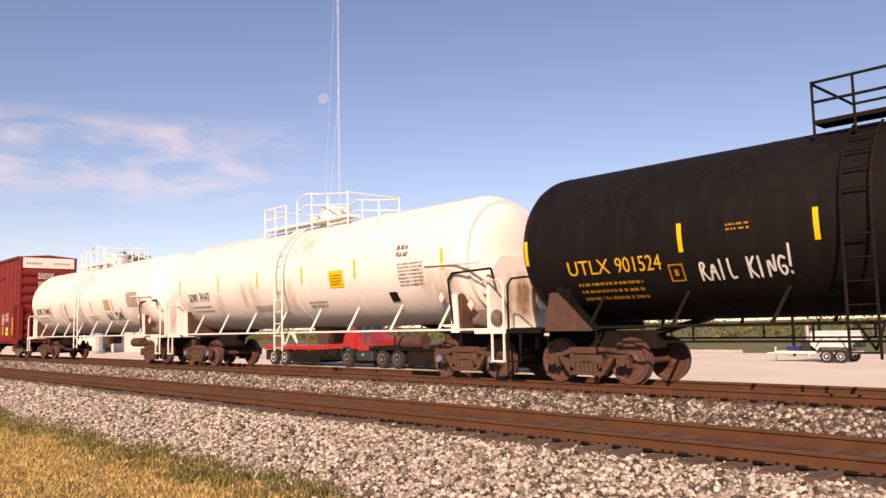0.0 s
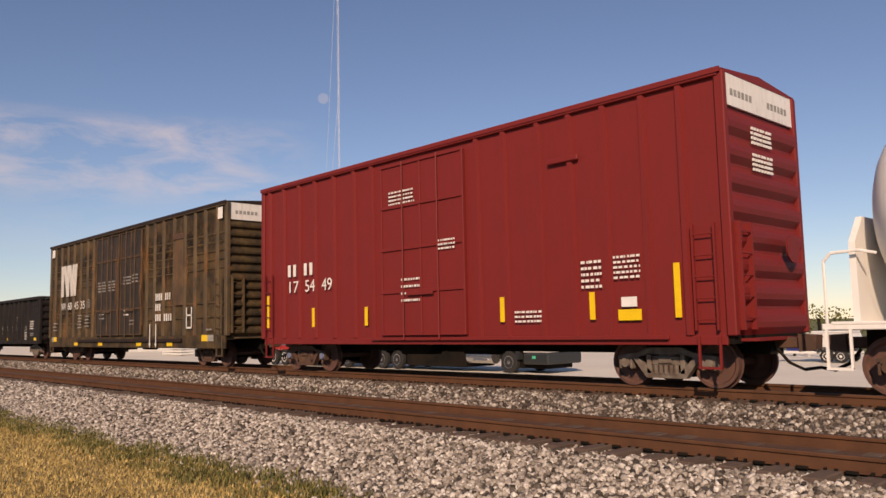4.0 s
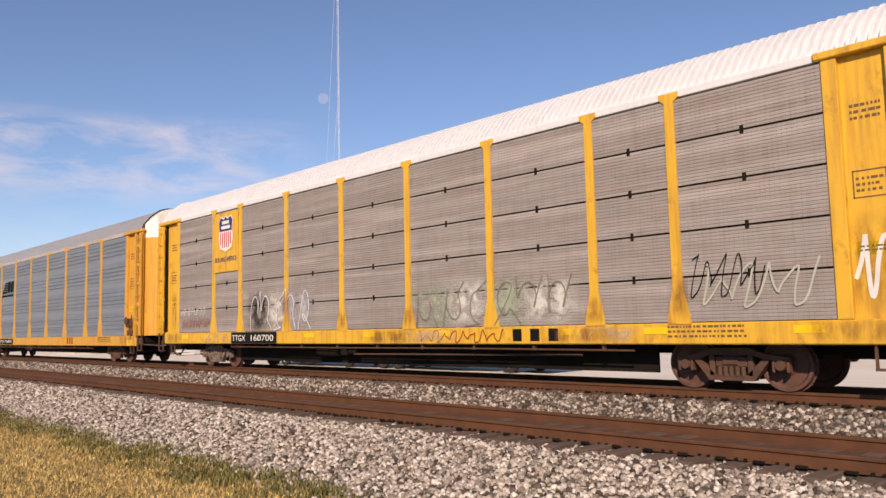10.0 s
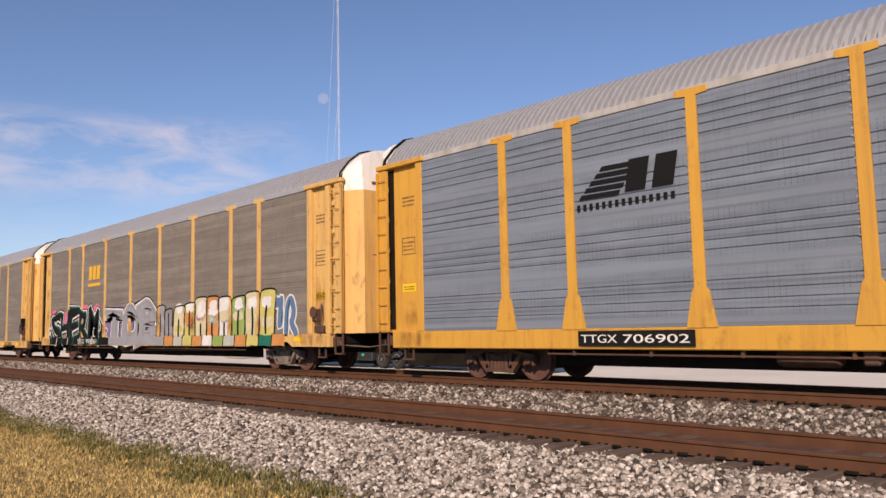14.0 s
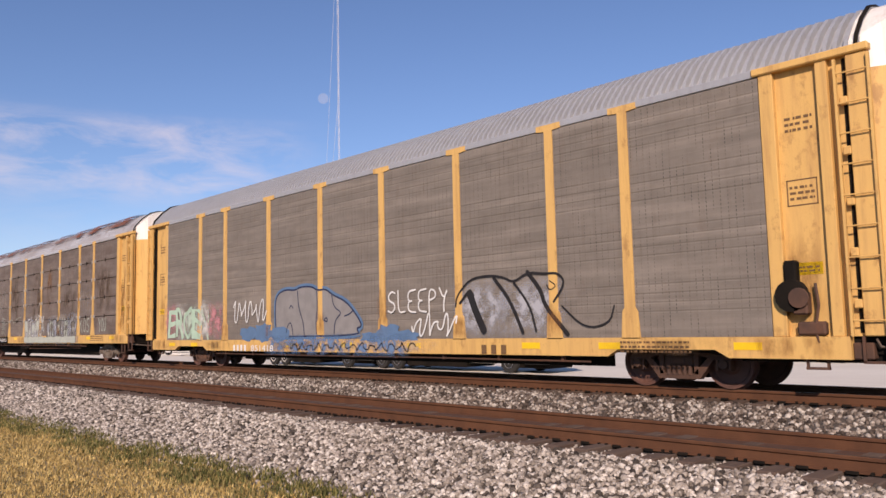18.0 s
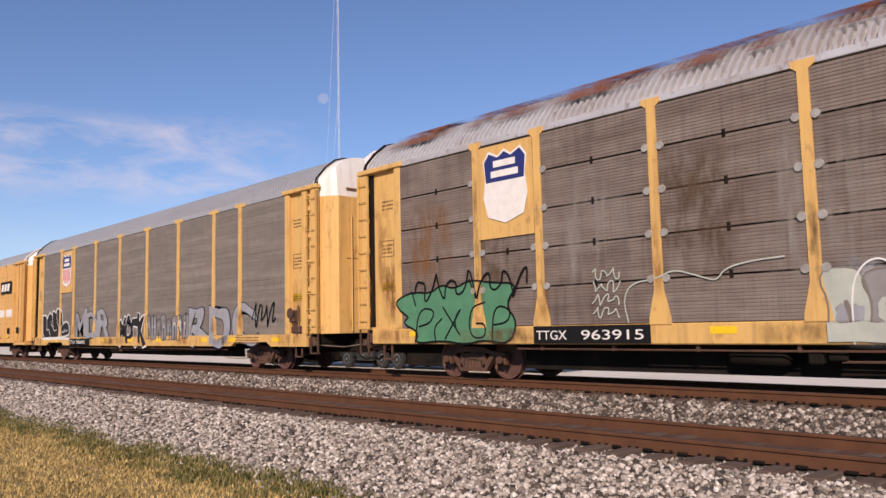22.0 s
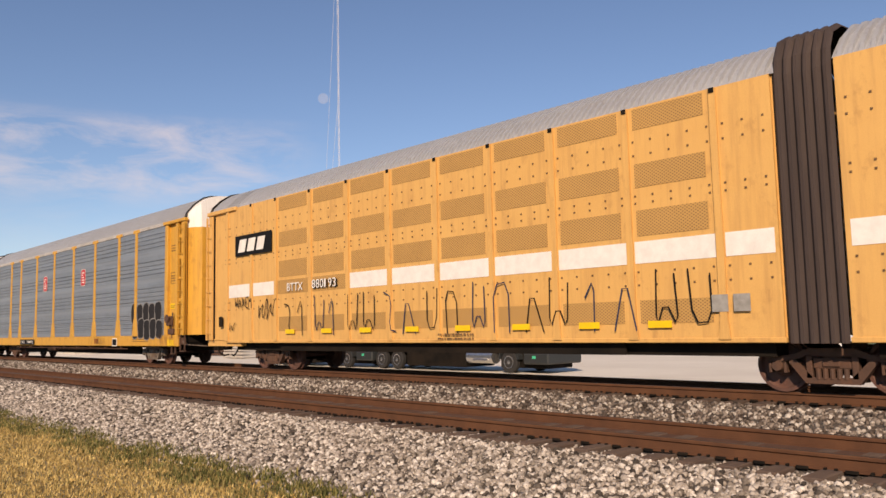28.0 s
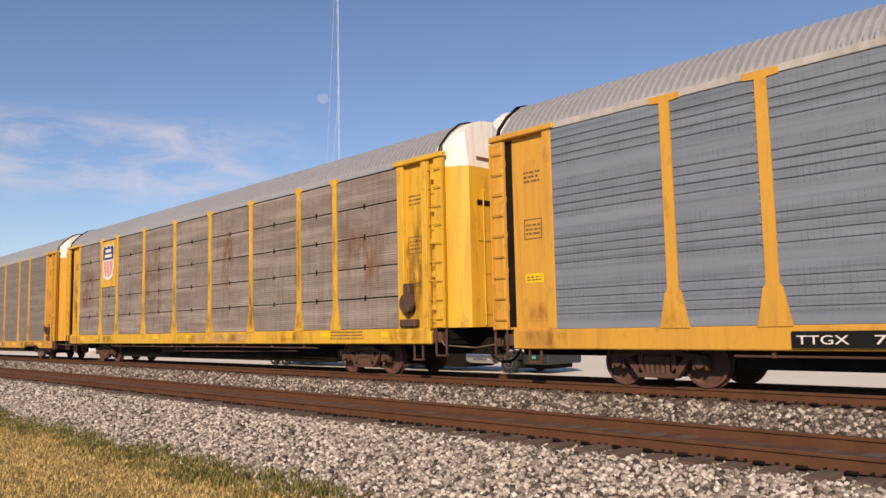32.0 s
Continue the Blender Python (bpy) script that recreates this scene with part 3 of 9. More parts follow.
def end_mesh(z0, z1, bulge, rise=None, base=EAVE - 0.02):
    """A pair of bowed end doors; with a rise, its top follows the roof's arch."""
    n = 16
    g = Geo(smooth=True)
    vs = []
    for k in range(n + 1):
        y = -1.42 + 2.84 * k / n
        x = bulge * min(1.0, 4.2 * (1 - abs(y) / 1.42)) ** 0.7
        top = z1 if rise is None else arch_z(y, HALF_W - 0.05, base, rise) - 0.03
        # a slight lean back at the head
        back = 0.0 if rise is None else 0.10
        vs += [(x, y, z0), (x - back, y, top), (-0.12, y, z0), (-0.12, y, top)]
    fs = []
    for k in range(n):
        a, b = 4 * k, 4 * k + 4
        fs += [(a, b, b + 1, a + 1), (a + 2, a + 3, b + 3, b + 2), (a + 1, b + 1, b + 3, a + 3), (a, a + 2, b + 2, b)]
    fs += [(0, 1, 3, 2), (4 * n, 4 * n + 2, 4 * n + 3, 4 * n + 1)]
    return g.add(vs, fs)


def rim_geo(x0, x1, base, rise, grow=0.03):
    """The hoop that closes the end of a roof."""
    w = HALF_W - 0.05
    ys = [-1.0, -0.95, -0.85, -0.75, -0.62, -0.5, -0.3, 0, 0.3, 0.5, 0.62, 0.75, 0.85, 0.95, 1.0]
    out, inn = [(y * (w + grow), arch_z(y * w, w, base, rise) + grow + 0.03) for y in ys], [(y * (w - 0.08), arch_z(y * w, w, base, rise) - 0.08) for y in ys]
    g, n = Geo(), len(ys)
    g.add([(x, *p) for x in (x0, x1) for p in out] + [(x, *p) for x in (x0, x1) for p in inn],
          [(i, i + 1, n + i + 1, n + i) for i in range(n - 1)] + [(2 * n + i, 3 * n + i, 3 * n + i + 1, 2 * n + i + 1) for i in range(n - 1)]
          + [(i, 2 * n + i, 2 * n + i + 1, i + 1) for i in range(n - 1)] + [(n + i, n + i + 1, 3 * n + i + 1, 3 * n + i) for i in range(n - 1)])
    return g


def rack_end(car, way, body, white, sill_z, roof_z, door_mark=True, white_hoop=False):
    """Doors, corner posts, ladders, canopy bar, brake wheel and steps at one end."""
    x = way * (HALF - 0.32)

    def turned(g):
        if way < 0:
            g.v = [(-a, -b, c) for a, b, c in g.v]
        g.v = [(a + x, b, c) for a, b, c in g.v]
        return g
    part("end_door", turned(end_mesh(sill_z, 5.15, 0.62)), body, car)
    part("end_door_top", turned(end_mesh(5.15, 0, 0.60, roof_z - EAVE)), white, car, "white upper end door under the roof arch")
    part("roof_hoop", rim_geo(x - 0.03, x + 0.03, EAVE - 0.02, roof_z - EAVE, 0.012), white if white_hoop else STEEL_DARK, car, "" if white_hoop else "dark hoop at the roof's end")
    part("door_seam", Geo().box(min(x + way * 0.60, x + way * 0.632), max(x + way * 0.60, x + way * 0.632), -0.03, 0.03, sill_z + 0.1, 5.12, 0.006), body, car)
    xf = x + way * 0.622
    for yy in (-0.62, 0.16):
        h = Geo()
        for a, b, c, d in ((0, 0.46, 0, 0.03), (0, 0.46, 1.0, 1.03), (0, 0.03, 0, 1.03), (0.43, 0.46, 0, 1.03)):
            h.box(min(xf, xf + way * 0.02), max(xf, xf + way * 0.02), yy + a, yy + b, sill_z + 0.3 + c, sill_z + 0.3 + d)
        part("door_hatch", h, body, car, "low framed hatch in the end door")
    part("door_joint", Geo().box(min(xf, xf + way * 0.006), max(xf, xf + way * 0.006), -0.78, 0.78, 3.30, 3.325), STENCIL, car)
    for yy in (-0.62, 0.62):
        part("door_rod", Geo().cyl((x + way * 0.66, yy, sill_z + 0.05), (x + way * 0.66, yy, 4.6), 0.018, 6), body, car)
    for s in (-1, 1):
        y = s * HALF_W
        g = Geo()
        g.box(x - 0.16, x + 0.16, min(y, y - s * 0.10), max(y, y - s * 0.10), sill_z, EAVE - 0.1, 0.015)
        part("corner_post", g, body, car)
        sheet = Geo()
        xa, xb = sorted((way * EDGE, x - way * 0.16))
        sheet.box(xa, xb, min(y - s * 0.11, y - s * 0.15), max(y - s * 0.11, y - s * 0.15), sill_z, EAVE - 0.05)
        part("end_sheet", sheet, body, car)
        gx, gw = (x - way * 0.205, 0.045) if way > 0 else (x - way * 0.27, 0.11)
        gap = Geo().box(gx - gw, gx + gw, min(y - s * 0.104, y - s * 0.13), max(y - s * 0.104, y - s * 0.13), sill_z + 0.05, EAVE - 0.12)
        part("door_gap", gap, STEEL_DARK, car, "dark gap beside the corner post")
        if s < 0:
            for k in range(5):
                zh = sill_z + 0.5 + 0.8 * k
                part("hinge", shared(("hinge", body.name), lambda: Geo().box(-0.06, 0.06, -0.05, 0.0, -0.07, 0.07, 0.015).mesh("hinge", body)), body, car, "", (x - way * 0.215, y + 0.03, zh))
        # a flat strip beside the last sheet, and a channel post before the ladder
        for dx, hw in ((0.12, 0.12), (1.03, 0.09)) if way > 0 else ((0.12, 0.12),):
            ang = Geo().box(way * (EDGE + dx) - hw, way * (EDGE + dx) + hw, min(y, y - s * 0.12), max(y, y - s * 0.12), sill_z, EAVE - 0.05, 0.01)
            part("stiffener", ang, body, car)
        bar = Geo().box(min(way * (EDGE - 0.1), x + way * 0.2), max(way * (EDGE - 0.1), x + way * 0.2), min(y + s * 0.05, y - s * 0.12), max(y + s * 0.05, y - s * 0.12), EAVE - 0.10, EAVE + 0.03, 0.02)
        part("canopy_bar", bar, body, car)
    ladder(car, x - way * 0.06, -HALF_W - 0.01, sill_z, EAVE - 0.15, body, 0.50 if way > 0 else 0.40, 9)
    g = Geo()
    g.box(way * (EDGE + 0.5) - 0.12, way * (EDGE + 0.5) + 0.12, -HALF_W - 0.10, -HALF_W + 0.11, sill_z + 0.35, sill_z + 0.72, 0.03)
    g.lathe([(-HALF_W - 0.14, 0.02), (-HALF_W - 0.14, 0.16), (-HALF_W - 0.12, 0.17), (-HALF_W - 0.12, 0.02)], 14, "y", (way * (EDGE + 0.5), 0, sill_z + 0.62))
    if way > 0 and sill_z < 1.19:
        part("brake_housing", g, TRUCK_RUST, car, "rust-brown hand brake housing and wheel")
        xb = EDGE + 0.72
        part("brake_chain", Geo(smooth=True).tube([(xb, -HALF_W + 0.02, sill_z + 0.85), (xb + 0.05, -HALF_W - 0.02, sill_z + 0.5), (xb - 0.03, -HALF_W - 0.02, sill_z + 0.1), (xb + 0.02, -HALF_W, sill_z - 0.1)], 0.025, 6), TRUCK_RUST, car, "rusty brake chain")
        part("brake_bracket", Geo().box(xb - 0.30, xb + 0.14, -HALF_W - 0.05, -HALF_W + 0.11, sill_z + 0.02, sill_z + 0.24, 0.03), TRUCK_RUST, car, "rusty brake bracket")
    st = Geo()
    for dx in (-0.18, 0.18):
        st.box(x + dx - 0.02, x + dx + 0.02, -HALF_W, -HALF_W + 0.04, 0.56, sill_z)
    st.box(x - 0.2, x + 0.2, -HALF_W, -HALF_W + 0.08, 0.54, 0.58)
    part("sill_step", st, TRUCK_RUST, car, "rusty steel step below the ladder")


def autorack(name, label, s, style, body, panel, roof_m, white, post_m=None, sill_m=None, rise=0.97, seed=0, sill=None):
    """An enclosed car carrier. style: flat (wide ribs, flared posts), seamed (five rows of sheets), grid (plain perforated sheets)."""
    r = random.Random(seed)
    car = rolling(name, label, "autorack", s)
    post_m, sill_m = post_m or body, sill_m or body
    sill_z, sill_b = sill or {"flat": (1.15, 0.73), "seamed": (1.22, 0.83), "grid": (1.12, 0.75)}[style]
    deck = Geo()
    deck.box(-HALF + 0.25, HALF - 0.25, -1.35, 1.35, sill_z - 0.28, sill_z - 0.02)
    deck.box(-HALF + 0.6, HALF - 0.6, -0.25, 0.25, 0.62, sill_z - 0.28)
    part("underframe", deck, STEEL_DARK, car)
    skirt = Geo()
    low = 0.27 if style == "seamed" else 0.37
    skirt.prism([(-0.92, low), (-0.86, low), (-0.86, sill_z - 0.05), (-0.92, sill_z - 0.05)], -8.1, 8.1)
    part("centre_girder", skirt, STEEL_DARK, car)
    for y in (-1, 1):
        g = Geo()
        a, b = sorted((y * HALF_W, y * (HALF_W - 0.12)))
        if style == "grid":
            pts = [(-12.9, sill_z), (-12.9, sill_b), (-10.9, sill_b), (-10.65, sill_b + 0.14), (-8.65, sill_b + 0.14), (-8.4, sill_b), (8.4, sill_b), (8.65, sill_b + 0.14), (10.65, sill_b + 0.14), (10.9, sill_b), (12.9, sill_b), (12.9, sill_z)]
            g.plate(pts, a - (0.02 if y < 0 else 0), b)
        else:
            g.box(-12.9, 12.9, a, b, sill_b, sill_z, 0.02)
        part("side_sill", g, sill_m, car)
    wall = Geo().box(-EDGE, EDGE, -HALF_W + 0.10, HALF_W - 0.10, sill_z, EAVE)
    part("inner_wall", wall, STEEL_DARK, car)
    # sheets between the posts
    edges = [-EDGE] + POSTS + [EDGE]
    rows = {"flat": 1, "seamed": 5, "grid": 1}[style]
    for a, b in zip(edges, edges[1:]):
        w, hh = b - a, (EAVE - 0.12 - sill_z) / rows
        for k in range(rows):
            ribs = {"flat": 30, "seamed": 13, "grid": 30}[style]
            gap = 0.016 if style == "seamed" else 0.003
            me = shared(("panel", panel.name, round(w, 2), round(hh, 2), style), lambda: panel_mesh(w - 0.02, hh - 2 * gap, ribs, panel, {"flat": 0.022, "seamed": 0.009, "grid": 0.006}[style]))
            part("side_panel", me, panel, car, "", (a + 0.01, -HALF_W + 0.006, sill_z + k * hh + gap))
        far = shared(("far", panel.name, round(w, 2), round(hh, 2), style), lambda: Geo().box(0.01, w - 0.01, -0.05, 0, 0, EAVE - 0.12 - sill_z).mesh("side_panel", panel))
        part("side_panel", far, panel, car, "", (a, HALF_W - 0.03, sill_z))
    for x in POSTS:
        for y in (-1, 1):
            g = Geo()
            y0, y1 = sorted((y * (HALF_W + 0.02), y * (HALF_W - 0.05)))
            if style in ("flat", "grid"):
                f, zf = (0.30, 0.62) if style == "flat" else (0.21, 0.5)
                g.plate([(x - f, sill_z - 0.02), (x + f, sill_z - 0.02), (x + 0.17, sill_z + zf), (x + 0.115, sill_z + zf + 0.08), (x + 0.105, EAVE - 0.14),
                         (x + 0.32, EAVE - 0.12), (x + 0.32, EAVE), (x - 0.32, EAVE), (x - 0.32, EAVE - 0.12), (x - 0.105, EAVE - 0.14), (x - 0.115, sill_z + zf + 0.08), (x - 0.17, sill_z + zf)], y0, y1)
            else:
                g.plate([(x - 0.23, sill_z - 0.02), (x + 0.23, sill_z - 0.02), (x + 0.22, sill_z + 0.12), (x + 0.10, sill_z + 0.62), (x + 0.095, EAVE - 0.18), (x + 0.20, EAVE - 0.10), (x + 0.20, EAVE), (x - 0.20, EAVE), (x - 0.20, EAVE - 0.10), (x - 0.095, EAVE - 0.18), (x - 0.10, sill_z + 0.62), (x - 0.22, sill_z + 0.12)], y0, y1)
            part("post", g, post_m, car)
    part("roof", roof_geo(HALF - 0.35, HALF_W - 0.05, EAVE - 0.02, rise, 0.167, 0.12), roof_m, car)
    rail_ = Geo()
    for y in (-1, 1):
        y0, y1 = sorted((y * HALF_W, y * (HALF_W - 0.14)))
        rail_.box(-EDGE, EDGE, y0, y1, EAVE - 0.105, EAVE + 0.035, 0.01)
    part("roof_rail", rail_, ROOF_EDGE if style == "flat" else roof_m, car)
    if roof_m is ROOF_RUSTY:
        for k in range(9):
            x0 = -12.6 + k * 2.75
            st = Geo()
            for (ya, za), (yb, zb) in zip(((-1.22, 0.43), (-1.0, 0.665), (-0.74, 0.88)), ((-1.0, 0.665), (-0.74, 0.88), (0.0, 1.0))):
                st.add([(x0, ya - 0.06, EAVE + rise * za + 0.06), (x0 + 2.9, ya - 0.06, EAVE + rise * za + 0.06), (x0 + 2.9, yb - 0.06, EAVE + rise * zb + 0.06), (x0, yb - 0.06, EAVE + rise * zb + 0.06)], [(0, 1, 2, 3)])
            part("roof_rust", st, ROOF_STAIN, car, "brown rust patch on the roof")
    # brake pipe and gear slung below the sill
    pipe = Geo(smooth=True).tube([(-7.9, -1.42, sill_b - 0.10), (-2.0, -1.42, sill_b - 0.11), (3.0, -1.42, sill_b - 0.10), (7.9, -1.42, sill_b - 0.12)], 0.02, 6)
    part("brake_pipe", pipe, TRUCK_RUST, car)
    for k in range(9):
        x = -7.2 + 1.8 * k
        part("pipe_clip", Geo().box(x - 0.03, x + 0.03, -1.45, -1.36, sill_b - 0.13, sill_b + 0.01, 0.004), TRUCK_RUST, car)
    part("air_reservoir", Geo(smooth=True).lathe([(-0.55, 0.02), (-0.52, 0.12), (-0.44, 0.16), (0.44, 0.16), (0.52, 0.12), (0.55, 0.02)], 14, "x", (-2.6, -1.12, 0.60)), STEEL_DARK if style == "seamed" else TRUCK_RUST, car)
    part("control_valve", Geo().box(-1.7, -1.45, -1.4, -1.2, 0.5, 0.74, 0.03).box(-1.4, -1.1, -1.36, -1.22, 0.56, 0.70, 0.03), STEEL_DARK if style == "seamed" else TRUCK_RUST, car)
    part("brake_rod", Geo().cyl((-1.2, -1.3, 0.55), (6.5, -1.2, 0.60), 0.022, 6), TRUCK_RUST, car)
    for way in (-1, 1):
        part("end_floor", Geo().box(min(way * 11.0, way * 13.3), max(way * 11.0, way * 13.3), -1.3, 1.3, sill_z - 0.42, sill_z - 0.04, 0.02), STEEL_DARK, car)
        part("draft_sill", Geo().box(min(way * 11.3, way * 13.7), max(way * 11.3, way * 13.7), -0.3, 0.3, 0.55, 0.95, 0.03), STEEL_DARK, car)
        part("end_beam", Geo().box(min(way * 12.9, way * 13.2), max(way * 12.9, way * 13.2), -1.48, 1.48, sill_z - 0.36, sill_z - 0.10, 0.02), TRUCK_RUST, car, "brown rusty end beam")
        part("cut_lever", Geo(smooth=True).tube([(way * 13.25, -1.48, 0.92), (way * 13.3, -1.45, 0.80), (way * 13.6, -0.7, 0.72), (way * 13.75, -0.15, 0.78)], 0.018, 6), TRUCK_GREY, car)
        g = Geo()
        for dx in (-0.16, 0.16):
            g.box(way * 12.35 + dx - 0.02, way * 12.35 + dx + 0.02, -1.46, -1.42, 0.45, sill_b + 0.05)
        g.box(way * 12.35 - 0.18, way * 12.35 + 0.18, -1.48, -1.40, 0.43, 0.47)
        part("stirrup", g, TRUCK_RUST, car)
        # rust and grime on the sill and the end sheets
        part("rust_stain", Geo().sheet(way * 11.9 - 0.9, way * 11.9 + 0.9, -HALF_W - 0.030, -HALF_W - 0.028, sill_b, sill_z + 0.05), RUST_STAIN, car, "rust on the sill's end")
        part("rust_stain", Geo().sheet(way * 12.1 - 0.5, way * 12.1 + 0.5, -HALF_W + 0.104, -HALF_W + 0.106, sill_z, sill_z + (0.6 if style == "flat" else 1.7)), RUST_STAIN, car, "rust streaks on the end sheet")
    for k in range(6):
        x = r.uniform(-10.5, 8.5)
        if style != "flat" or k < 1:
            part("rust_stain", Geo().sheet(x, x + r.uniform(1.2, 3.0), -HALF_W - 0.0295 - 0.0004 * k, -HALF_W - 0.0293 - 0.0004 * k, sill_b + 0.01, sill_z), r.choice([RUST_STAIN, GRIME_STAIN, PALE_STAIN]), car, "patch of rust and peeled paint")
    for x in POSTS:
        if style != "flat" and r.random() < 0.7:
            part("rust_stain", Geo().sheet(x - 0.24, x + 0.24, -HALF_W - 0.0275, -HALF_W - 0.026, sill_z, sill_z + r.uniform(0.5, 1.3)), RUST_STAIN, car, "rust at the foot of a post")
    if style == "flat":
        for x in POSTS[1:]:
            g = Geo()
            for k in range(28):
                zz = sill_z + 0.75 + 0.12 * k
                g.add([(x - 0.11, -HALF_W - 0.004, zz), (x - 0.175, -HALF_W - 0.004, zz + 0.02), (x - 0.11, -HALF_W - 0.004, zz + 0.05)], [(0, 1, 2)])
            tagged(part("clip_row", g, LETTER_DIM, car), "row of small pale clips", kind="stuff")
    if style == "seamed":
        for a, b in zip(edges, edges[1:]):
            for k in range(1, 5):
                zz, xm = sill_z + k * (EAVE - 0.12 - sill_z) / 5, (a + b) / 2
                part("seam_clip", shared("seam_clip", lambda: Geo().box(-0.035, 0.035, -0.012, 0.03, -0.075, 0.075, 0.01).mesh("seam_clip", STEEL_DARK)), STEEL_DARK, car, "", (xm, -HALF_W + 0.004, zz))
    for way in (-1, 1):
        rack_end(car, way, body, white, sill_z, EAVE + rise, white_hoop=roof_m is ROOF_WHITE)
        coupler(car, way * (HALF + 0.2), way)
        bogie(car, way * 9.65, s, r.choice([TRUCK_RUST, TRUCK_RUST, TRUCK_GREY]))
    return car


PAIR = {}
for nm, lab, s, style, body, panel, roof_m, post_m in [
    ("up_grey", "yellow autorack with light grey seamed panels and white roof", 46.95, "seamed", YELLOW_BRIGHT, GREY_LIGHT, ROOF_WHITE, None),
    ("ns_blue", "yellow autorack with blue-grey ribbed panels and grey roof", 18.36, "flat", YELLOW, GREY_BLUE, ROOF_GREY, None),
    ("csx", "yellow autorack with grey-brown panels covered in graffiti", -10.16, "grid", YELLOW_PALE, GREY_BROWN, ROOF_GREY, None),
    ("tq", "pale yellow autorack with grey-brown panels and blue graffiti", -38.65, "grid", YELLOW_PALE, GREY_BROWN, ROOF_GREY, None),
    ("up_dark", "yellow autorack with dark brown seamed panels and rusty roof", -67.14, "seamed", YELLOW_PALE, BROWN_DARK, ROOF_RUSTY, None),
    ("up_shield", "pale yellow autorack with grey-brown panels and graffiti band", -96.04, "grid", YELLOW_PALE, GREY_BROWN, ROOF_GREY, None),
    ("kcs", "yellow autorack with blue-grey panels and red emblems", -168.27, "flat", YELLOW, GREY_BLUE, ROOF_GREY, None),
    ("up_last", "bright yellow autorack with weathered brown seamed panels", -196.75, "seamed", YELLOW_BRIGHT, PANEL_WORN, ROOF_GREY, None),
    ("tail", "yellow autorack with grey-brown panels at the end", -225.25, "grid", YELLOW, GREY_BROWN, ROOF_GREY, None)]:
    PAIR[nm] = autorack("autorack", lab, s, style, body, panel, roof_m, WHITE_END, post_m, seed=int(abs(s)), sill=(0.96, 0.60) if nm in ("tq", "tail") else None)


# ---- tank cars ----
SHIELD_STAIN = stain_paint("shield_stain", (0.26, 0.13, 0.06), 0.8, (1, 1.4, 0.5), 2.0, 0.35, 0.65, (1, 2))

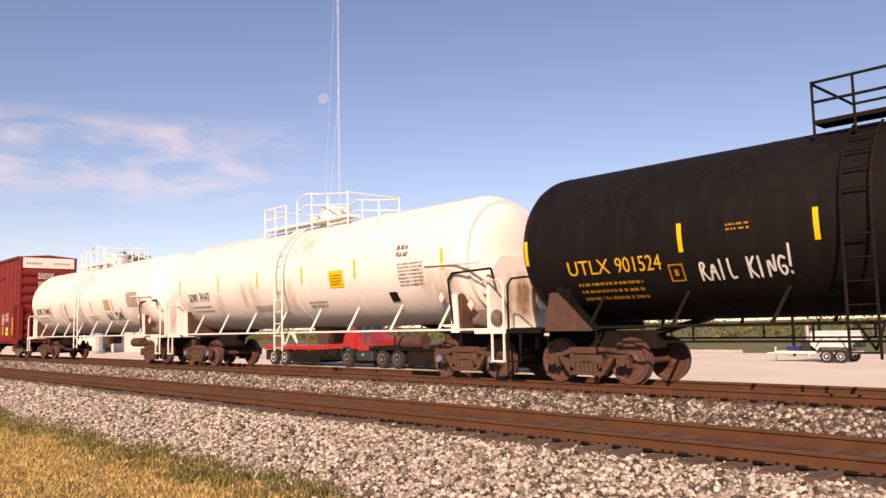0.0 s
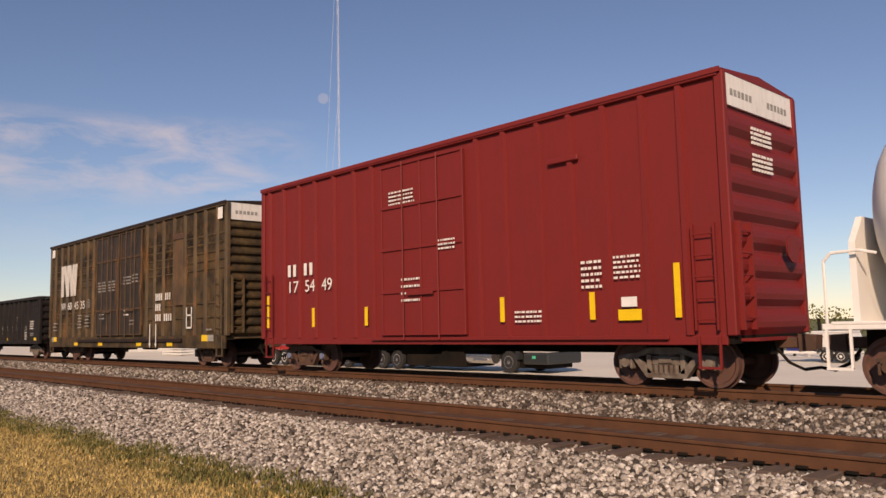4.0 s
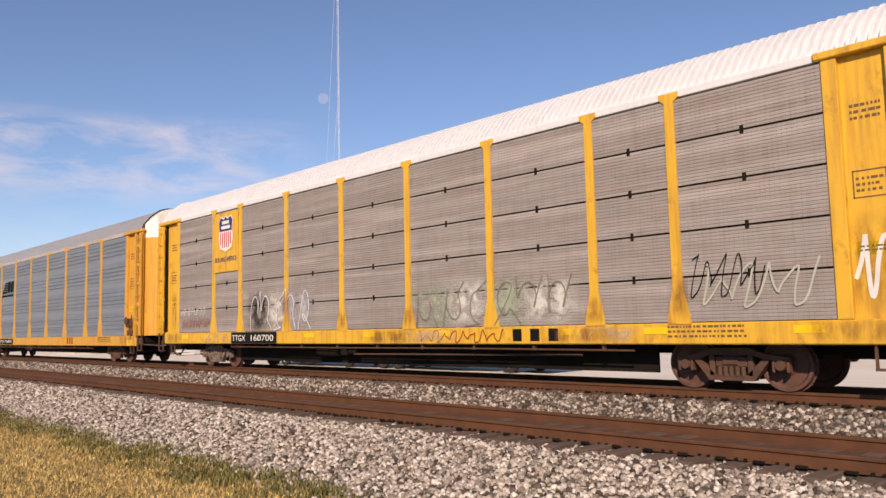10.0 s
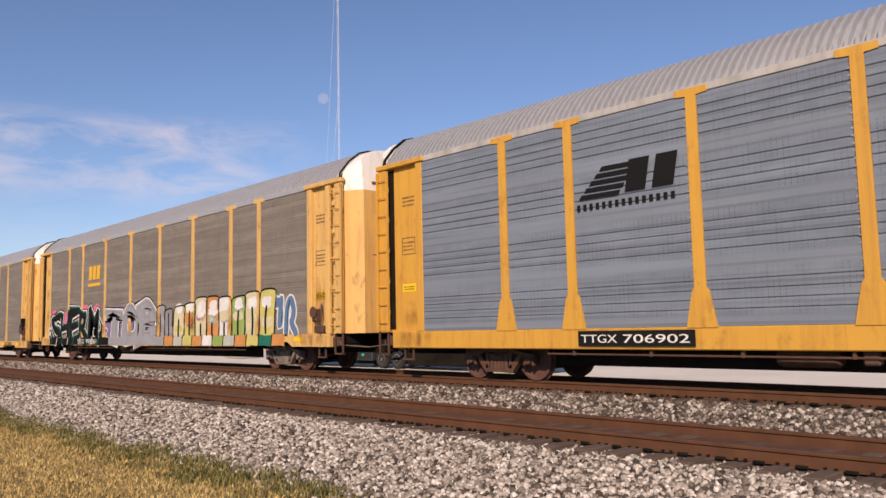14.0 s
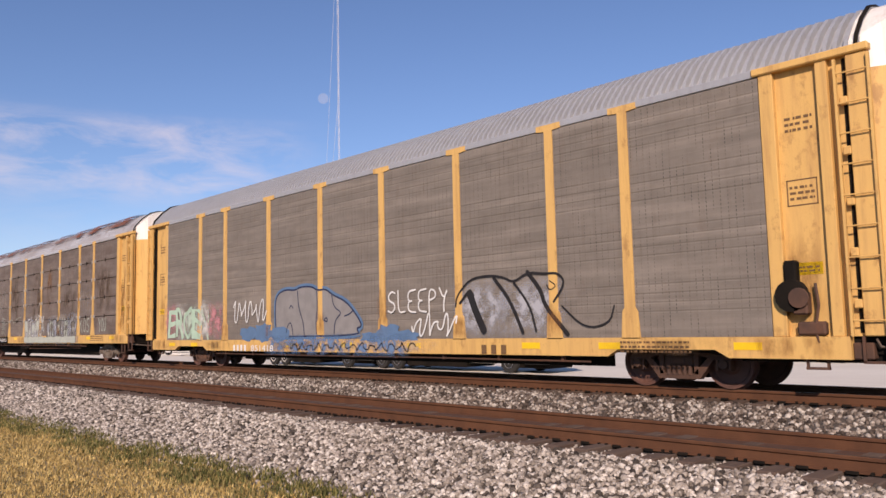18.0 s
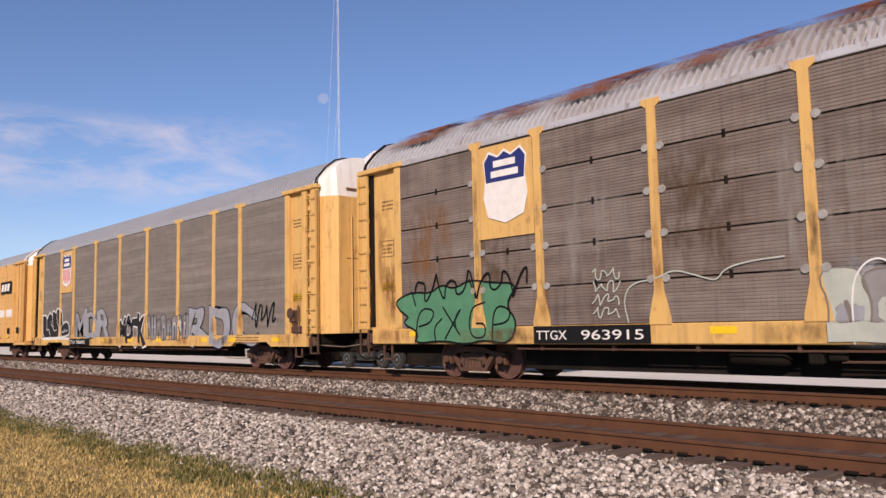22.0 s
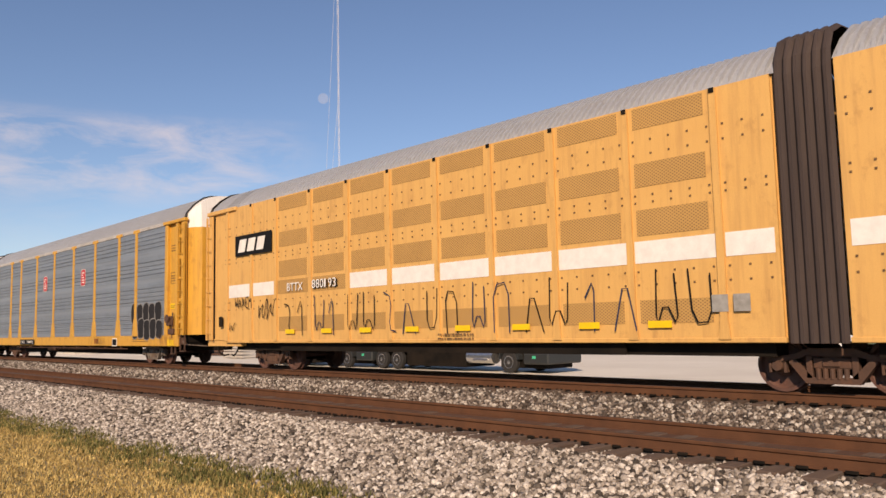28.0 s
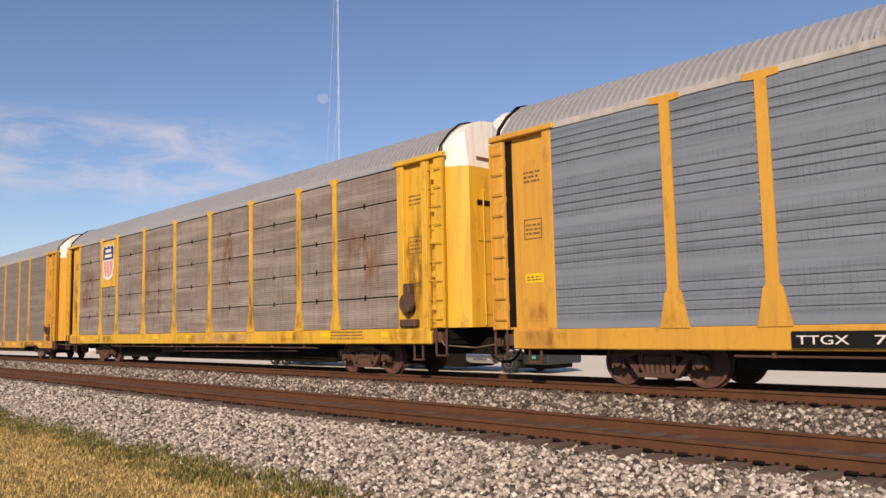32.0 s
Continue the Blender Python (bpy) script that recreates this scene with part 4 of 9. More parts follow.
def tank_car(label, s, half, radius, axis_z, shell_m, frame_m, cap=None, cap_label="", platform=2.2, dome_x=0.0, lad=None, pipes=True, stripes=(), stripe_m=REFLECTOR, stripe_z=2.6, ends=(-8.15, 8.15), truck_in=1.65):
    car = rolling("tank_car", label, "tank car", s)
    left, right = ends
    head = [(0.85 - 0.85 * math.cos(math.pi / 2 * k / 9), max(0.02, radius * math.sin(math.pi / 2 * k / 9) ** 0.8)) for k in range(10)]
    prof = [(left + d, r) for d, r in head] + [(right - d, r) for d, r in reversed(head)]
    g = Geo(smooth=True)
    g.lathe(prof, 56, "x", (0, 0, axis_z))
    part("shell", g, shell_m, car)
    for x in (left + 0.95, -3.0, 0.35, 3.4, right - 0.95):
        w = Geo(smooth=True)
        w.lathe([(x - 0.02, radius * 0.99), (x - 0.012, radius + 0.006), (x + 0.012, radius + 0.006), (x + 0.02, radius * 0.99)], 56, "x", (0, 0, axis_z))
        part("weld_seam", w, shell_m, car)
    for y in (-1, 1):
        g = Geo()
        g.box(-half + 0.1, half - 0.1, y * 1.40 - 0.03, y * 1.40 + 0.03, 1.14, 1.19, 0.01)
        part("running_board", g, frame_m, car)
        k = 0
        for x in np.linspace(-half + 2.2, half - 2.2, 8):
            b = Geo().cyl((x, y * 1.38, 1.17), (x + (0.28 if x > 0 else 0.28), y * 1.16, axis_z - radius * 0.66), 0.035, 6)
            part("brace", b, frame_m, car)
        if frame_m is not STEEL_DARK:
            continue
        r2 = Geo().box(-half + 2.4, half - 2.4, y * 1.42 - 0.02, y * 1.42 + 0.02, 0.86, 0.90)
        part("safety_rail", r2, frame_m, car)
        for x in np.linspace(-half + 2.4, half - 2.4, 7):
            part("rail_hanger", Geo().box(x - 0.015, x + 0.015, y * 1.42 - 0.015, y * 1.42 + 0.015, 0.88, 1.15), frame_m, car)
    for way in (-1, 1):
        a, b = sorted((way * (half - 0.2), way * (half - 3.0)))
        part("stub_sill", Geo().box(a, b, -0.22, 0.22, 0.70, 1.08, 0.02).plate([(way * (half - 3.0), 1.0), (way * (half - 3.0), 1.1), (way * (half - 4.2), 1.36), (way * (half - 4.2), 1.30)][::way], -0.2, 0.2), STEEL_DARK, car)
    sump = Geo().plate([(-0.5, 1.46), (0.5, 1.46), (0.24, 0.78), (-0.24, 0.78)], -0.3, 0.3)
    part("outlet_skid", sump, TRUCK_RUST, car)
    pipe = Geo(smooth=True).cyl((-0.1, -0.2, 0.62), (-0.1, -0.2, 0.42), 0.11, 12)
    part("outlet_valve", pipe, STEEL_DARK, car)
    cyl_ = Geo(smooth=True).cyl((half - 4.6, -0.55, 0.86), (half - 3.6, -0.55, 0.86), 0.19, 14)
    part("air_reservoir", cyl_, TRUCK_RUST, car)
    for way in (-1, 1):
        x = way * (half - 0.45)
        g = Geo().box(x - 0.5, x + 0.5, -1.42, 1.42, 1.06, 1.16, 0.01)
        part("end_platform", g, frame_m, car)
        for y in (-1, 1):
            h = Geo(smooth=True).tube([(x + way * 0.42, y * 1.40, 1.16), (x + way * 0.42, y * 1.40, 2.15), (x + way * 0.30, y * 1.40, 2.28), (x - way * 0.1, y * 1.36, 2.30), (x - way * 0.35, y * 1.30, 2.24)], 0.025, 6)
            part("handrail", h, frame_m, car)
            st = Geo()
            for dx in (-0.18, 0.18):
                st.box(x + way * 0.25 + dx - 0.02, x + way * 0.25 + dx + 0.02, y * 1.42 - 0.02, y * 1.42 + 0.02, 0.45, 1.08)
            st.box(x + way * 0.25 - 0.2, x + way * 0.25 + 0.2, y * 1.42 - 0.04, y * 1.42 + 0.04, 0.43, 0.47)
            part("sill_step", st, frame_m, car)
            xb = way * (half - 1.55)
            sad = Geo().plate([(xb - 0.12, 1.1), (xb + 0.12, 1.1), (xb + 0.07, 2.02), (xb - 0.07, 2.02)], y * 1.44 - 0.03, y * 1.44 + 0.03)
            part("bolster_post", sad, frame_m, car)
        body_b = Geo().prism([(-1.40, 1.1), (1.40, 1.1), (1.32, axis_z - radius * 0.55), (0.6, axis_z - radius * 0.88), (-0.6, axis_z - radius * 0.88), (-1.32, axis_z - radius * 0.55)], way * (half - 1.55) - 0.16, way * (half - 1.55) + 0.16)
        part("saddle", body_b, TRUCK_RUST if frame_m is not STEEL_DARK else STEEL_DARK, car, "rust-stained saddle plate")
        br = Geo(smooth=True).lathe([(-0.1, 0.05), (-0.1, 0.27), (-0.06, 0.28), (0, 0.05)], 16, "x", (x + way * 0.1, 0.5, 1.9))
        if way > 0:
            part("brake_wheel", br, frame_m, car)
            box_ = Geo(smooth=True).lathe([(x - 0.75, 0.05), (x - 0.72, 0.2), (x - 0.1, 0.2), (x - 0.07, 0.05)], 16, "x", (0, -1.05, 1.42))
            part("brake_cylinder", box_, TRUCK_GREY, car)
        coupler(car, way * (half - 0.05), way)
        bogie(car, way * (half - truck_in), s, TRUCK_RUST, cap, cap_label)
        if frame_m is not STEEL_DARK:
            xs_ = right + 0.02 if way > 0 else left - 0.02
            sh = [(-1.25, 1.12), (1.25, 1.12), (1.25, 2.45), (0.85, 2.88), (-0.85, 2.88), (-1.25, 2.45)]
            part("head_shield", Geo().prism(sh, xs_ - 0.05 + way * 0.10, xs_ + 0.05 + way * 0.10), frame_m, car, "white head shield with rust stains")
            part("rust_stain", Geo().add([(xs_ + way * 0.16, -1.2, 1.15), (xs_ + way * 0.16, 1.2, 1.15), (xs_ + way * 0.16, 1.2, 2.6), (xs_ + way * 0.16, -1.2, 2.6)], [(0, 1, 2, 3)]), SHIELD_STAIN, car, "rust on the head shield")
    # ladders up both sides to the dome platform
    top = axis_z + radius
    hub, dome_x = dome_x, dome_x if lad is None else lad
    for y in (-1, 1):
        for dx in (-0.22, 0.22):
            pts = [(dome_x + dx - 0.1, y * (radius + 0.10), 0.62), (dome_x + dx - 0.1, y * (radius + 0.10), axis_z - 0.3)]
            pts += [(dome_x + dx - 0.1, y * (radius + 0.10) * math.cos(a), axis_z + (radius + 0.10) * math.sin(a)) for a in (0.1, 0.35, 0.6, 0.85, 1.05)]
            part("ladder_stile", Geo(smooth=True).tube(pts, 0.025, 6), frame_m, car)
        for k in range(11):
            a = -0.9 + 0.19 * k if k > 4 else 0
            z, yy = (0.72 + 0.36 * k, radius + 0.10) if k < 6 else (axis_z + (radius + 0.1) * math.sin(0.2 * (k - 5)), (radius + 0.1) * math.cos(0.2 * (k - 5)))
            part("rung", shared(("rung", frame_m.name), lambda: Geo().cyl((-0.22, 0, 0), (0.22, 0, 0), 0.016, 5).mesh("rung", frame_m)), frame_m, car, "", (dome_x - 0.10, y * yy, z))
        kn = Geo().tube([(dome_x - 0.32, y * 1.42, 1.2), (dome_x - 0.0, y * 1.55, 0.75), (dome_x + 0.12, y * 1.42, 1.2), (dome_x + 0.5, y * 1.42, 0.85), (dome_x + 0.3, y * 1.42, 1.2)], 0.022, 5)
        part("ladder_brace", kn, frame_m, car)
    dome_x = hub
    walk_ = Geo()
    for y in (-1, 1):
        walk_.box(dome_x - platform, dome_x + platform, y * 0.75 - 0.22, y * 0.75 + 0.22, top - 0.02, top + 0.05)
    part("walkway", walk_, frame_m, car)
    d = Geo(smooth=True).lathe([(top - 0.15, 0.48), (top + 0.42, 0.48), (top + 0.46, 0.52), (top + 0.52, 0.50), (top + 0.55, 0.02)], 24, "z", (dome_x + 0.3, 0, 0))
    part("dome", d, shell_m, car)
    for k, xx in enumerate((dome_x - 0.55, dome_x + 1.15)):
        v = Geo(smooth=True).lathe([(top, 0.12), (top + 0.25, 0.12), (top + 0.26, 0.16), (top + 0.34, 0.16), (top + 0.38, 0.03)], 14, "z", (xx, -0.2, 0))
        part("valve", v, shell_m, car)
    for y in (-1, 1):
        yy = y * 0.98
        for z in (0.70, 0.36):
            pts = [(dome_x - platform, yy, top + z), (dome_x - platform + 1.3, yy, top + z)]
            part("guard_rail", Geo().tube(pts, 0.025, 6), frame_m, car)
            pts = [(dome_x - 0.35, yy, top + z + 0.05), (dome_x + 0.1, yy, top + z + 0.22), (dome_x + platform, yy, top + z - 0.05)]
            part("guard_rail", Geo().tube(pts, 0.025, 6), frame_m, car)
        for xx in (-platform, -platform + 0.65, -platform + 1.3, -0.35, 0.45, 1.3, platform):
            part("guard_post", Geo().cyl((dome_x + xx, yy, top - 0.25), (dome_x + xx, yy, top + 0.72 + (0.2 if -0.2 < xx < 1 else 0)), 0.025, 6), frame_m, car)
    for xx in (-platform, platform):
        part("guard_rail", Geo().tube([(dome_x + xx, -0.98, top + 0.68), (dome_x + xx, 0.98, top + 0.68)], 0.025, 6), frame_m, car)
    if pipes:
        x = half - 0.9
        p = Geo(smooth=True).tube([(x - 1.5, -1.64, 2.75), (x + 0.35, -1.60, 2.70)], 0.03, 6)
        part("side_rail", p, frame_m, car)
        part("insulation_jacket", Geo(smooth=True).lathe([(x - 0.9, 0.1), (x - 0.9, radius * 0.9), (x - 0.2, radius * 0.9), (x - 0.2, 0.1)], 32, "x", (0, 0, axis_z)), shell_m, car)
        part("discharge_pipe", Geo(smooth=True).tube([(x - 0.7, -1.46, 1.3), (x - 0.7, -1.60, 2.35), (x - 0.55, -1.60, 2.5), (x + 0.55, -1.44, 2.55), (x + 0.62, -1.42, 2.3)], 0.028, 8), STEEL_DARK, car, "black bent pipe at the end")
    for x in stripes:
        zs = [stripe_z + k * 0.13 for k in range(5)]
        g = Geo()
        for za, zb in zip(zs, zs[1:]):
            ya, yb = (-math.sqrt(max(0.01, (radius + 0.008) ** 2 - (z - axis_z) ** 2)) for z in (za, zb))
            g.add([(x - 0.045, ya, za), (x + 0.045, ya, za), (x + 0.045, yb, zb), (x - 0.045, yb, zb)], [(0, 1, 2, 3)])
        part("reflective_stripe", g, stripe_m, car, "narrow yellow reflective stripe")
    return car


def on_tank(radius, axis_z, z, h):
    """Where flat lettering touches a shell: the depth at its middle."""
    zz = z + h / 2 - axis_z
    return -math.sqrt(radius ** 2 - zz ** 2) - 0.01


def bend(ob, radius, axis_z, off=0.016):
    """Lays flat lettering against the round shell."""
    if isinstance(ob, list):
        return [bend(o, radius, axis_z, off) for o in ob]
    me, base = ob.data, ob.location
    for v in me.vertices:
        z = v.co.z + base.z - axis_z
        extra = -0.004 if v.co.y < 0 else 0.0
        v.co.y = -math.sqrt(max(0.02, (radius + off) ** 2 - z * z)) - base.y + extra
    return ob


WHITE_FRAME = TANK_WHITE
CAP_BLUE = paint("bearing_cap_blue", (0.16, 0.20, 0.33), 0.5, second=(0.1, 0.08, 0.07), scale=6)
BLK_R, BLK_Z, WT_R, WT_Z = 1.62, 2.90, 1.61, 2.91
black_tank = tank_car("black tank car with yellow stripes and white chalk graffiti", 165.77, 8.75, BLK_R, BLK_Z, TANK_BLACK, STEEL_DARK, platform=2.05, dome_x=0.0, lad=-1.15, pipes=False, stripes=(-7.95, -4.3, -1.88, 2.0, 5.0, 7.9), stripe_z=2.5, ends=(-8.6, 8.6), truck_in=1.85)
white_one = tank_car("white tank car with yellow stripes and yellow notice", 148.24, 8.7, WT_R, WT_Z, TANK_WHITE, WHITE_FRAME, CAP_BLUE, "blue-painted bearing cap", platform=2.3, lad=-0.2, stripes=(-7.3, -4.35, -1.75, 0.82, 3.42, 6.9), stripe_z=2.6, ends=(-8.15, 7.95))
white_two = tank_car("white tank car with orange stripes and rust stains", 130.25, 8.55, WT_R, WT_Z, TANK_WHITE, WHITE_FRAME, platform=1.6, ends=(-8.0, 8.5), stripes=(-7.08, -4.25, -2.02, 1.36, 3.9, 6.9), stripe_m=SPRAY["orange"], stripe_z=2.22)


# ---- boxcars ----
def wavy_end(x, way, z0, z1, ribs, depth=0.10):
    """A pressed end with deep level ribs."""
    pts, h = [], (z1 - z0) / ribs
    for k in range(ribs):
        z = z0 + k * h
        pts += [(0, z), (way * depth * 0.85, z + h * 0.25), (way * depth, z + h * 0.45), (way * depth * 0.85, z + h * 0.65), (0, z + h * 0.9)]
    pts += [(0, z1), (-way * 0.08, z1), (-way * 0.08, z0)]
    return Geo().prism([(x + a, z) for a, z in pts], -1.40, 1.40, "y")


def box_shell(car, half, z0, z1, side_m, rib_m, posts, end_ribs, roof_m):
    for y in (-1, 1):
        a, b = sorted((y * (HALF_W - 0.05), y * (HALF_W - 0.11)))
        part("side_sheet", Geo().box(-half, half, a, b, z0, z1), side_m, car)
        for x in posts:
            p0, p1 = sorted((y * (HALF_W + 0.02), y * (HALF_W - 0.06)))
            g = Geo().prism([(x - 0.085, y * (HALF_W - 0.06)), (x - 0.05, y * (HALF_W + 0.02)), (x + 0.05, y * (HALF_W + 0.02)), (x + 0.085, y * (HALF_W - 0.06))], z0 + 0.02, z1 - 0.08, "z")
            part("side_post", g, rib_m, car)
        r0, r1 = sorted((y * (HALF_W + 0.04), y * (HALF_W - 0.10)))
        part("top_rail", Geo().box(-half, half, r0, r1, z1 - 0.10, z1, 0.015), rib_m, car)
    for way in (-1, 1):
        x = way * half
        part("end_wall", wavy_end(x, way, z0, z1 - 0.62, end_ribs), side_m, car)
        part("end_top", Geo().box(min(x, x + way * 0.05), max(x, x + way * 0.05), -1.42, 1.42, z1 - 0.60, z1 + 0.02), WHITE_END, car, "white band across the top of the end")
        for y in (-1, 1):
            a, b = sorted((y * (HALF_W + 0.01), y * (HALF_W - 0.14)))
            part("corner_post", Geo().box(x - 0.09, x + 0.09, a, b, z0, z1, 0.02), rib_m, car)
        ladder(car, x - way * 0.42, -HALF_W - 0.01, z0 + 0.1, z0 + 2.0, rib_m, 0.42, 5)
        eg = Geo()
        for k in range(5):
            z = z0 + 0.3 + 0.38 * k
            eg.cyl((x + way * 0.16, -1.35, z), (x + way * 0.16, -0.92, z), 0.014, 5)
        for yy in (-1.35, -0.92):
            eg.box(min(x, x + way * 0.18), max(x, x + way * 0.18), yy - 0.02, yy + 0.02, z0 + 0.1, z0 + 2.0)
        part("end_ladder", eg, rib_m, car)
        coupler(car, way * (half + 0.35), way)
        st = Geo()
        for dx in (-0.2, 0.2):
            st.box(x - way * 0.42 + dx - 0.02, x - way * 0.42 + dx + 0.02, -HALF_W - 0.02, -HALF_W + 0.02, 0.42, z0)
        st.box(x - way * 0.42 - 0.22, x - way * 0.42 + 0.22, -HALF_W - 0.04, -HALF_W + 0.04, 0.40, 0.44)
        part("sill_step", st, rib_m, car)
        plat = Geo().box(min(x, x + way * 0.32), max(x, x + way * 0.32), -1.2, 0.4, z0 - 0.1, z0 - 0.05)
        part("crossover_step", plat, rib_m, car)
    bw = Geo(smooth=True).lathe([(half + 0.22, 0.03), (half + 0.22, 0.26), (half + 0.26, 0.27), (half + 0.26, 0.03)], 16, "x", (0, 0.6, z0 + 1.6))
    part("brake_wheel", bw, rib_m, car)
    part("floor", Geo().box(-half, half, -1.45, 1.45, z0 - 0.14, z0 + 0.02), STEEL_DARK, car)
    part("centre_sill", Geo().box(-half - 0.1, half + 0.1, -0.25, 0.25, 0.62, z0 - 0.14), STEEL_DARK, car)
    n = int(2 * half / 1.1)
    part("roof_edge", Geo().box(-half - 0.06, half + 0.06, -HALF_W - 0.06, -HALF_W - 0.03, z1 - 0.05, z1 + 0.05), DARK_TOP if roof_m is not RED_BOX else RED_BOX, car)
    g = Geo().prism([(-HALF_W - 0.02, z1 - 0.01), (-HALF_W - 0.02, z1 + 0.03), (0, z1 + 0.16), (HALF_W + 0.02, z1 + 0.03), (HALF_W + 0.02, z1 - 0.01)], -half - 0.06, half + 0.06)
    part("roof", g, roof_m, car)
    rg = Geo()
    for k in range(n):
        x = -half + 0.3 + k * 1.1
        rg.prism([(-HALF_W, z1 + 0.02), (-HALF_W, z1 + 0.07), (0, z1 + 0.20), (HALF_W, z1 + 0.07), (HALF_W, z1 + 0.02)], x, x + 0.12)
    part("roof_seams", rg, roof_m, car)
    part("valve_box", Geo().box(-1.8, -0.6, -0.9, -0.5, 0.55, 0.85, 0.03), STEEL_DARK, car)
    part("air_reservoir", Geo(smooth=True).cyl((0.4, -0.6, 0.72), (1.5, -0.6, 0.72), 0.17, 12), STEEL_DARK, car)


def plug_door(car, x0, x1, z0, z1, side_m, rib_m, rows=4, bars_at=(0.3, 0.72)):
    """A sliding plug door with framed fields and locking bars."""
    y = -HALF_W - 0.03
    d = part("door", Geo().box(x0, x1, y, y + 0.08, z0, z1, 0.01), side_m, car)
    w, h = x1 - x0, (z1 - z0) / rows
    for k in range(rows + 1):
        z = z0 + k * h
        part("door_bar", Geo().box(x0, x1, y - 0.04, y, max(z0, z - 0.04), min(z1, z + 0.04), 0.008), rib_m, d)
    for fx in (0.0, 0.5, 1.0):
        x = x0 + 0.03 + fx * (w - 0.06)
        part("door_stile", Geo().box(x - 0.04, x + 0.04, y - 0.03, y, z0, z1, 0.008), rib_m, d)
    for fx in bars_at:
        x = x0 + fx * w
        part("locking_rod", Geo().cyl((x, y - 0.06, z0 - 0.1), (x, y - 0.06, z1 + 0.05), 0.022, 6), rib_m, d)
    part("door_handle", Geo().box(x0 + w * 0.35, x0 + w * 0.66, y - 0.09, y - 0.05, z0 + h * 0.9, z0 + h * 0.98, 0.01), rib_m, d)
    return d


DARK_TOP = paint("roof_dark", (0.022, 0.015, 0.014), 0.6, second=(0.06, 0.03, 0.022), spots=0.2, spec=0.15)
red_box = rolling("boxcar", "red steel boxcar with plug door and white end band", "boxcar", 112.39)
posts_red = [-7.4, -6.6, -5.75, -4.9, -3.95, -3.0, -2.2, 1.75, 2.6, 3.6, 4.45, 5.3, 6.2, 7.0]
RED_THIN = RED_BOX
box_shell(red_box, 7.8, 0.98, 5.70, RED_BOX, RED_THIN, posts_red, 8, RED_BOX)
plug_door(red_box, -1.75, 1.35, 1.05, 5.45, RED_BOX, RED_THIN)
part("door_track", Geo().box(-2.2, 6.6, -HALF_W - 0.06, -HALF_W, 0.92, 1.0, 0.01), RED_BOX, red_box)
part("side_sill", Geo().box(-7.7, 7.7, -HALF_W + 0.02, -HALF_W + 0.1, 0.82, 0.98, 0.01), RED_BOX, red_box)
for x in (-6.1, 6.2):
    bogie(red_box, x, 112.39, TRUCK_RUST if x < 0 else TRUCK_GREY, CAP_BLUE if x < 0 else None)

brown_box = rolling("boxcar", "weathered brown high boxcar with double doors and rust streaks", "boxcar", 92.89)
posts_nw = [-8.55, -7.65, -6.75, -5.85, -4.95, -4.05, -3.3, 2.65, 3.4, 4.22, 5.18, 6.07, 6.9, 7.72, 8.6]
box_shell(brown_box, 9.25, 1.10, 5.70, BROWN_BOX, BROWN_RIB, posts_nw, 13, DARK_TOP)
plug_door(brown_box, -2.72, -0.08, 1.18, 5.5, DOOR_DARK, DOOR_RUST)
plug_door(brown_box, 0.08, 2.3, 1.18, 5.5, DOOR_DARK, DOOR_RUST)
part("side_sill", Geo().box(-9.2, 9.2, -HALF_W - 0.01, -HALF_W + 0.08, 0.66, 1.10, 0.015), BROWN_BOX, brown_box)
part("door_track", Geo().box(-5.0, 6.0, -HALF_W - 0.10, -HALF_W - 0.01, 0.90, 1.02, 0.01), DARK_TOP, brown_box)
edges_nw = [-9.2] + posts_nw[:7] + [None] + posts_nw[7:] + [9.2]
for a, b in zip(edges_nw, edges_nw[1:]):
    if a is None or b is None or b - a > 1.5:
        continue
    for zz in (1.75, 2.25, 3.45, 3.75, 4.05, 4.35, 4.65):
        g = Geo().prism([(-HALF_W + 0.05, zz - 0.05), (-HALF_W + 0.018, zz), (-HALF_W + 0.05, zz + 0.05)], a + 0.14, b - 0.14)
        part("side_rib", g, BROWN_BOX, brown_box)
part("hatch", Geo().box(5.32, 5.98, -HALF_W - 0.03, -HALF_W + 0.06, 2.25, 4.75, 0.015), paint("hatch_rust", (0.15, 0.078, 0.032), 0.7, second=(0.05, 0.034, 0.022), blotch=0.9, scale=1.5, streak=0.6, streak_col=(0.03, 0.022, 0.016)), brown_box, "rust-orange hatch panel")
part("hatch_bracket", Geo().box(5.25, 6.05, -HALF_W - 0.07, -HALF_W, 4.72, 4.95, 0.02), TRUCK_RUST, brown_box)
for x in (-6.65, 7.1):
    bogie(brown_box, x, 92.79, TRUCK_RUST)

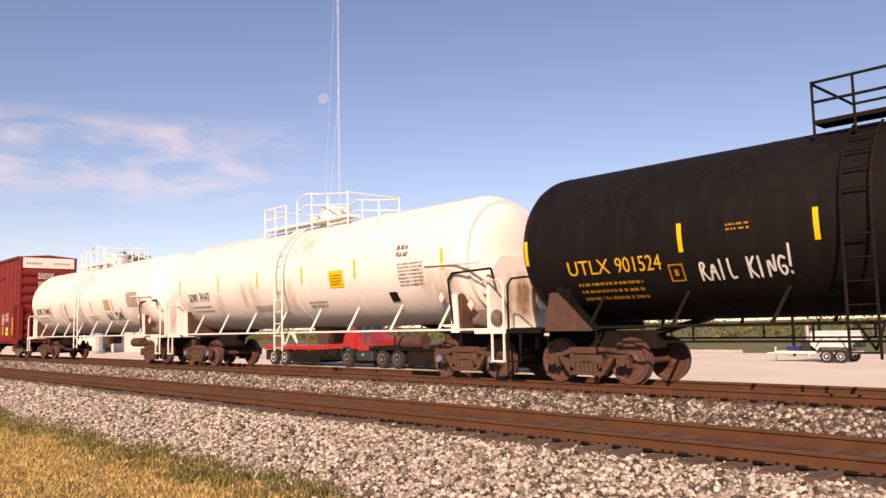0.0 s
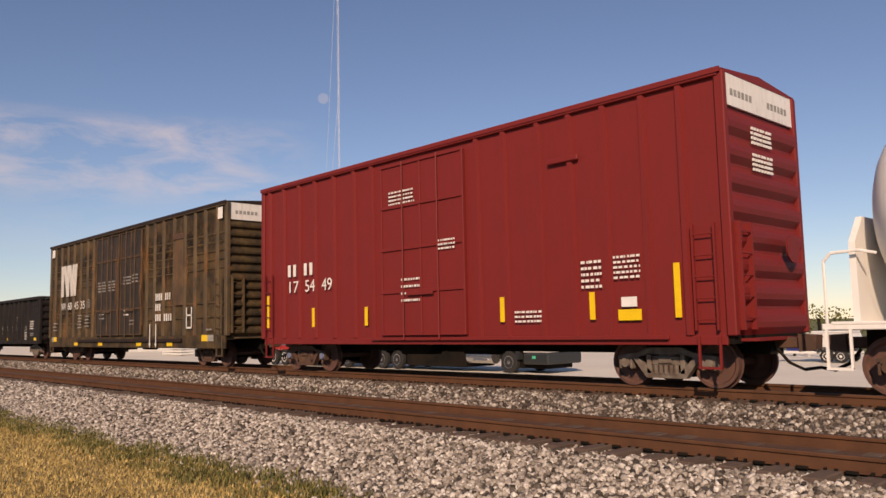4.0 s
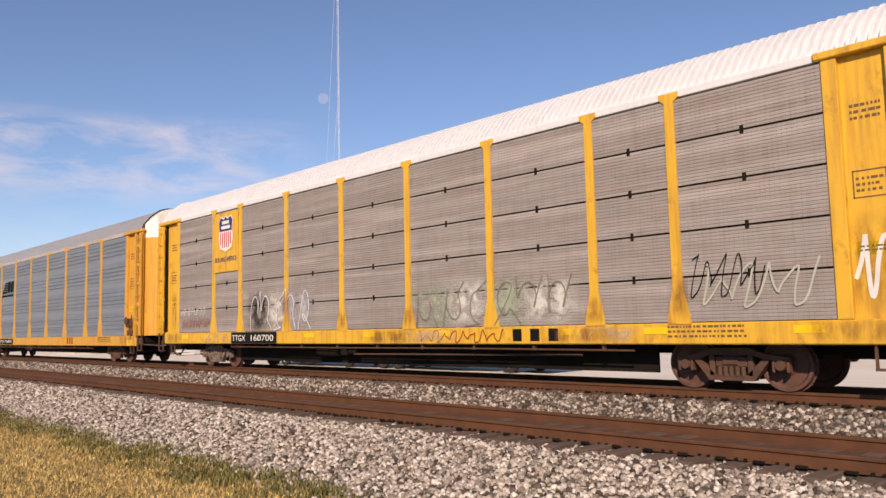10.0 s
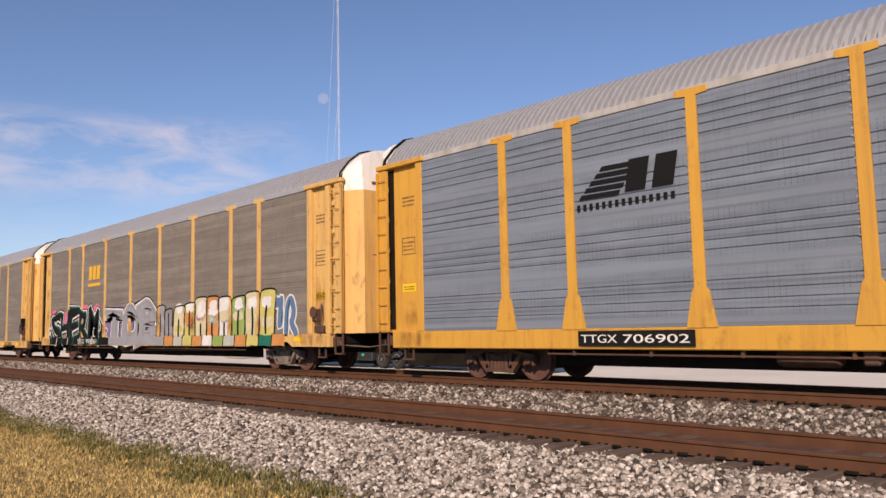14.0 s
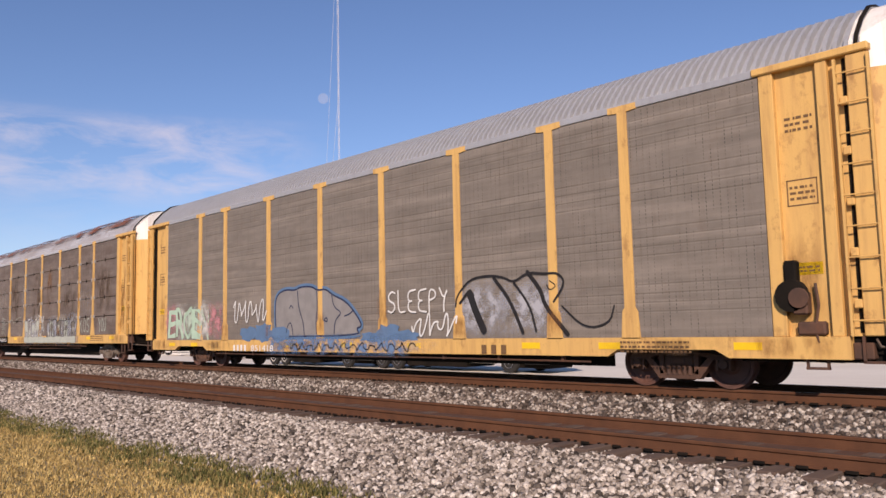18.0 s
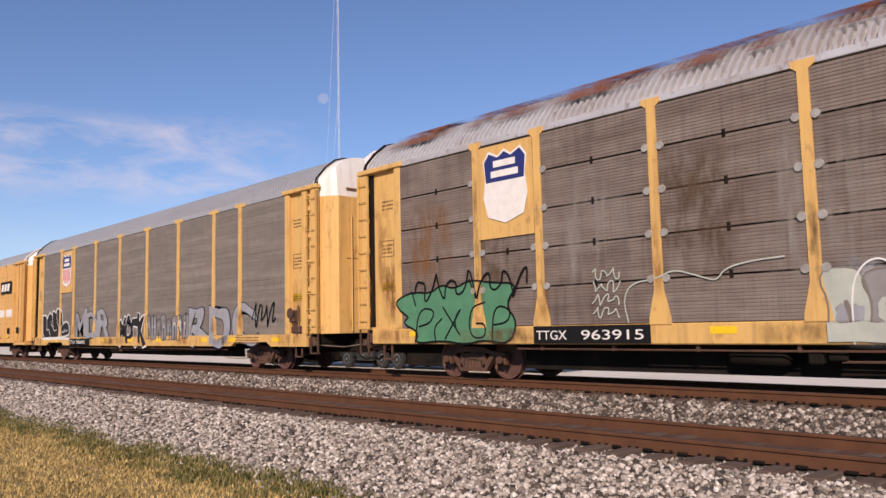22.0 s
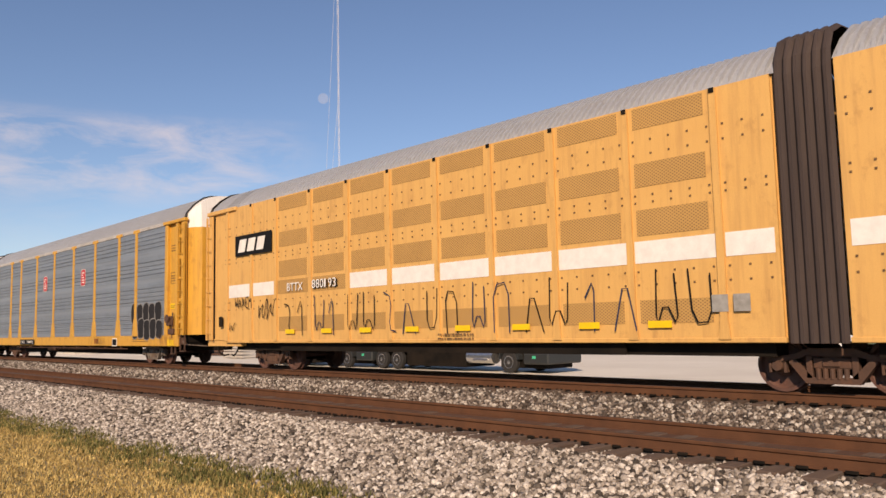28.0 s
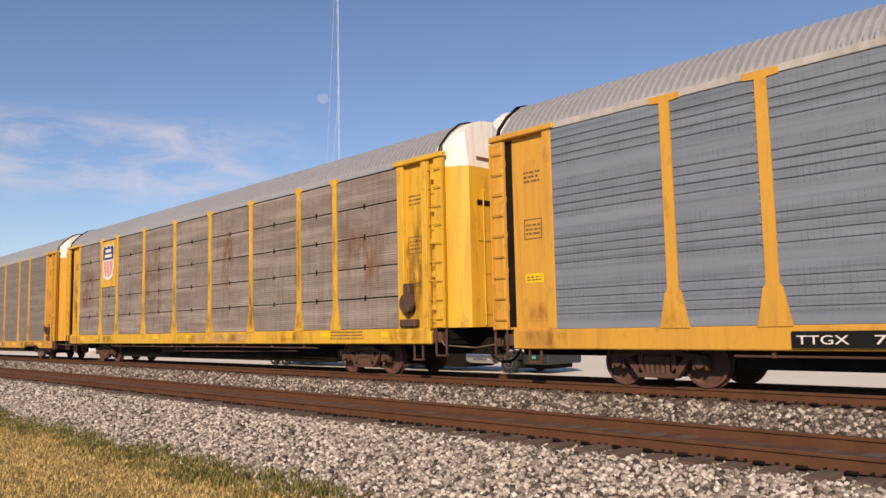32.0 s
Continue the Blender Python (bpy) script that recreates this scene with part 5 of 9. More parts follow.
# ---- gondola ----
gondola = rolling("gondola", "long black open gondola with white chalk marks", "gondola", 71.83)
GH, GZ0, GZ1 = 10.0, 0.92, 3.18
GON_POSTS = sorted(s_ * x for s_ in (-1, 1) for x in (0.48, 1.45, 2.45, 3.46, 4.46, 5.38, 6.29, 6.96, 8.07, 9.80))
for y in (-1, 1):
    a, b = sorted((y * (HALF_W - 0.10), y * (HALF_W - 0.14)))
    part("side_sheet", Geo().box(-GH, GH, a, b, GZ0, GZ1), GON_BLACK, gondola)
    a, b = sorted((y * (HALF_W + 0.05), y * (HALF_W - 0.16)))
    part("top_chord", Geo().box(-GH - 0.05, GH + 0.05, a, b, GZ1 - 0.02, GZ1 + 0.14, 0.02), GON_BLACK, gondola)
    a, b = sorted((y * (HALF_W - 0.02), y * (HALF_W - 0.12)))
    part("side_sill", Geo().box(-GH, GH, a, b, GZ0 - 0.12, GZ0 + 0.06, 0.015), GON_BLACK, gondola)
    for x in GON_POSTS:
        g = Geo().prism([(x - 0.10, y * (HALF_W - 0.11)), (x - 0.065, y * (HALF_W + 0.02)), (x + 0.065, y * (HALF_W + 0.02)), (x + 0.10, y * (HALF_W - 0.11))], GZ0 - 0.06, GZ1, "z")
        part("side_post", g, GON_BLACK, gondola)
for way in (-1, 1):
    x = way * GH
    part("end_wall", wavy_end(x, way, GZ0, GZ1, 6, 0.09), GON_BLACK, gondola)
    part("end_chord", Geo().box(min(x, x + way * 0.14), max(x, x + way * 0.14), -HALF_W, HALF_W, GZ1, GZ1 + 0.14, 0.02), GON_BLACK, gondola)
    for y in (-1, 1):
        part("corner_post", Geo().box(x - 0.10, x + 0.10, min(y * HALF_W, y * (HALF_W - 0.16)), max(y * HALF_W, y * (HALF_W - 0.16)), GZ0 - 0.1, GZ1, 0.02), GON_BLACK, gondola)
    for k in range(5):
        z = GZ0 + 0.25 + 0.42 * k
        part("grab_iron", Geo().tube([(x - way * 0.65, -HALF_W + 0.1, z), (x - way * 0.65, -HALF_W - 0.04, z), (x - way * 0.2, -HALF_W - 0.04, z), (x - way * 0.2, -HALF_W + 0.1, z)], 0.015, 5), GON_BLACK, gondola)
        part("end_rung", Geo().tube([(x + way * 0.2, -1.4, z), (x + way * 0.2, -0.95, z)], 0.015, 5), GON_BLACK, gondola)
    coupler(gondola, way * (GH + 0.25), way)
    bogie(gondola, way * 8.0, 71.83, TRUCK_GREY)
part("brake_wheel", Geo(smooth=True).lathe([(GH + 0.22, 0.03), (GH + 0.22, 0.26), (GH + 0.26, 0.27), (GH + 0.26, 0.03)], 16, "x", (0, 0.5, 2.5)), GON_BLACK, gondola)
part("floor", Geo().box(-GH, GH, -1.4, 1.4, GZ0 - 0.1, GZ0 + 0.02), STEEL_DARK, gondola)
part("centre_sill", Geo().box(-GH - 0.1, GH + 0.1, -0.25, 0.25, 0.60, GZ0 - 0.1), STEEL_DARK, gondola)
part("lading_box", Geo().plate([(-2.9, 0.84), (-0.9, 0.84), (-1.15, 0.50), (-2.65, 0.50)], -1.30, -0.7), paint("rusty_box", (0.22, 0.10, 0.035), 0.7, second=(0.1, 0.05, 0.03), blotch=0.8), gondola, "rusty box hung under the floor")

# ---- articulated yellow car carrier ----
carrier_r = rolling("car_carrier", "yellow articulated car carrier unit with grey graffiti band", "car carrier", -121.13)
carrier_l = rolling("car_carrier", "yellow articulated car carrier unit with pale outline graffiti", "car carrier", -143.08)


def carrier(car, left, right, posts, open_way):
    z0, z1 = 0.92, 5.42
    y = -HALF_W
    part("body_core", Geo().box(left, right, -1.45, 1.45, z0, z1), YELLOW_TTX, car)
    xs = sorted([left + 0.02] + posts + [right - 0.02])
    for a, b in zip(xs, xs[1:]):
        part("side_panel", Geo().box(a + 0.005, b - 0.005, y + 0.02, y + 0.10, z0 + 0.02, z1 - 0.02), YELLOW_TTX, car)
        part("side_panel", Geo().box(a + 0.005, b - 0.005, -y - 0.10, -y - 0.02, z0 + 0.02, z1 - 0.02), YELLOW_TTX, car)
        if b - a > 1.3 and (open_way * (a + b) / 2 < 5.0):
            for za, zb in ((4.95, 5.36), (3.82, 4.28), (2.88, 3.38), (1.22, 1.66)):
                part("vent_screen", Geo().box(a + 0.16, b - 0.20, y + 0.012, y + 0.03, za, zb), MESH_SCREEN, car)
        if b - a > 0.5 and car is carrier_l and -5.4 < (a + b) / 2 < -1.8:
            part("stripe_patch", Geo().box(a + 0.09, b - 0.07, y + 0.012, y + 0.03, 2.36, 2.78), MESH_SCREEN, car, "tan patch under the running number")
        elif b - a > 0.5 and not (open_way * (a + b) / 2 > 8.9):
            part("white_stripe", Geo().box(a + 0.09, b - 0.07, y + 0.012, y + 0.03, 2.36, 2.78), LETTER_WHITE, car, "white painted stripe")
        rv = Geo()
        for zz in (4.45, 4.72, 3.52, 3.66, 1.95, 2.2):
            n = max(2, int((b - a) / 0.32))
            for k in range(n):
                x = a + 0.15 + (b - a - 0.3) * k / max(1, n - 1)
                rv.box(x - 0.018, x + 0.018, y + 0.006, y + 0.03, zz - 0.018, zz + 0.018)
        tagged(part("rivets", rv, STENCIL, car), "rows of small dark rivets", kind="stuff")
    for x in posts:
        part("post", Geo().plate([(x - 0.11, z0), (x + 0.11, z0), (x + 0.07, z0 + 0.4), (x + 0.065, z1 - 0.03), (x - 0.065, z1 - 0.03), (x - 0.07, z0 + 0.4)], y - 0.03, y + 0.05), YELLOW_TTX, car)
        part("post", Geo().box(x - 0.07, x + 0.07, -y - 0.05, -y + 0.03, z0, z1 - 0.03), YELLOW_TTX, car)
        part("post_cap", Geo().box(x - 0.05, x + 0.05, y - 0.045, y - 0.025, z1 - 0.12, z1 - 0.03), STEEL_DARK, car)
    g = Geo()
    g.box(left, right, y, y + 0.12, z0 - 0.06, z0 + 0.03, 0.01)
    part("side_sill", g, YELLOW_TTX, car)
    part("underframe", Geo().box(left + 0.3, right - 0.3, -1.25, 1.25, 0.62, z0), STEEL_DARK, car)
    part("skirt", Geo().box(left + 3.2, right - 3.2, -1.36, -1.32, 0.62, z0 - 0.05), STEEL_DARK, car)
    h = (right - left) / 2
    rg = roof_geo(h, HALF_W - 0.02, z1 - 0.03, 0.82, 0.167, 0.08)
    rg.v = [(a + (left + right) / 2, b, c) for a, b, c in rg.v]
    part("roof", rg, ROOF_GREY, car)


POSTS_R = [-9.55, -7.80, -6.02, -4.20, -2.38, -0.58, 1.22, 3.04, 4.85, 6.40, 7.95]
POSTS_L = [-8.50, -6.90, -5.40, -3.50, -1.66, 0.16, 1.98, 3.80, 5.62, 7.46, 9.30]
carrier(carrier_r, -10.60, 8.1, POSTS_R, 1)
carrier(carrier_l, -8.6, 10.35, POSTS_L, -1)


def carrier_end(car, x, way):
    """The outer end: recess, corner ladder, doors with a white top."""
    def put(g):
        if way < 0:
            g.v = [(-a, -b, c) for a, b, c in g.v]
        g.v = [(a + x, b, c) for a, b, c in g.v]
        return g
    part("end_door", put(end_mesh(0.95, 5.15, 0.62)), YELLOW_TTX, car)
    part("end_door_top", put(end_mesh(5.15, 0, 0.6, 0.80, 5.39)), WHITE_END, car, "white upper end door under the roof arch")
    part("roof_hoop", rim_geo(x - 0.10, x + 0.06, 5.39, 0.80), WHITE_END if way > 0 else STEEL_DARK, car, "white hoop at the roof's end" if way > 0 else "dark hoop at the roof's end")
    for s in (-1, 1):
        a, b = sorted((s * HALF_W, s * (HALF_W - 0.1)))
        part("corner_post", Geo().box(x - 0.14, x + 0.14, a, b, 0.95, 5.35, 0.015), YELLOW_TTX, car)
        xa, xb = sorted((x - way * 0.14, x - way * 1.75))
        a, b = sorted((s * (HALF_W - 0.05), s * (HALF_W - 0.1)))
        part("end_sheet", Geo().box(xa, xb, a, b, 0.95, 5.35), YELLOW_TTX, car)
        a, b = sorted((s * (HALF_W + 0.05), s * (HALF_W - 0.1)))
        part("canopy_bar", Geo().box(min(x + way * 0.2, x - way * 1.8), max(x + way * 0.2, x - way * 1.8), a, b, 5.30, 5.44, 0.02), YELLOW_TTX, car)
    part("door_gap", Geo().box(x - way * 0.21 - 0.05, x - way * 0.21 + 0.05, -HALF_W + 0.040, -HALF_W + 0.07, 1.0, 5.28), STEEL_DARK, car, "dark gap beside the corner post")
    part("recess", Geo().box(x - way * 1.05 - 0.02, x - way * 1.05 + 0.02, -HALF_W + 0.044, -HALF_W + 0.07, 1.0, 5.28), STEEL_DARK, car, "dark joint beside the stiffener")
    ladder(car, x - way * 0.02, -HALF_W - 0.01, 0.95, 5.25, YELLOW_TTX, 0.4, 9)
    part("stiffener", Geo().box(x - way * 1.2 - 0.05, x - way * 1.2 + 0.05, -HALF_W, -HALF_W + 0.06, 0.95, 5.3, 0.01), YELLOW_TTX, car)
    part("brake_housing", Geo().box(x - way * 0.85 - 0.1, x - way * 0.85 + 0.1, -HALF_W - 0.08, -HALF_W, 1.4, 1.75, 0.03), STEEL_DARK, car)
    part("deck_end", Geo().box(min(x - way * 2, x + way * 0.3), max(x - way * 2, x + way * 0.3), -1.45, 1.45, 0.75, 0.97), YELLOW_TTX, car)
    core = Geo().box(min(x - way * 0.05, x - way * 1.8), max(x - way * 0.05, x - way * 1.8), -1.3, 1.3, 0.97, 5.44)
    part("inner_wall", core, STEEL_DARK, car)
    r_ = roof_geo(0.95, HALF_W - 0.02, 5.39, 0.82, 0.167, 0.08)
    r_.v = [(a + x - way * 0.9, b, c) for a, b, c in r_.v]
    part("roof", r_, ROOF_GREY, car)
    coupler(car, x + way * 0.2, way)


carrier_end(carrier_r, 9.86, 1)
carrier_end(carrier_l, -9.72, -1)
bogie(carrier_r, 6.77, -121.13, TRUCK_RUST)
bogie(carrier_l, -6.37, -143.08, TRUCK_RUST)
bogie(carrier_l, 10.86, -143.08, TRUCK_RUST)
# folded rubber bellows between the two units
bel = Geo()
folds = []
for k in range(6):
    x = 10.38 + k * 0.158
    folds += [(x, 0.0), (x + 0.053, 0.06), (x + 0.106, 0.06)]
folds.append((11.33, 0.0))
arc = [(-1, 0.0), (-1, 4.45), (-0.97, 4.75), (-0.86, 5.05), (-0.6, 5.24), (0, 5.32), (0.6, 5.24), (0.86, 5.05), (0.97, 4.75), (1, 4.45), (1, 0.0)]
n_ = len(arc)
bel.add([(x, u * (HALF_W - 0.04 + d), 0.85 + v + (d if v > 4.8 else 0)) for x, d in folds for u, v in arc], [(i * n_ + j, (i + 1) * n_ + j, (i + 1) * n_ + j + 1, i * n_ + j + 1) for i in range(len(folds) - 1) for j in range(n_ - 1)])
part("bellows", bel, RUBBER, carrier_l, "dark brown folded rubber bellows")


# ---- markings and graffiti ----
SKIN = -HALF_W - 0.026          # just before the posts


def soften(pts, rounds=2):
    """Cuts the corners of a hand-drawn line."""
    for _ in range(rounds):
        if len(pts) < 3:
            return pts
        out = [pts[0]]
        for (xa, za), (xb, zb) in zip(pts, pts[1:]):
            out += [(xa * 0.75 + xb * 0.25, za * 0.75 + zb * 0.25), (xa * 0.25 + xb * 0.75, za * 0.25 + zb * 0.75)]
        pts = out + [pts[-1]]
    return pts


def stroke(g, pts, w, y, rounds=2):
    """A brushed line in the plane of a side, one connected ribbon with blunt ends."""
    pts = soften(pts, rounds)
    m, vs = len(pts), []
    if m < 2:
        return g
    ends = []
    for (xa, za), (xb, zb) in ((pts[1], pts[0]), (pts[-2], pts[-1])):
        d = math.hypot(xb - xa, zb - za) or 1e-6
        ends.append(((xb - xa) / d * w * 0.45, (zb - za) / d * w * 0.45))
    for i, (x, z) in enumerate(pts):
        (xa, za), (xb, zb) = pts[max(0, i - 1)], pts[min(m - 1, i + 1)]
        d = math.hypot(xb - xa, zb - za) or 1e-6
        nx, nz = -(zb - za) / d * w / 2, (xb - xa) / d * w / 2
        yy = y - 0.0036 * i / m
        vs += [(x + nx, yy, z + nz), (x - nx, yy, z - nz)]
    fs = [(2 * i, 2 * i + 1, 2 * i + 3, 2 * i + 2) for i in range(m - 1)]
    k = 2 * m
    (ax, az), (bx, bz) = ends
    p0, p1, q0, q1 = vs[0], vs[1], vs[2 * m - 2], vs[2 * m - 1]
    vs += [(p0[0] * 0.8 + p1[0] * 0.2 + ax, y, p0[2] * 0.8 + p1[2] * 0.2 + az), (p0[0] * 0.2 + p1[0] * 0.8 + ax, y, p0[2] * 0.2 + p1[2] * 0.8 + az),
           (q0[0] * 0.8 + q1[0] * 0.2 + bx, q0[1], q0[2] * 0.8 + q1[2] * 0.2 + bz), (q0[0] * 0.2 + q1[0] * 0.8 + bx, q0[1], q0[2] * 0.2 + q1[2] * 0.8 + bz)]
    fs += [(0, k, k + 1, 1), (2 * m - 2, 2 * m - 1, k + 3, k + 2)]
    return g.add(vs, fs)


GLYPHS = {}


def glyph(ch, offset):
    """Outline and faces of one letter, swollen by an offset; cap height 1."""
    if (ch, offset) not in GLYPHS:
        cu = bpy.data.curves.new("glyph", "FONT")
        cu.body, cu.size, cu.offset, cu.resolution_u = ch, 1.37, offset, 5
        tmp = bpy.data.objects.new("glyph", cu)
        scene.collection.objects.link(tmp)
        bpy.context.view_layer.update()
        me = bpy.data.meshes.new_from_object(tmp.evaluated_get(bpy.context.evaluated_depsgraph_get()))
        bpy.data.objects.remove(tmp)
        GLYPHS[ch, offset] = ([tuple(v.co[:2]) for v in me.vertices], [tuple(q.vertices) for q in me.polygons])
        bpy.data.meshes.remove(me)
    return GLYPHS[ch, offset]


def blob(r, x0, x1, z0, z1, grow=0.0, rough=0.16, n=18):
    cx, cz, a, b = (x0 + x1) / 2, (z0 + z1) / 2, (x1 - x0) / 2, (z1 - z0) / 2
    pts = []
    for k in range(n):
        t = 2 * math.pi * k / n
        c, s = math.cos(t), math.sin(t)
        q = (abs(c) ** 3.2 + abs(s) ** 3.2) ** (-1 / 3.2) * (1 + r.uniform(-rough, rough * 0.6))
        pts.append((cx + (a * q + grow) * c, cz + (b * q + grow) * s))
    return pts


SIGNS = {"S": [(.9, .9), (.5, 1), (.1, .8), (.2, .55), (.8, .45), (.9, .2), (.5, 0), (.08, .1)], "H": [(.1, 0), (.1, 1), (.1, .5), (.9, .5), (.9, 1), (.9, 0)], "E": [(.95, 1), (.1, .95), (.1, .5), (.7, .5), (.1, .5), (.1, .05), (.95, 0)],
         "R": [(.1, 0), (.1, 1), (.8, .9), (.8, .6), (.15, .5), (.95, 0)], "M": [(.02, 0), (.15, 1), (.5, .4), (.85, 1), (.98, 0)], "T": [(.05, .95), (.95, .95), (.5, .95), (.5, 0)],
         "O": [(.5, 1), (.1, .75), (.1, .25), (.5, 0), (.9, .25), (.9, .75), (.5, 1)], "B": [(.1, 0), (.1, 1), (.8, .85), (.7, .55), (.15, .5), (.9, .35), (.8, .05), (.1, 0)], "D": [(.1, 0), (.1, 1), (.7, .85), (.9, .5), (.7, .1), (.1, 0)],
         "C": [(.9, .85), (.5, 1), (.08, .6), (.15, .2), (.5, 0), (.92, .15)], "K": [(.12, 0), (.12, 1), (.12, .45), (.9, 1), (.3, .55), (.92, 0)], "W": [(0, 1), (.2, 0), (.5, .7), (.8, 0), (1, 1)],
         "A": [(.05, 0), (.45, 1), (.9, 0), (.7, .4), (.25, .4)], "X": [(.05, 1), (.95, 0), (.5, .5), (.95, 1), (.05, 0)], "L": [(.1, 1), (.1, 0), (.9, .05)], "P": [(.1, 0), (.1, 1), (.8, .9), (.8, .6), (.15, .5)], "Y": [(.05, 1), (.5, .5), (.95, 1), (.5, .5), (.5, 0)], "U": [(.1, 1), (.1, .3), (.45, 0), (.85, .3), (.9, 1)]}


def sign(r):
    """A curl with spikes that is no letter."""
    t0, turn, k = r.uniform(0, 6.28), r.choice((-1, 1)), r.uniform(3.4, 5.2)
    pts = [(0.5 + 0.46 * (1 - 0.11 * i) * math.cos(t0 + turn * k * i / 6), 0.5 + 0.48 * (1 - 0.08 * i) * math.sin(t0 + turn * k * i / 6)) for i in range(7)]
    return [(r.uniform(-0.05, 0.15), r.choice((0.0, 1.0)))] + pts + [(r.uniform(0.85, 1.05), r.choice((0.02, 0.98)))]


SLABS = [[(.15, 0), (.15, 1), (.82, 1), (.82, 0)], [(.15, 1), (.15, 0), (.5, .5), (.85, 0), (.85, 1)], [(.1, .95), (.55, .9), (.45, .1), (.95, .05)], [(.1, 0), (.5, 1), (.9, 0)], [(.15, 1), (.2, .1), (.85, .15), (.8, .95)], [(.5, 0), (.5, 1), (.1, .6)]]


def mural(car, x0, x1, z0, z1, count, fill, outline, inner=None, seed=0, halo=None, y=SKIN, label="sprayed block graffiti", fills=None, line=0.07, text="", slab=False, top=None, fatness=0.075):
    """Fat outlined signs in a row, as sprayed over a side; without a text they spell nothing."""
    r = random.Random(seed)
    w = (x1 - x0) / count
    if halo:
        for i in range(count * 2):
            c = x0 + (i + 0.5) * w / 2 + r.uniform(-0.2, 0.2)
            hi = (z1 if top is None else z1 + (top - z1) * (i / 2) / count) + r.uniform(-0.16, 0.12)
            part("graffiti", Geo().plate(blob(r, c - w * 0.33, c + w * 0.33, hi - 0.75, hi, 0.0, 0.22), y + 0.0155 - 0.0003 * i, y + 0.018), SPRAY[halo], car, label)
    if text:
        for i, ch in enumerate(text):
            base = glyph(ch, 0.0)[0]
            bx0, bx1 = min(p[0] for p in base), max(p[0] for p in base)
            a, b = x0 + (i - 0.10) * w, x0 + (i + 1.08) * w
            hi = z1 if top is None else z1 + (top - z1) * i / max(1, len(text) - 1)
            za, zb = z0 + r.uniform(0, 0.05), hi - r.uniform(0, 0.10) * (hi - z0)
            lean, ph, tilt = r.uniform(-0.05, 0.12), r.uniform(0, 6), r.uniform(-0.08, 0.08)
            pad = 0.10 * (b - a)

            def lay(off, m, depth, dx=0.0, dz=0.0):
                pv, pf = glyph(ch, off)
                vs = []
                for px, pz in pv:
                    u = (px - bx0) / (bx1 - bx0)
                    u += lean * (pz - 0.5) + 0.085 * math.sin(4.2 * pz + ph)
                    v = pz + tilt * (u - 0.5) + 0.08 * math.sin(5 * u + ph)
                    vs.append((a + pad + (b - a - 2 * pad) * u + dx, depth, za + (zb - za) * v + dz))
                part("graffiti", Geo().add(vs, pf), SPRAY[m], car, label)
            k = 1.0 / (zb - za)
            dz_ = -0.0012 * (i % 2)
            swell, fatness = fatness, min(fatness, 0.055) if ch in "MNW" else fatness
            if inner and inner != outline:
                lay(round(fatness + (line + 0.045) * k, 3), "black", y + 0.0115 + dz_)
            lay(round(fatness + line * k, 3), outline, y + 0.009 + dz_)
            lay(fatness, fills[i % len(fills)] if fills else fill, y + 0.0065 + dz_)
            if inner and inner != outline:
                lay(0.015, inner, y + 0.003, 0.03, 0.05)
                lay(0.015, fills[i % len(fills)] if fills else fill, y + 0.000, -0.01, 0.0)
            fatness = swell
        return
    fat = min(w * 0.34, (z1 - z0) * 0.30) if not slab else w * 0.36
    for i in range(count):
        q = r.choice(SLABS) if slab else sign(r)
        a, b = x0 + i * w + 0.14 * w, x0 + (i + 1) * w - 0.10 * w
        hi = z1 if top is None else z1 + (top - z1) * i / max(1, count - 1)
        za, zb = z0 + fat * 0.5 + r.uniform(0, 0.05) * (hi - z0), hi - fat * 0.5 - r.uniform(0, 0.10) * (hi - z0)
        lean = r.uniform(-0.10, 0.14)
        pts = [(a + (b - a) * (px + lean * (pz - 0.5) + r.uniform(-0.05, 0.05)), za + (zb - za) * (pz + r.uniform(-0.04, 0.04))) for px, pz in q]
        part("graffiti", stroke(Geo(), pts, fat + 2 * line, y + 0.011, 1 if slab else 2), SPRAY[outline], car, label)
        part("graffiti", stroke(Geo(), pts, fat, y + 0.006, 1 if slab else 2), SPRAY[fills[i % len(fills)] if fills else fill], car)
        if fills:
            zz = za + (zb - za) * r.uniform(0.1, 0.45)
            part("graffiti", Geo().plate(blob(r, pts[0][0] - fat * 0.36, pts[0][0] + fat * 0.36, zz, zz + 0.4, 0, 0.12, 10), y + 0.0012, y + 0.0018), SPRAY[fills[(i + 2) % len(fills)]], car)
        off = fat * 0.26
        k = r.randint(0, max(0, len(pts) - 3))
        part("graffiti", stroke(Geo(), [(px + off, pz + off * 0.6) for px, pz in pts[k:k + 3]], max(0.02, line * 0.45), y + 0.001), SPRAY[inner or outline], car)


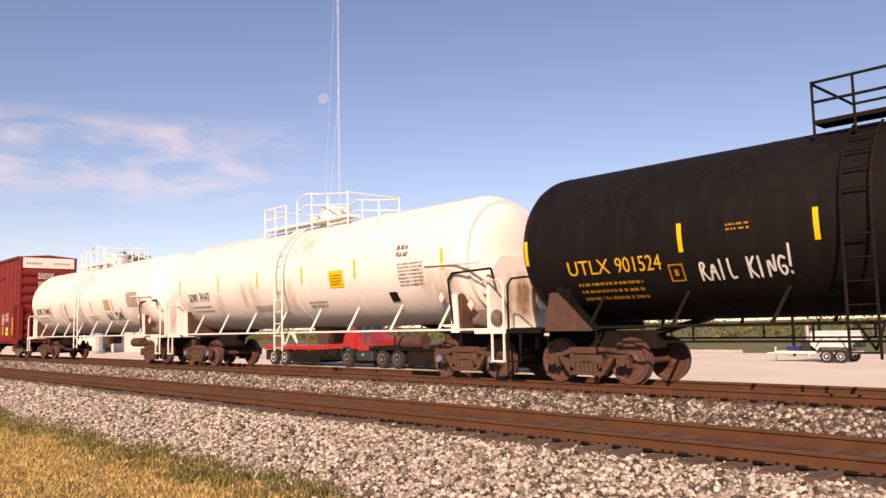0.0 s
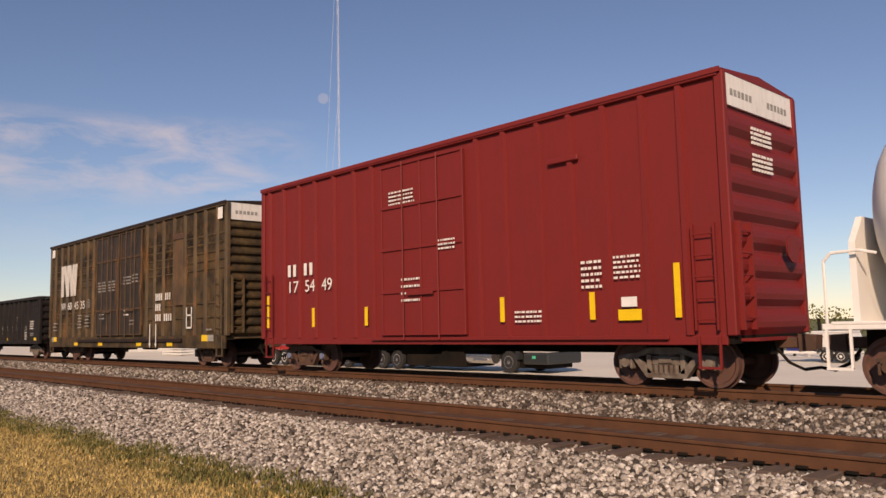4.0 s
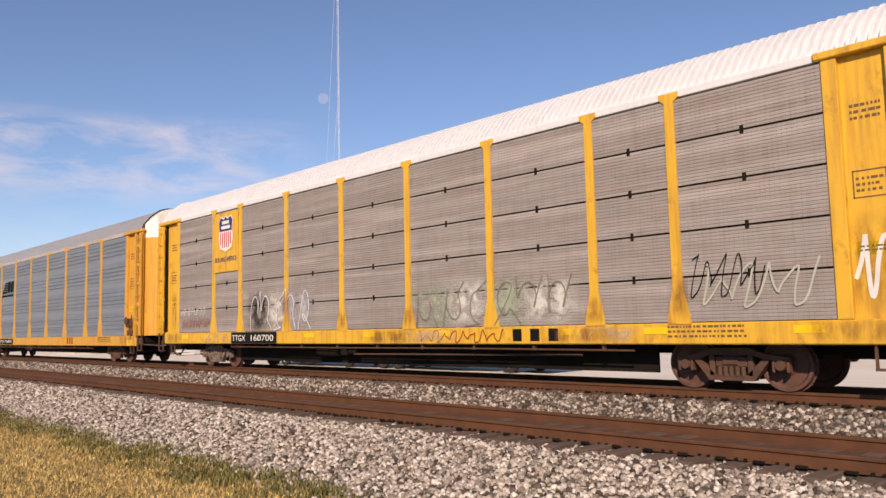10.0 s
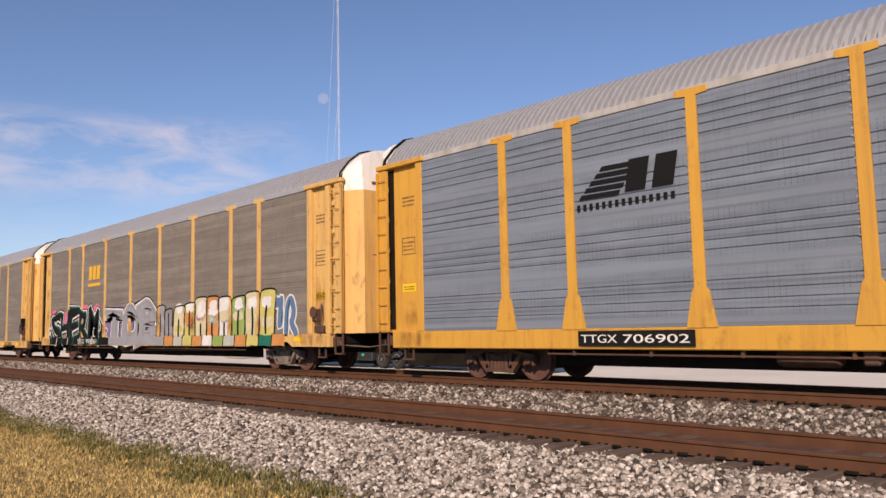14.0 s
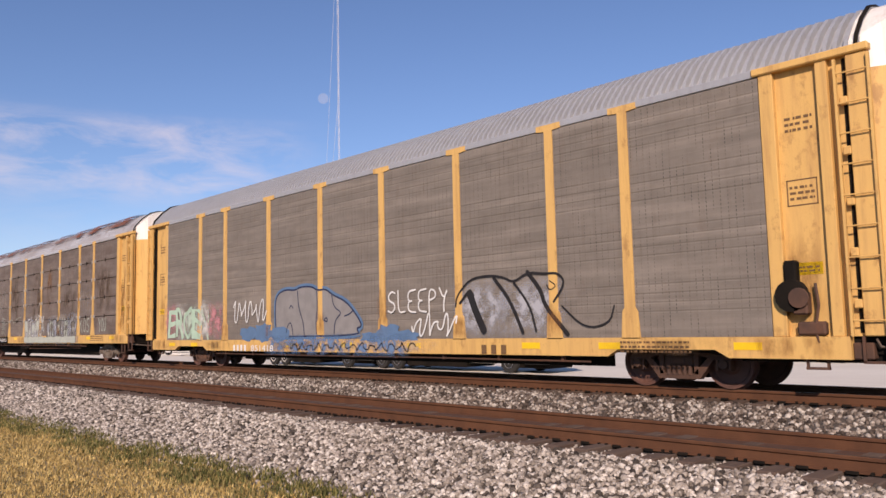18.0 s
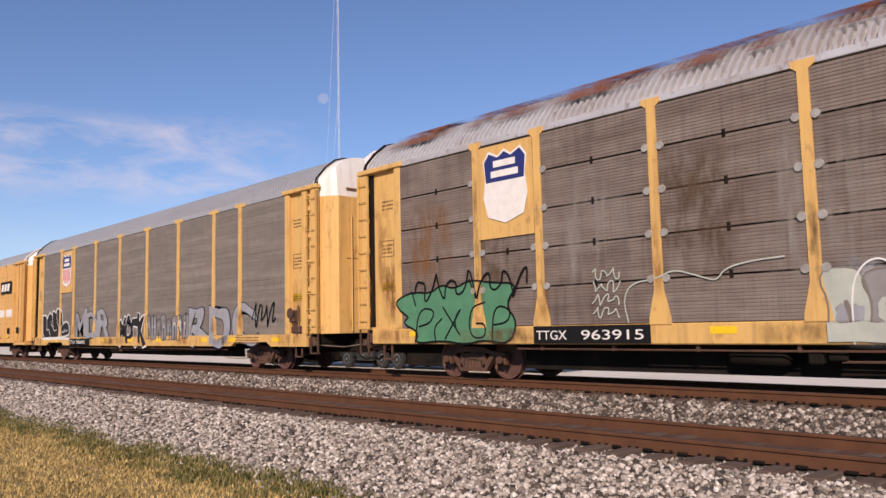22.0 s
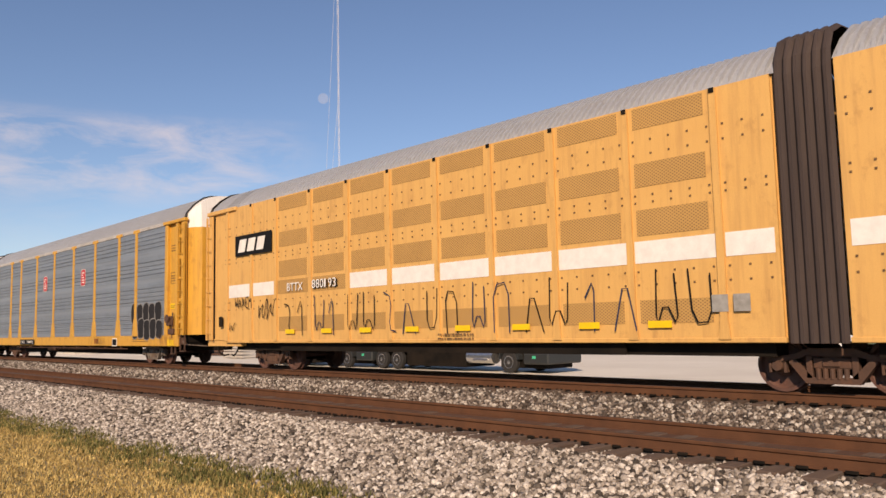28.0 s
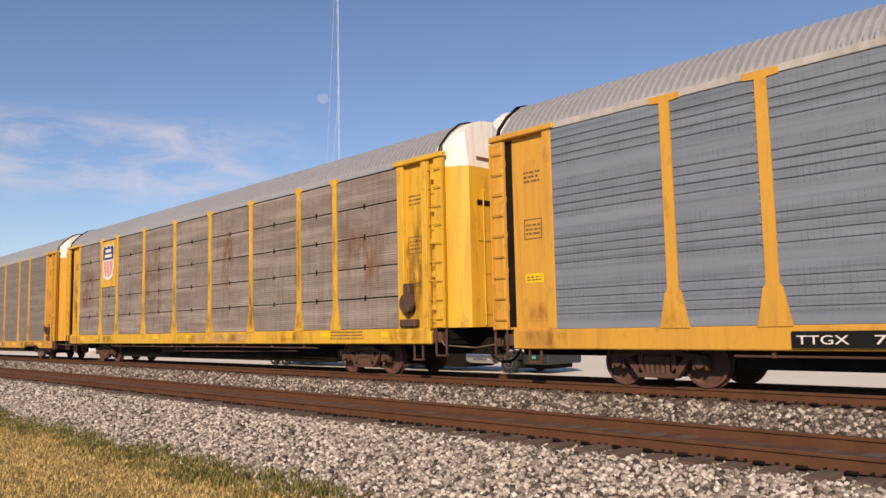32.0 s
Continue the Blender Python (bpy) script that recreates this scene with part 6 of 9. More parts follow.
def blocks(car, x0, x1, z0, z1, count, fills, outline, seed, line=0.05, top=None, y=SKIN, label="block graffiti"):
    """Close-set painted slabs with dark edges and counters, which spell nothing."""
    r = random.Random(seed)
    w = (x1 - x0) / count
    for i in range(count):
        a, b = x0 + (i - 0.06) * w, x0 + (i + 1.04) * w
        hi = (z1 if top is None else z1 + (top - z1) * i / max(1, count - 1)) - r.uniform(0, 0.22)
        lo, sk = z0 + r.uniform(0, 0.08), r.uniform(-0.12, 0.12)
        out = [(a, lo), (b - r.uniform(0, 0.1), lo), (b, lo + 0.4), (b - r.uniform(0, 0.12), (lo + hi) / 2), (b + sk, hi - 0.12), (b + sk - 0.15, hi), (a + sk + 0.1, hi - r.uniform(0, 0.08)), (a + sk, hi - 0.2), (a + r.uniform(0, 0.12), (lo + hi) / 2)]
        d = 0.0016 * (i % 2)
        part("graffiti", Geo().plate(out, y + 0.0065 - d, y + 0.0075 - d), SPRAY[fills[i % len(fills)]], car, label)
        for k in range(2):
            zz = r.uniform(lo + 0.1, hi - 0.5)
            part("graffiti", Geo().plate(blob(r, a + 0.12, b - 0.12, zz, zz + r.uniform(0.25, 0.5), 0, 0.25, 12), y + 0.0062 - d - 0.0004 * k, y + 0.0064 - d - 0.0004 * k), FADED[r.choice(["white", "green", "silver", "mint", "lime", "pink"] if len(fills) > 5 else ["silver", "white"])] if r.random() < 0.5 else SPRAY[fills[(i + k + 1) % len(fills)]], car)
        part("graffiti", stroke(Geo(), out + [out[0]], line, y + 0.0045 - d, 1), SPRAY[outline], car)
        cx = (a + b) / 2 + r.uniform(-0.05, 0.05)
        for zz in r.choice([(lo, hi - 0.55), (lo + 0.15, lo + 0.95), (lo, lo + 0.5)]),:
            part("graffiti", stroke(Geo(), [(cx, zz[0]), (cx + r.uniform(-0.06, 0.06), (zz[0] + zz[1]) / 2), (cx + sk * 0.5, zz[1])], max(line, w * 0.13), y + 0.0035 - d, 1), SPRAY[outline], car)


def mass(car, box, crop, pts, lines, fill, edge, line, y=SKIN, thin=0.035, label="bubble graffiti"):
    """One painted mass with an edge line and thin inner lines; drawn in the units of crop and laid into box (x0, x1, z0, z1)."""
    def put(q):
        return [(box[0] + (box[1] - box[0]) * (a - crop[0]) / (crop[1] - crop[0]), box[3] + (box[2] - box[3]) * (b - crop[2]) / (crop[3] - crop[2])) for a, b in q]
    out = soften(put(pts), 1)
    part("graffiti", Geo().plate(out, y + 0.0065, y + 0.0072), SPRAY[fill], car, label)
    part("graffiti", stroke(Geo(), out + [out[0]], line, y + 0.0045, 1), SPRAY[edge], car, label)
    for k, q in enumerate(lines):
        part("graffiti", stroke(Geo(), put(q), thin, y + 0.003 - 0.0004 * (k % 3)), SPRAY[edge], car)


def faded(car, x0, x1, z0, z1, colours, seed, y=SKIN, scribbles=0, ink="black", label="faded graffiti on the panels"):
    """Old paint that has worn to patches, with a few thin lines left."""
    r = random.Random(seed)
    n = len(colours)
    for i, col in enumerate(colours):
        a = x0 + (x1 - x0) * i / n - 0.2
        part("graffiti", Geo().sheet(a, a + (x1 - x0) / n + 0.5, y + 0.008 - 0.0008 * i, y + 0.0082 - 0.0008 * i, z0 - 0.1, z1 + r.uniform(0, 0.2)), FADED[col], car, label)
    for i in range(scribbles):
        a = x0 + (x1 - x0) * (i + r.uniform(0, 0.3)) / scribbles
        q = sign(r)
        w = (x1 - x0) / scribbles
        part("graffiti", stroke(Geo(), [(a + w * px, z0 + (z1 - z0) * pz) for px, pz in q], 0.03, y - 0.0005 * (i % 3)), SPRAY[ink], car, "thin line of old graffiti")


def sprayed_sill(car, x0, x1, z0, z1, colour, y, seed=1, label="sprayed paint over the sill"):
    """Paint that runs down over a sill, with an uneven edge."""
    r = random.Random(seed)
    n = max(4, int((x1 - x0) / 0.25))
    low = [(x0 + (x1 - x0) * k / n, z0 + r.uniform(0, 0.03)) for k in range(n + 1)]
    high = [(x0 + (x1 - x0) * k / n, z1 - r.uniform(0, 0.06)) for k in range(n + 1)]
    g = Geo().add([(x, y, z) for p in zip(low, high) for x, z in p], [(2 * k, 2 * k + 2, 2 * k + 3, 2 * k + 1) for k in range(n)])
    return part("graffiti", g, SPRAY[colour], car, label)


def scrawl(car, x0, x1, z0, z1, colour, seed=0, w=0.035, y=SKIN, signs=5, label="thin sprayed scrawl"):
    """A quick running loop that spells nothing."""
    r = random.Random(seed)
    f, ph, lean = signs * 3.1, r.uniform(0, 6), r.uniform(0.1, 0.35)
    pts = []
    for u in np.linspace(0, 1, signs * 7 + 3):
        amp = 0.5 + 0.28 * math.sin(5.3 * u * signs / 2 + ph) + r.uniform(-0.12, 0.12)
        zz = 0.5 + amp * math.sin(f * 2 * u + ph)
        pts.append((x0 + (x1 - x0) * u + lean * (zz - 0.5) * (z1 - z0) + 0.12 * (x1 - x0) / signs * math.sin(f * 3.1 * u), z0 + (z1 - z0) * min(1.05, max(-0.05, zz))))
    return part("graffiti", stroke(Geo(), pts, w, y), SPRAY[colour], car, label)


def tag_words(car, text, x0, x1, z0, z1, colour, w, y, label):
    step = (x1 - x0) / len(text)
    for i, c in enumerate(text):
        part("graffiti", stroke(Geo(), [(x0 + step * (i + 0.85 * px), z0 + (z1 - z0) * pz) for px, pz in SIGNS[c]], w, y), SPRAY[colour], car, label)


HAND = {"R": [[(0, 0), (0, 1), (.6, .8), (.1, .5), (.7, 0)]], "A": [[(0, 0), (.4, 1), (.7, 0)], [(.1, .4), (.6, .4)]], "I": [[(.2, 0), (.2, 1)]],
        "L": [[(.1, 1), (.1, 0), (.6, .05)]], "K": [[(.1, 0), (.1, 1)], [(.7, 1), (.1, .5), (.75, 0)]], "N": [[(0, 0), (.1, 1), (.6, 0), (.7, 1)]],
        "G": [[(.7, .85), (.3, 1), (0, .5), (.3, 0), (.7, .15), (.7, .45), (.4, .45)]], "!": [[(.3, 1.5), (.15, .45)], [(.12, .15), (.16, .1)]], " ": []}


def hand_words(car, text, x, z, h, w, colour, thick, y):
    out, step = [], w / len(text)
    for i, c in enumerate(text):
        for line in HAND[c]:
            g = stroke(Geo(), [(x + i * step + px * step * 1.05, z + pz * h) for px, pz in line], thick, y)
            out.append(part("graffiti", g, SPRAY[colour], car, "white hand-drawn paint lettering" if colour == "white" else "black hand-drawn lettering"))
    return out


def plate_on(car, name, x0, x1, z0, z1, m, y=SKIN, label="", c=0.0):
    return part(name, Geo().box(x0, x1, y - 0.004, y + 0.004, z0, z1), m, car, label)


def shield(car, cx, z0, z1, striped, y=SKIN - 0.03):
    """A shield badge: dark blue head with white bars, lower field white or striped."""
    h = z1 - z0
    w = h * 0.40
    out = [(-1, 0.86), (-0.72, 1.0), (-0.3, 0.92), (0, 1.0), (0.3, 0.92), (0.72, 1.0), (1, 0.86), (0.9, 0.62), (1.0, 0.35), (0.8, 0.08), (0, -0.02), (-0.8, 0.08), (-1.0, 0.35), (-0.9, 0.62)]
    part("emblem", Geo().plate([(cx + w * a, z0 + h * b) for a, b in out], y, y + 0.006), LETTER_WHITE, car, "white shield emblem with dark blue head")
    head = [(-0.93, 0.85), (-0.7, 0.96), (-0.3, 0.89), (0, 0.96), (0.3, 0.89), (0.7, 0.96), (0.93, 0.85), (0.86, 0.56), (-0.86, 0.56)]
    part("emblem_head", Geo().plate([(cx + w * a, z0 + h * b) for a, b in head], y - 0.005, y), BLUE, car)
    for zz, ww in ((0.76, 0.5), (0.62, 0.62)):
        part("emblem_bar", Geo().box(cx - w * ww, cx + w * ww, y - 0.009, y - 0.005, z0 + h * zz, z0 + h * (zz + 0.09)), LETTER_WHITE, car)
    if striped:
        for k in range(6):
            a = cx + w * (-0.78 + 0.28 * k)
            part("emblem_stripe", Geo().box(a, a + w * 0.13, y - 0.005, y, z0 + h * (0.10 if 0 < k < 5 else 0.18), z0 + h * 0.53), RED, car)


def reflectors(car, xs, z, y, w=0.5, h=0.13):
    for x in xs:
        part("reflector", Geo().box(x, x + w, y - 0.006, y, z, z + h), REFLECTOR, car, "yellow reflective strip")


def number_plate(car, x0, x1, z0, z1, digits, y, mark_w, m=LETTER_BLACK, ink=LETTER_WHITE, space=0.37, wide=None):
    """A dark panel on the sill: a mark left as blocks, and the running number."""
    y = min(y, SKIN - 0.010)
    part("number_panel", Geo().box(x0, x1, y - 0.008, y, z0, z1), m, car, "black panel with white running number")
    hh = (z1 - z0) * 0.55
    letters("TTGX", hh, ink, car, x0 + 0.08, z0 + (z1 - z0) * 0.22, y - 0.010, width=mark_w, name="reporting_mark")
    letters(digits, hh, ink, car, x0 + 0.08 + mark_w + space, z0 + (z1 - z0) * 0.22, y - 0.010, width=wide or x1 - x0 - mark_w - 0.6, name="running_number")


def end_marks(car, sill_z, ink=STENCIL, seed=0):
    """Stencils and notices on the yellow ends of a rack."""
    y = -HALF_W + 0.108
    for way in (-1, 1):
        x = 12.27 if way > 0 else -12.33
        stencil(car, ink, x - 0.22, 4.35, y, 0.45, 0.30, 3, seed)
        g = Geo()
        for a in (0, 1):
            g.box(x - 0.25, x + 0.25, y - 0.004, y, 3.10 + a * 0.42, 3.12 + a * 0.42)
            g.box(x - 0.25 + a * 0.48, x - 0.23 + a * 0.48, y - 0.004, y, 3.10, 3.54)
        part("stencil_frame", g, ink, car)
        stencil(car, ink, x - 0.2, 3.2, y, 0.4, 0.28, 3, seed + 1)
        plate_on(car, "notice", x - 0.25, x + 0.25, sill_z + 1.0, sill_z + 1.2, REFLECTOR, y)
        stencil(car, ink, x - 0.2, sill_z + 1.05, y - 0.006, 0.4, 0.12, 2, seed + 2)
    # door on the end that faces the sun
    xe = HALF - 0.32 + 0.60
    for yy in (-0.75, 0.25):
        g = Geo()
        for k in range(9):
            g.box(xe - 0.02, xe + 0.012, yy + 0.055 * k, yy + 0.055 * k + 0.03, 5.34, 5.42)
        tagged(part("data_stencil", g, ink, car), "small stencilled data lines", kind="stuff")


def door_slots(car, z=4.2):
    for yy in (-0.80, 0.08):
        part("door_slot", Geo().box(HALF + 0.10, HALF + 0.315, yy, yy + 0.72, z, z + 0.13), STEEL_DARK, car, "dark slot in the end door")


for nm, car in PAIR.items():
    top_z, zr = {"ns_blue": (1.15, 0.96), "kcs": (1.15, 0.96), "up_grey": (1.22, 1.02), "up_dark": (1.22, 1.02), "up_last": (1.22, 1.02), "tq": (0.96, 0.74), "tail": (0.96, 0.74)}.get(nm, (1.12, 0.90))
    end_marks(car, top_z, seed=len(nm))
    sy = -HALF_W - (0.022 if top_z < 1.14 else 0.002)
    if nm in ("up_grey", "up_last"):
        door_slots(car)
    if nm not in ("ns_blue", "kcs"):
        reflectors(car, (-11.4, -9.6, -3.3, -0.4, 2.4, 6.2, 8.2, 11.0), zr, sy)
    else:
        plate_on(car, "notice", 12.0, 12.55, 0.76, 0.98, REFLECTOR, sy, "yellow notice plate")
    stencil(car, STENCIL, 8.7, zr - 0.06, sy, 1.5, 0.26, 3, 7)

# light grey rack with the shield
c = PAIR["up_grey"]
plate_on(c, "badge_panel", -8.86, -7.2, 3.27, 5.32, YELLOW_BRIGHT, SKIN - 0.004, "plain yellow badge panel")
shield(c, -8.02, 3.98, 5.2, True)
letters("BUILDING AMERICA", 0.17, BLUE, c, -8.78, 3.62, SKIN - 0.012, width=1.5, name="slogan")
number_plate(c, -7.62, -4.81, 0.85, 1.21, "160700", -HALF_W - 0.006, 0.85)
faded(c, -6.5, -3.0, 1.25, 2.5, ["black", "white", "silver"], 11, scribbles=5, ink="white", label="black and white graffiti on grey panels")
faded(c, 1.7, 6.5, 1.25, 2.3, ["green", "white", "green", "white"], 12, scribbles=6, ink="dust", label="faded pale green graffiti")
scrawl(c, 9.4, 11.4, 1.5, 2.2, "pale", 13)
scrawl(c, 9.2, 10.6, 1.7, 2.4, "black", 14, 0.02)
scrawl(c, 12.0, 12.6, 1.6, 2.5, "white", 15, 0.07, -HALF_W + 0.10, 2)
bars("TTX", 0.26, SPRAY["black"], c, 4.9, 0.9, -HALF_W - 0.006, 1.5)
scrawl(c, 1.8, 4.6, 0.88, 1.14, "rust", 16, 0.03, -HALF_W - 0.008, 9)
for k in range(4):
    scrawl(c, -11.35 + 0.56 * k, -10.85 + 0.56 * k, 1.38, 1.72, "rust", 170 + k, 0.016, SKIN, 4, "faint red scrawl")
for k in range(4):
    scrawl(c, -11.45 + 0.5 * k, -11.0 + 0.5 * k, 1.84, 2.12, "white", 180 + k, 0.016, SKIN, 4, "faint white scrawl")
# far corner post and the seam between the two end doors
part("corner_post", Geo().box(HALF + 0.26, HALF + 0.42, 1.34, 1.48, 1.0, 4.95, 0.015), YELLOW_BRIGHT, c, "yellow post at the far corner of the end")
part("corner_bracket", Geo().box(HALF - 0.40, HALF + 0.40, 1.38, 1.46, 4.75, 4.93, 0.015).box(HALF - 0.40, HALF + 0.40, 1.38, 1.46, 1.0, 1.18, 0.015), YELLOW_BRIGHT, c)
part("door_joint", Geo().box(HALF + 0.27, HALF + 0.318, -0.008, 0.008, 1.3, 5.15), STEEL_DARK, c, "dark joint between the end doors")
part("door_joint", Geo().cyl((HALF + 0.285, 0, 5.15), (HALF + 0.185, 0, 6.38), 0.013, 6), STEEL_DARK, c)
# doodle on the bowed end door
g = Geo()
xe = HALF - 0.32 + 0.63
pts = [(-0.5 + 0.4 * math.cos(t) * (1 - t / 12), 1.75 + 0.45 * math.sin(t * 1.3) * (1 - t / 14)) for t in np.linspace(0, 9, 26)]
for (a, z), (b, z2) in zip(pts, pts[1:]):
    g.cyl((xe, a, z), (xe, b, z2), 0.018, 4)
part("graffiti", g, SPRAY["black"], c, "black scribble on the yellow end door")

# blue-grey rack
c = PAIR["ns_blue"]
y = SKIN + 0.02
for k in range(5):
    z = 3.75 + 0.13 * k
    part("emblem_bar", Geo().plate([(-6.85 + 0.13 * k, z), (-5.9 + 0.10 * k, z), (-5.85 + 0.10 * k, z + 0.09), (-6.78 + 0.13 * k, z + 0.09)], y - 0.01, y), LETTER_BLACK, c)
bars("II", 0.62, LETTER_BLACK, c, -5.75, 3.78, y - 0.008, 1.2, "emblem", 0.2, 0.75)
bars("IIIIIIIIIIIIIII", 0.13, LETTER_BLACK, c, -6.9, 3.52, y - 0.008, 2.3)
number_plate(c, -6.98, -4.40, 0.80, 1.10, "706902", -HALF_W - 0.004, 0.85, space=0.14, wide=1.40)
bars("TTX", 0.3, SPRAY["rust"], c, 4.65, 0.82, -HALF_W - 0.004, 0.95, "emblem")

# rack covered in murals
c = PAIR["csx"]
plate_on(c, "badge_panel", -7.0, -4.35, 3.2, 4.6, GREY_BROWN, SKIN + 0.02)
bars("III", 0.62, LETTER_YELLOW, c, -6.25, 3.72, SKIN, 1.45, "emblem", 0.1, 0.8)
plate_on(c, "emblem_underline", -6.3, -4.8, 3.42, 3.56, LETTER_YELLOW, SKIN)
sprayed_sill(c, -11.6, -3.7, 0.76, 1.14, "black", SKIN - 0.009, 1, "black sprayed base of the mural")
sprayed_sill(c, -3.7, 1.9, 0.76, 1.14, "silver", SKIN - 0.009, 2)
for k, col in enumerate(("orange", "pale", "yellow", "orange", "white", "lime", "pale", "orange", "yellow", "teal", "orange")):
    sprayed_sill(c, 1.95 + 0.78 * k, 2.70 + 0.78 * k, 0.76, 1.14, col, SKIN - 0.009 - 0.0002 * (k % 2), 3 + k)
    part("graffiti", stroke(Geo(), [(1.93 + 0.78 * k, 0.77), (2.0 + 0.78 * k, 1.14)], 0.05, SKIN - 0.011), SPRAY["black"], c)
mass(c, (-5.6, -3.75, 0.98, 2.35), (640, 770, 420, 560), [(640, 440), (680, 425), (705, 470), (735, 500), (768, 512), (750, 530), (765, 556), (690, 558), (642, 540)], [[(690, 470), (712, 505), (690, 525), (684, 490)]], "black", "white", 0.07, y=SKIN + 0.003, thin=0.06, label="black and teal graffiti tail")
mass(c, (-11.95, -10.4, 0.98, 2.0), (280, 380, 450, 560), [(285, 500), (320, 492), (345, 462), (372, 470), (378, 552), (300, 556), (286, 535), (310, 525)], [], "black", "white", 0.06, y=SKIN + 0.003, label="black and teal graffiti tail")
mural(c, -11.3, -4.85, 0.95, 2.45, 5, "black", "white", "teal", 21, "pink", label="black and teal graffiti with pink haze", text="SHERM", line=0.05, top=2.6, fatness=0.06)
rv = random.Random(26)
for k in range(9):
    a = -4.0 + 0.62 * k
    part("graffiti", Geo().plate(blob(rv, a - 0.4, a + 0.4, 0.98, 2.35 + rv.uniform(-0.3, 0.25), 0, 0.2), SKIN + 0.0155 - 0.0003 * k, SKIN + 0.018), SPRAY["violet"], c, "violet sprayed background")
mural(c, -3.9, 1.2, 0.85, 2.35, 3, "silver", "white", "haze", 22, label="silver outlined graffiti on violet", text="TOB", line=0.055, top=2.5, fatness=0.11)
blocks(c, 1.25, 2.7, 0.98, 2.35, 2, ["silver", "haze"], "black", 28, 0.05, label="silver outlined graffiti")
blocks(c, 2.75, 9.9, 0.98, 2.45, 8, ["cream", "yellow", "cream", "orange", "white", "lime", "cream", "yellow"], "black", 23, 0.055, 2.65, label="yellow lime and orange block graffiti")
for k in range(8):
    a = 2.85 + 0.89 * k
    part("graffiti", Geo().plate(blob(rv, a + 0.1, a + 0.68, 1.95, 2.35, 0, 0.2, 12), SKIN + 0.0030, SKIN + 0.0034), SPRAY["white"], c, "white painted top of a letter")
mural(c, 9.8, 11.2, 0.98, 2.4, 2, "blue", "white", "black", 25, None, label="blue and white graffiti arrow", line=0.06)
for k in range(9):
    part("graffiti", stroke(Geo(), [(-11.4 + 0.8 * k, 0.79), (-11.25 + 0.8 * k, 1.1)], 0.06, SKIN - 0.011), SPRAY["white" if k % 2 else "teal"], c)
letters("993261", 0.22, LETTER_WHITE, c, -6.4, 0.83, SKIN - 0.02, width=1.3, name="running_number")
letters("TTGX", 0.22, LETTER_WHITE, c, -7.5, 0.83, SKIN - 0.02, width=0.85, name="reporting_mark")
plate_on(c, "notice", -12.35, -11.8, 3.65, 4.3, REFLECTOR, -HALF_W + 0.108, "yellow square notice")

# rack with the blue band
c = PAIR["tq"]
faded(c, -11.7, -7.4, 1.0, 2.3, ["pink", "white", "mint", "white", "pink"], 30)
mural(c, -11.5, -8.2, 1.05, 2.2, 5, "mint", "dust", None, 31, label="pale mint and white graffiti on pink", line=0.022, text="ERCEN", fatness=0.02)
scrawl(c, -6.5, -4.4, 1.55, 2.2, "white", 32, 0.05, signs=6)
outline_ = [(a - 0.24, b) for a, b in [(-3.55, 1.05), (-3.62, 2.0), (-3.5, 2.35), (-3.0, 2.48), (-2.5, 2.42), (-2.2, 2.52), (-1.6, 2.5), (-1.3, 2.36), (-0.9, 2.40), (-0.55, 2.2), (0.1, 2.0), (0.62, 1.55), (0.8, 1.3), (0.5, 1.25), (0.78, 1.06), (-3.55, 1.05)]]
part("graffiti", stroke(Geo(), outline_, 0.19, SKIN + 0.012), SPRAY["blue"], c, "light blue halo of a bubble graffiti")
part("graffiti", Geo().plate(soften(outline_[:-1], 1), SKIN + 0.0065, SKIN + 0.0075), SPRAY["haze"], c, "grey bubble graffiti with blue halo")
part("graffiti", stroke(Geo(), outline_, 0.05, SKIN + 0.006), SPRAY["navy"], c, "dark blue outline")
for pts in ([(-2.35, 2.4), (-2.3, 1.9), (-2.05, 1.5), (-2.0, 1.1)], [(-3.0, 1.1), (-2.9, 1.4), (-2.7, 1.5), (-2.6, 1.1)], [(-1.35, 2.35), (-1.3, 1.9), (-1.4, 1.5), (-1.35, 1.1)], [(-0.6, 2.2), (-0.5, 1.85), (-0.1, 1.7), (-0.45, 1.5), (-0.5, 1.1)], [(-1.0, 1.5), (-0.85, 1.6), (-0.8, 1.45), (-1.0, 1.5)], [(0.0, 1.6), (0.25, 1.65), (0.4, 1.75)], [(-2.8, 1.9), (-2.7, 2.0), (-2.6, 1.9)]):
    part("graffiti", stroke(Geo(), [(a - 0.24, b) for a, b in pts], 0.035, SKIN + 0.002), SPRAY["navy"], c)
tag_words(c, "SLEEPY", 1.65, 4.0, 1.62, 2.18, "white", 0.045, SKIN, "white sprayed tag")
scrawl(c, 2.6, 4.2, 1.05, 1.55, "white", 35, 0.045, signs=5)
def swoop(pts):
    return [(4.15 + (a - 650) * 0.01245, 1.9 - (b - 460) * 0.0105 - (a - 650) * 0.0007) for a, b in pts]


for pts, w in (([(652, 478), (655, 455), (690, 416), (740, 408), (775, 412), (800, 424), (832, 402), (868, 406), (900, 404), (914, 424), (888, 462)], 0.05), ([(690, 448), (706, 490), (724, 526)], 0.20), ([(752, 414), (790, 460), (818, 526)], 0.09), ([(800, 424), (836, 470), (848, 522)], 0.06),
               ([(832, 402), (862, 440), (868, 470), (915, 524)], 0.10), ([(905, 470), (950, 512), (998, 500), (1008, 466)], 0.035), ([(880, 420), (896, 430), (880, 440), (874, 428)], 0.025), ([(664, 470), (690, 440), (700, 452)], 0.07)):
    part("graffiti", stroke(Geo(), swoop(pts), w, SKIN + 0.002), SPRAY["coal"], c, "black curved outline graffiti")
faded(c, 4.2, 7.2, 1.05, 2.2, ["silver", "silver"], 38)
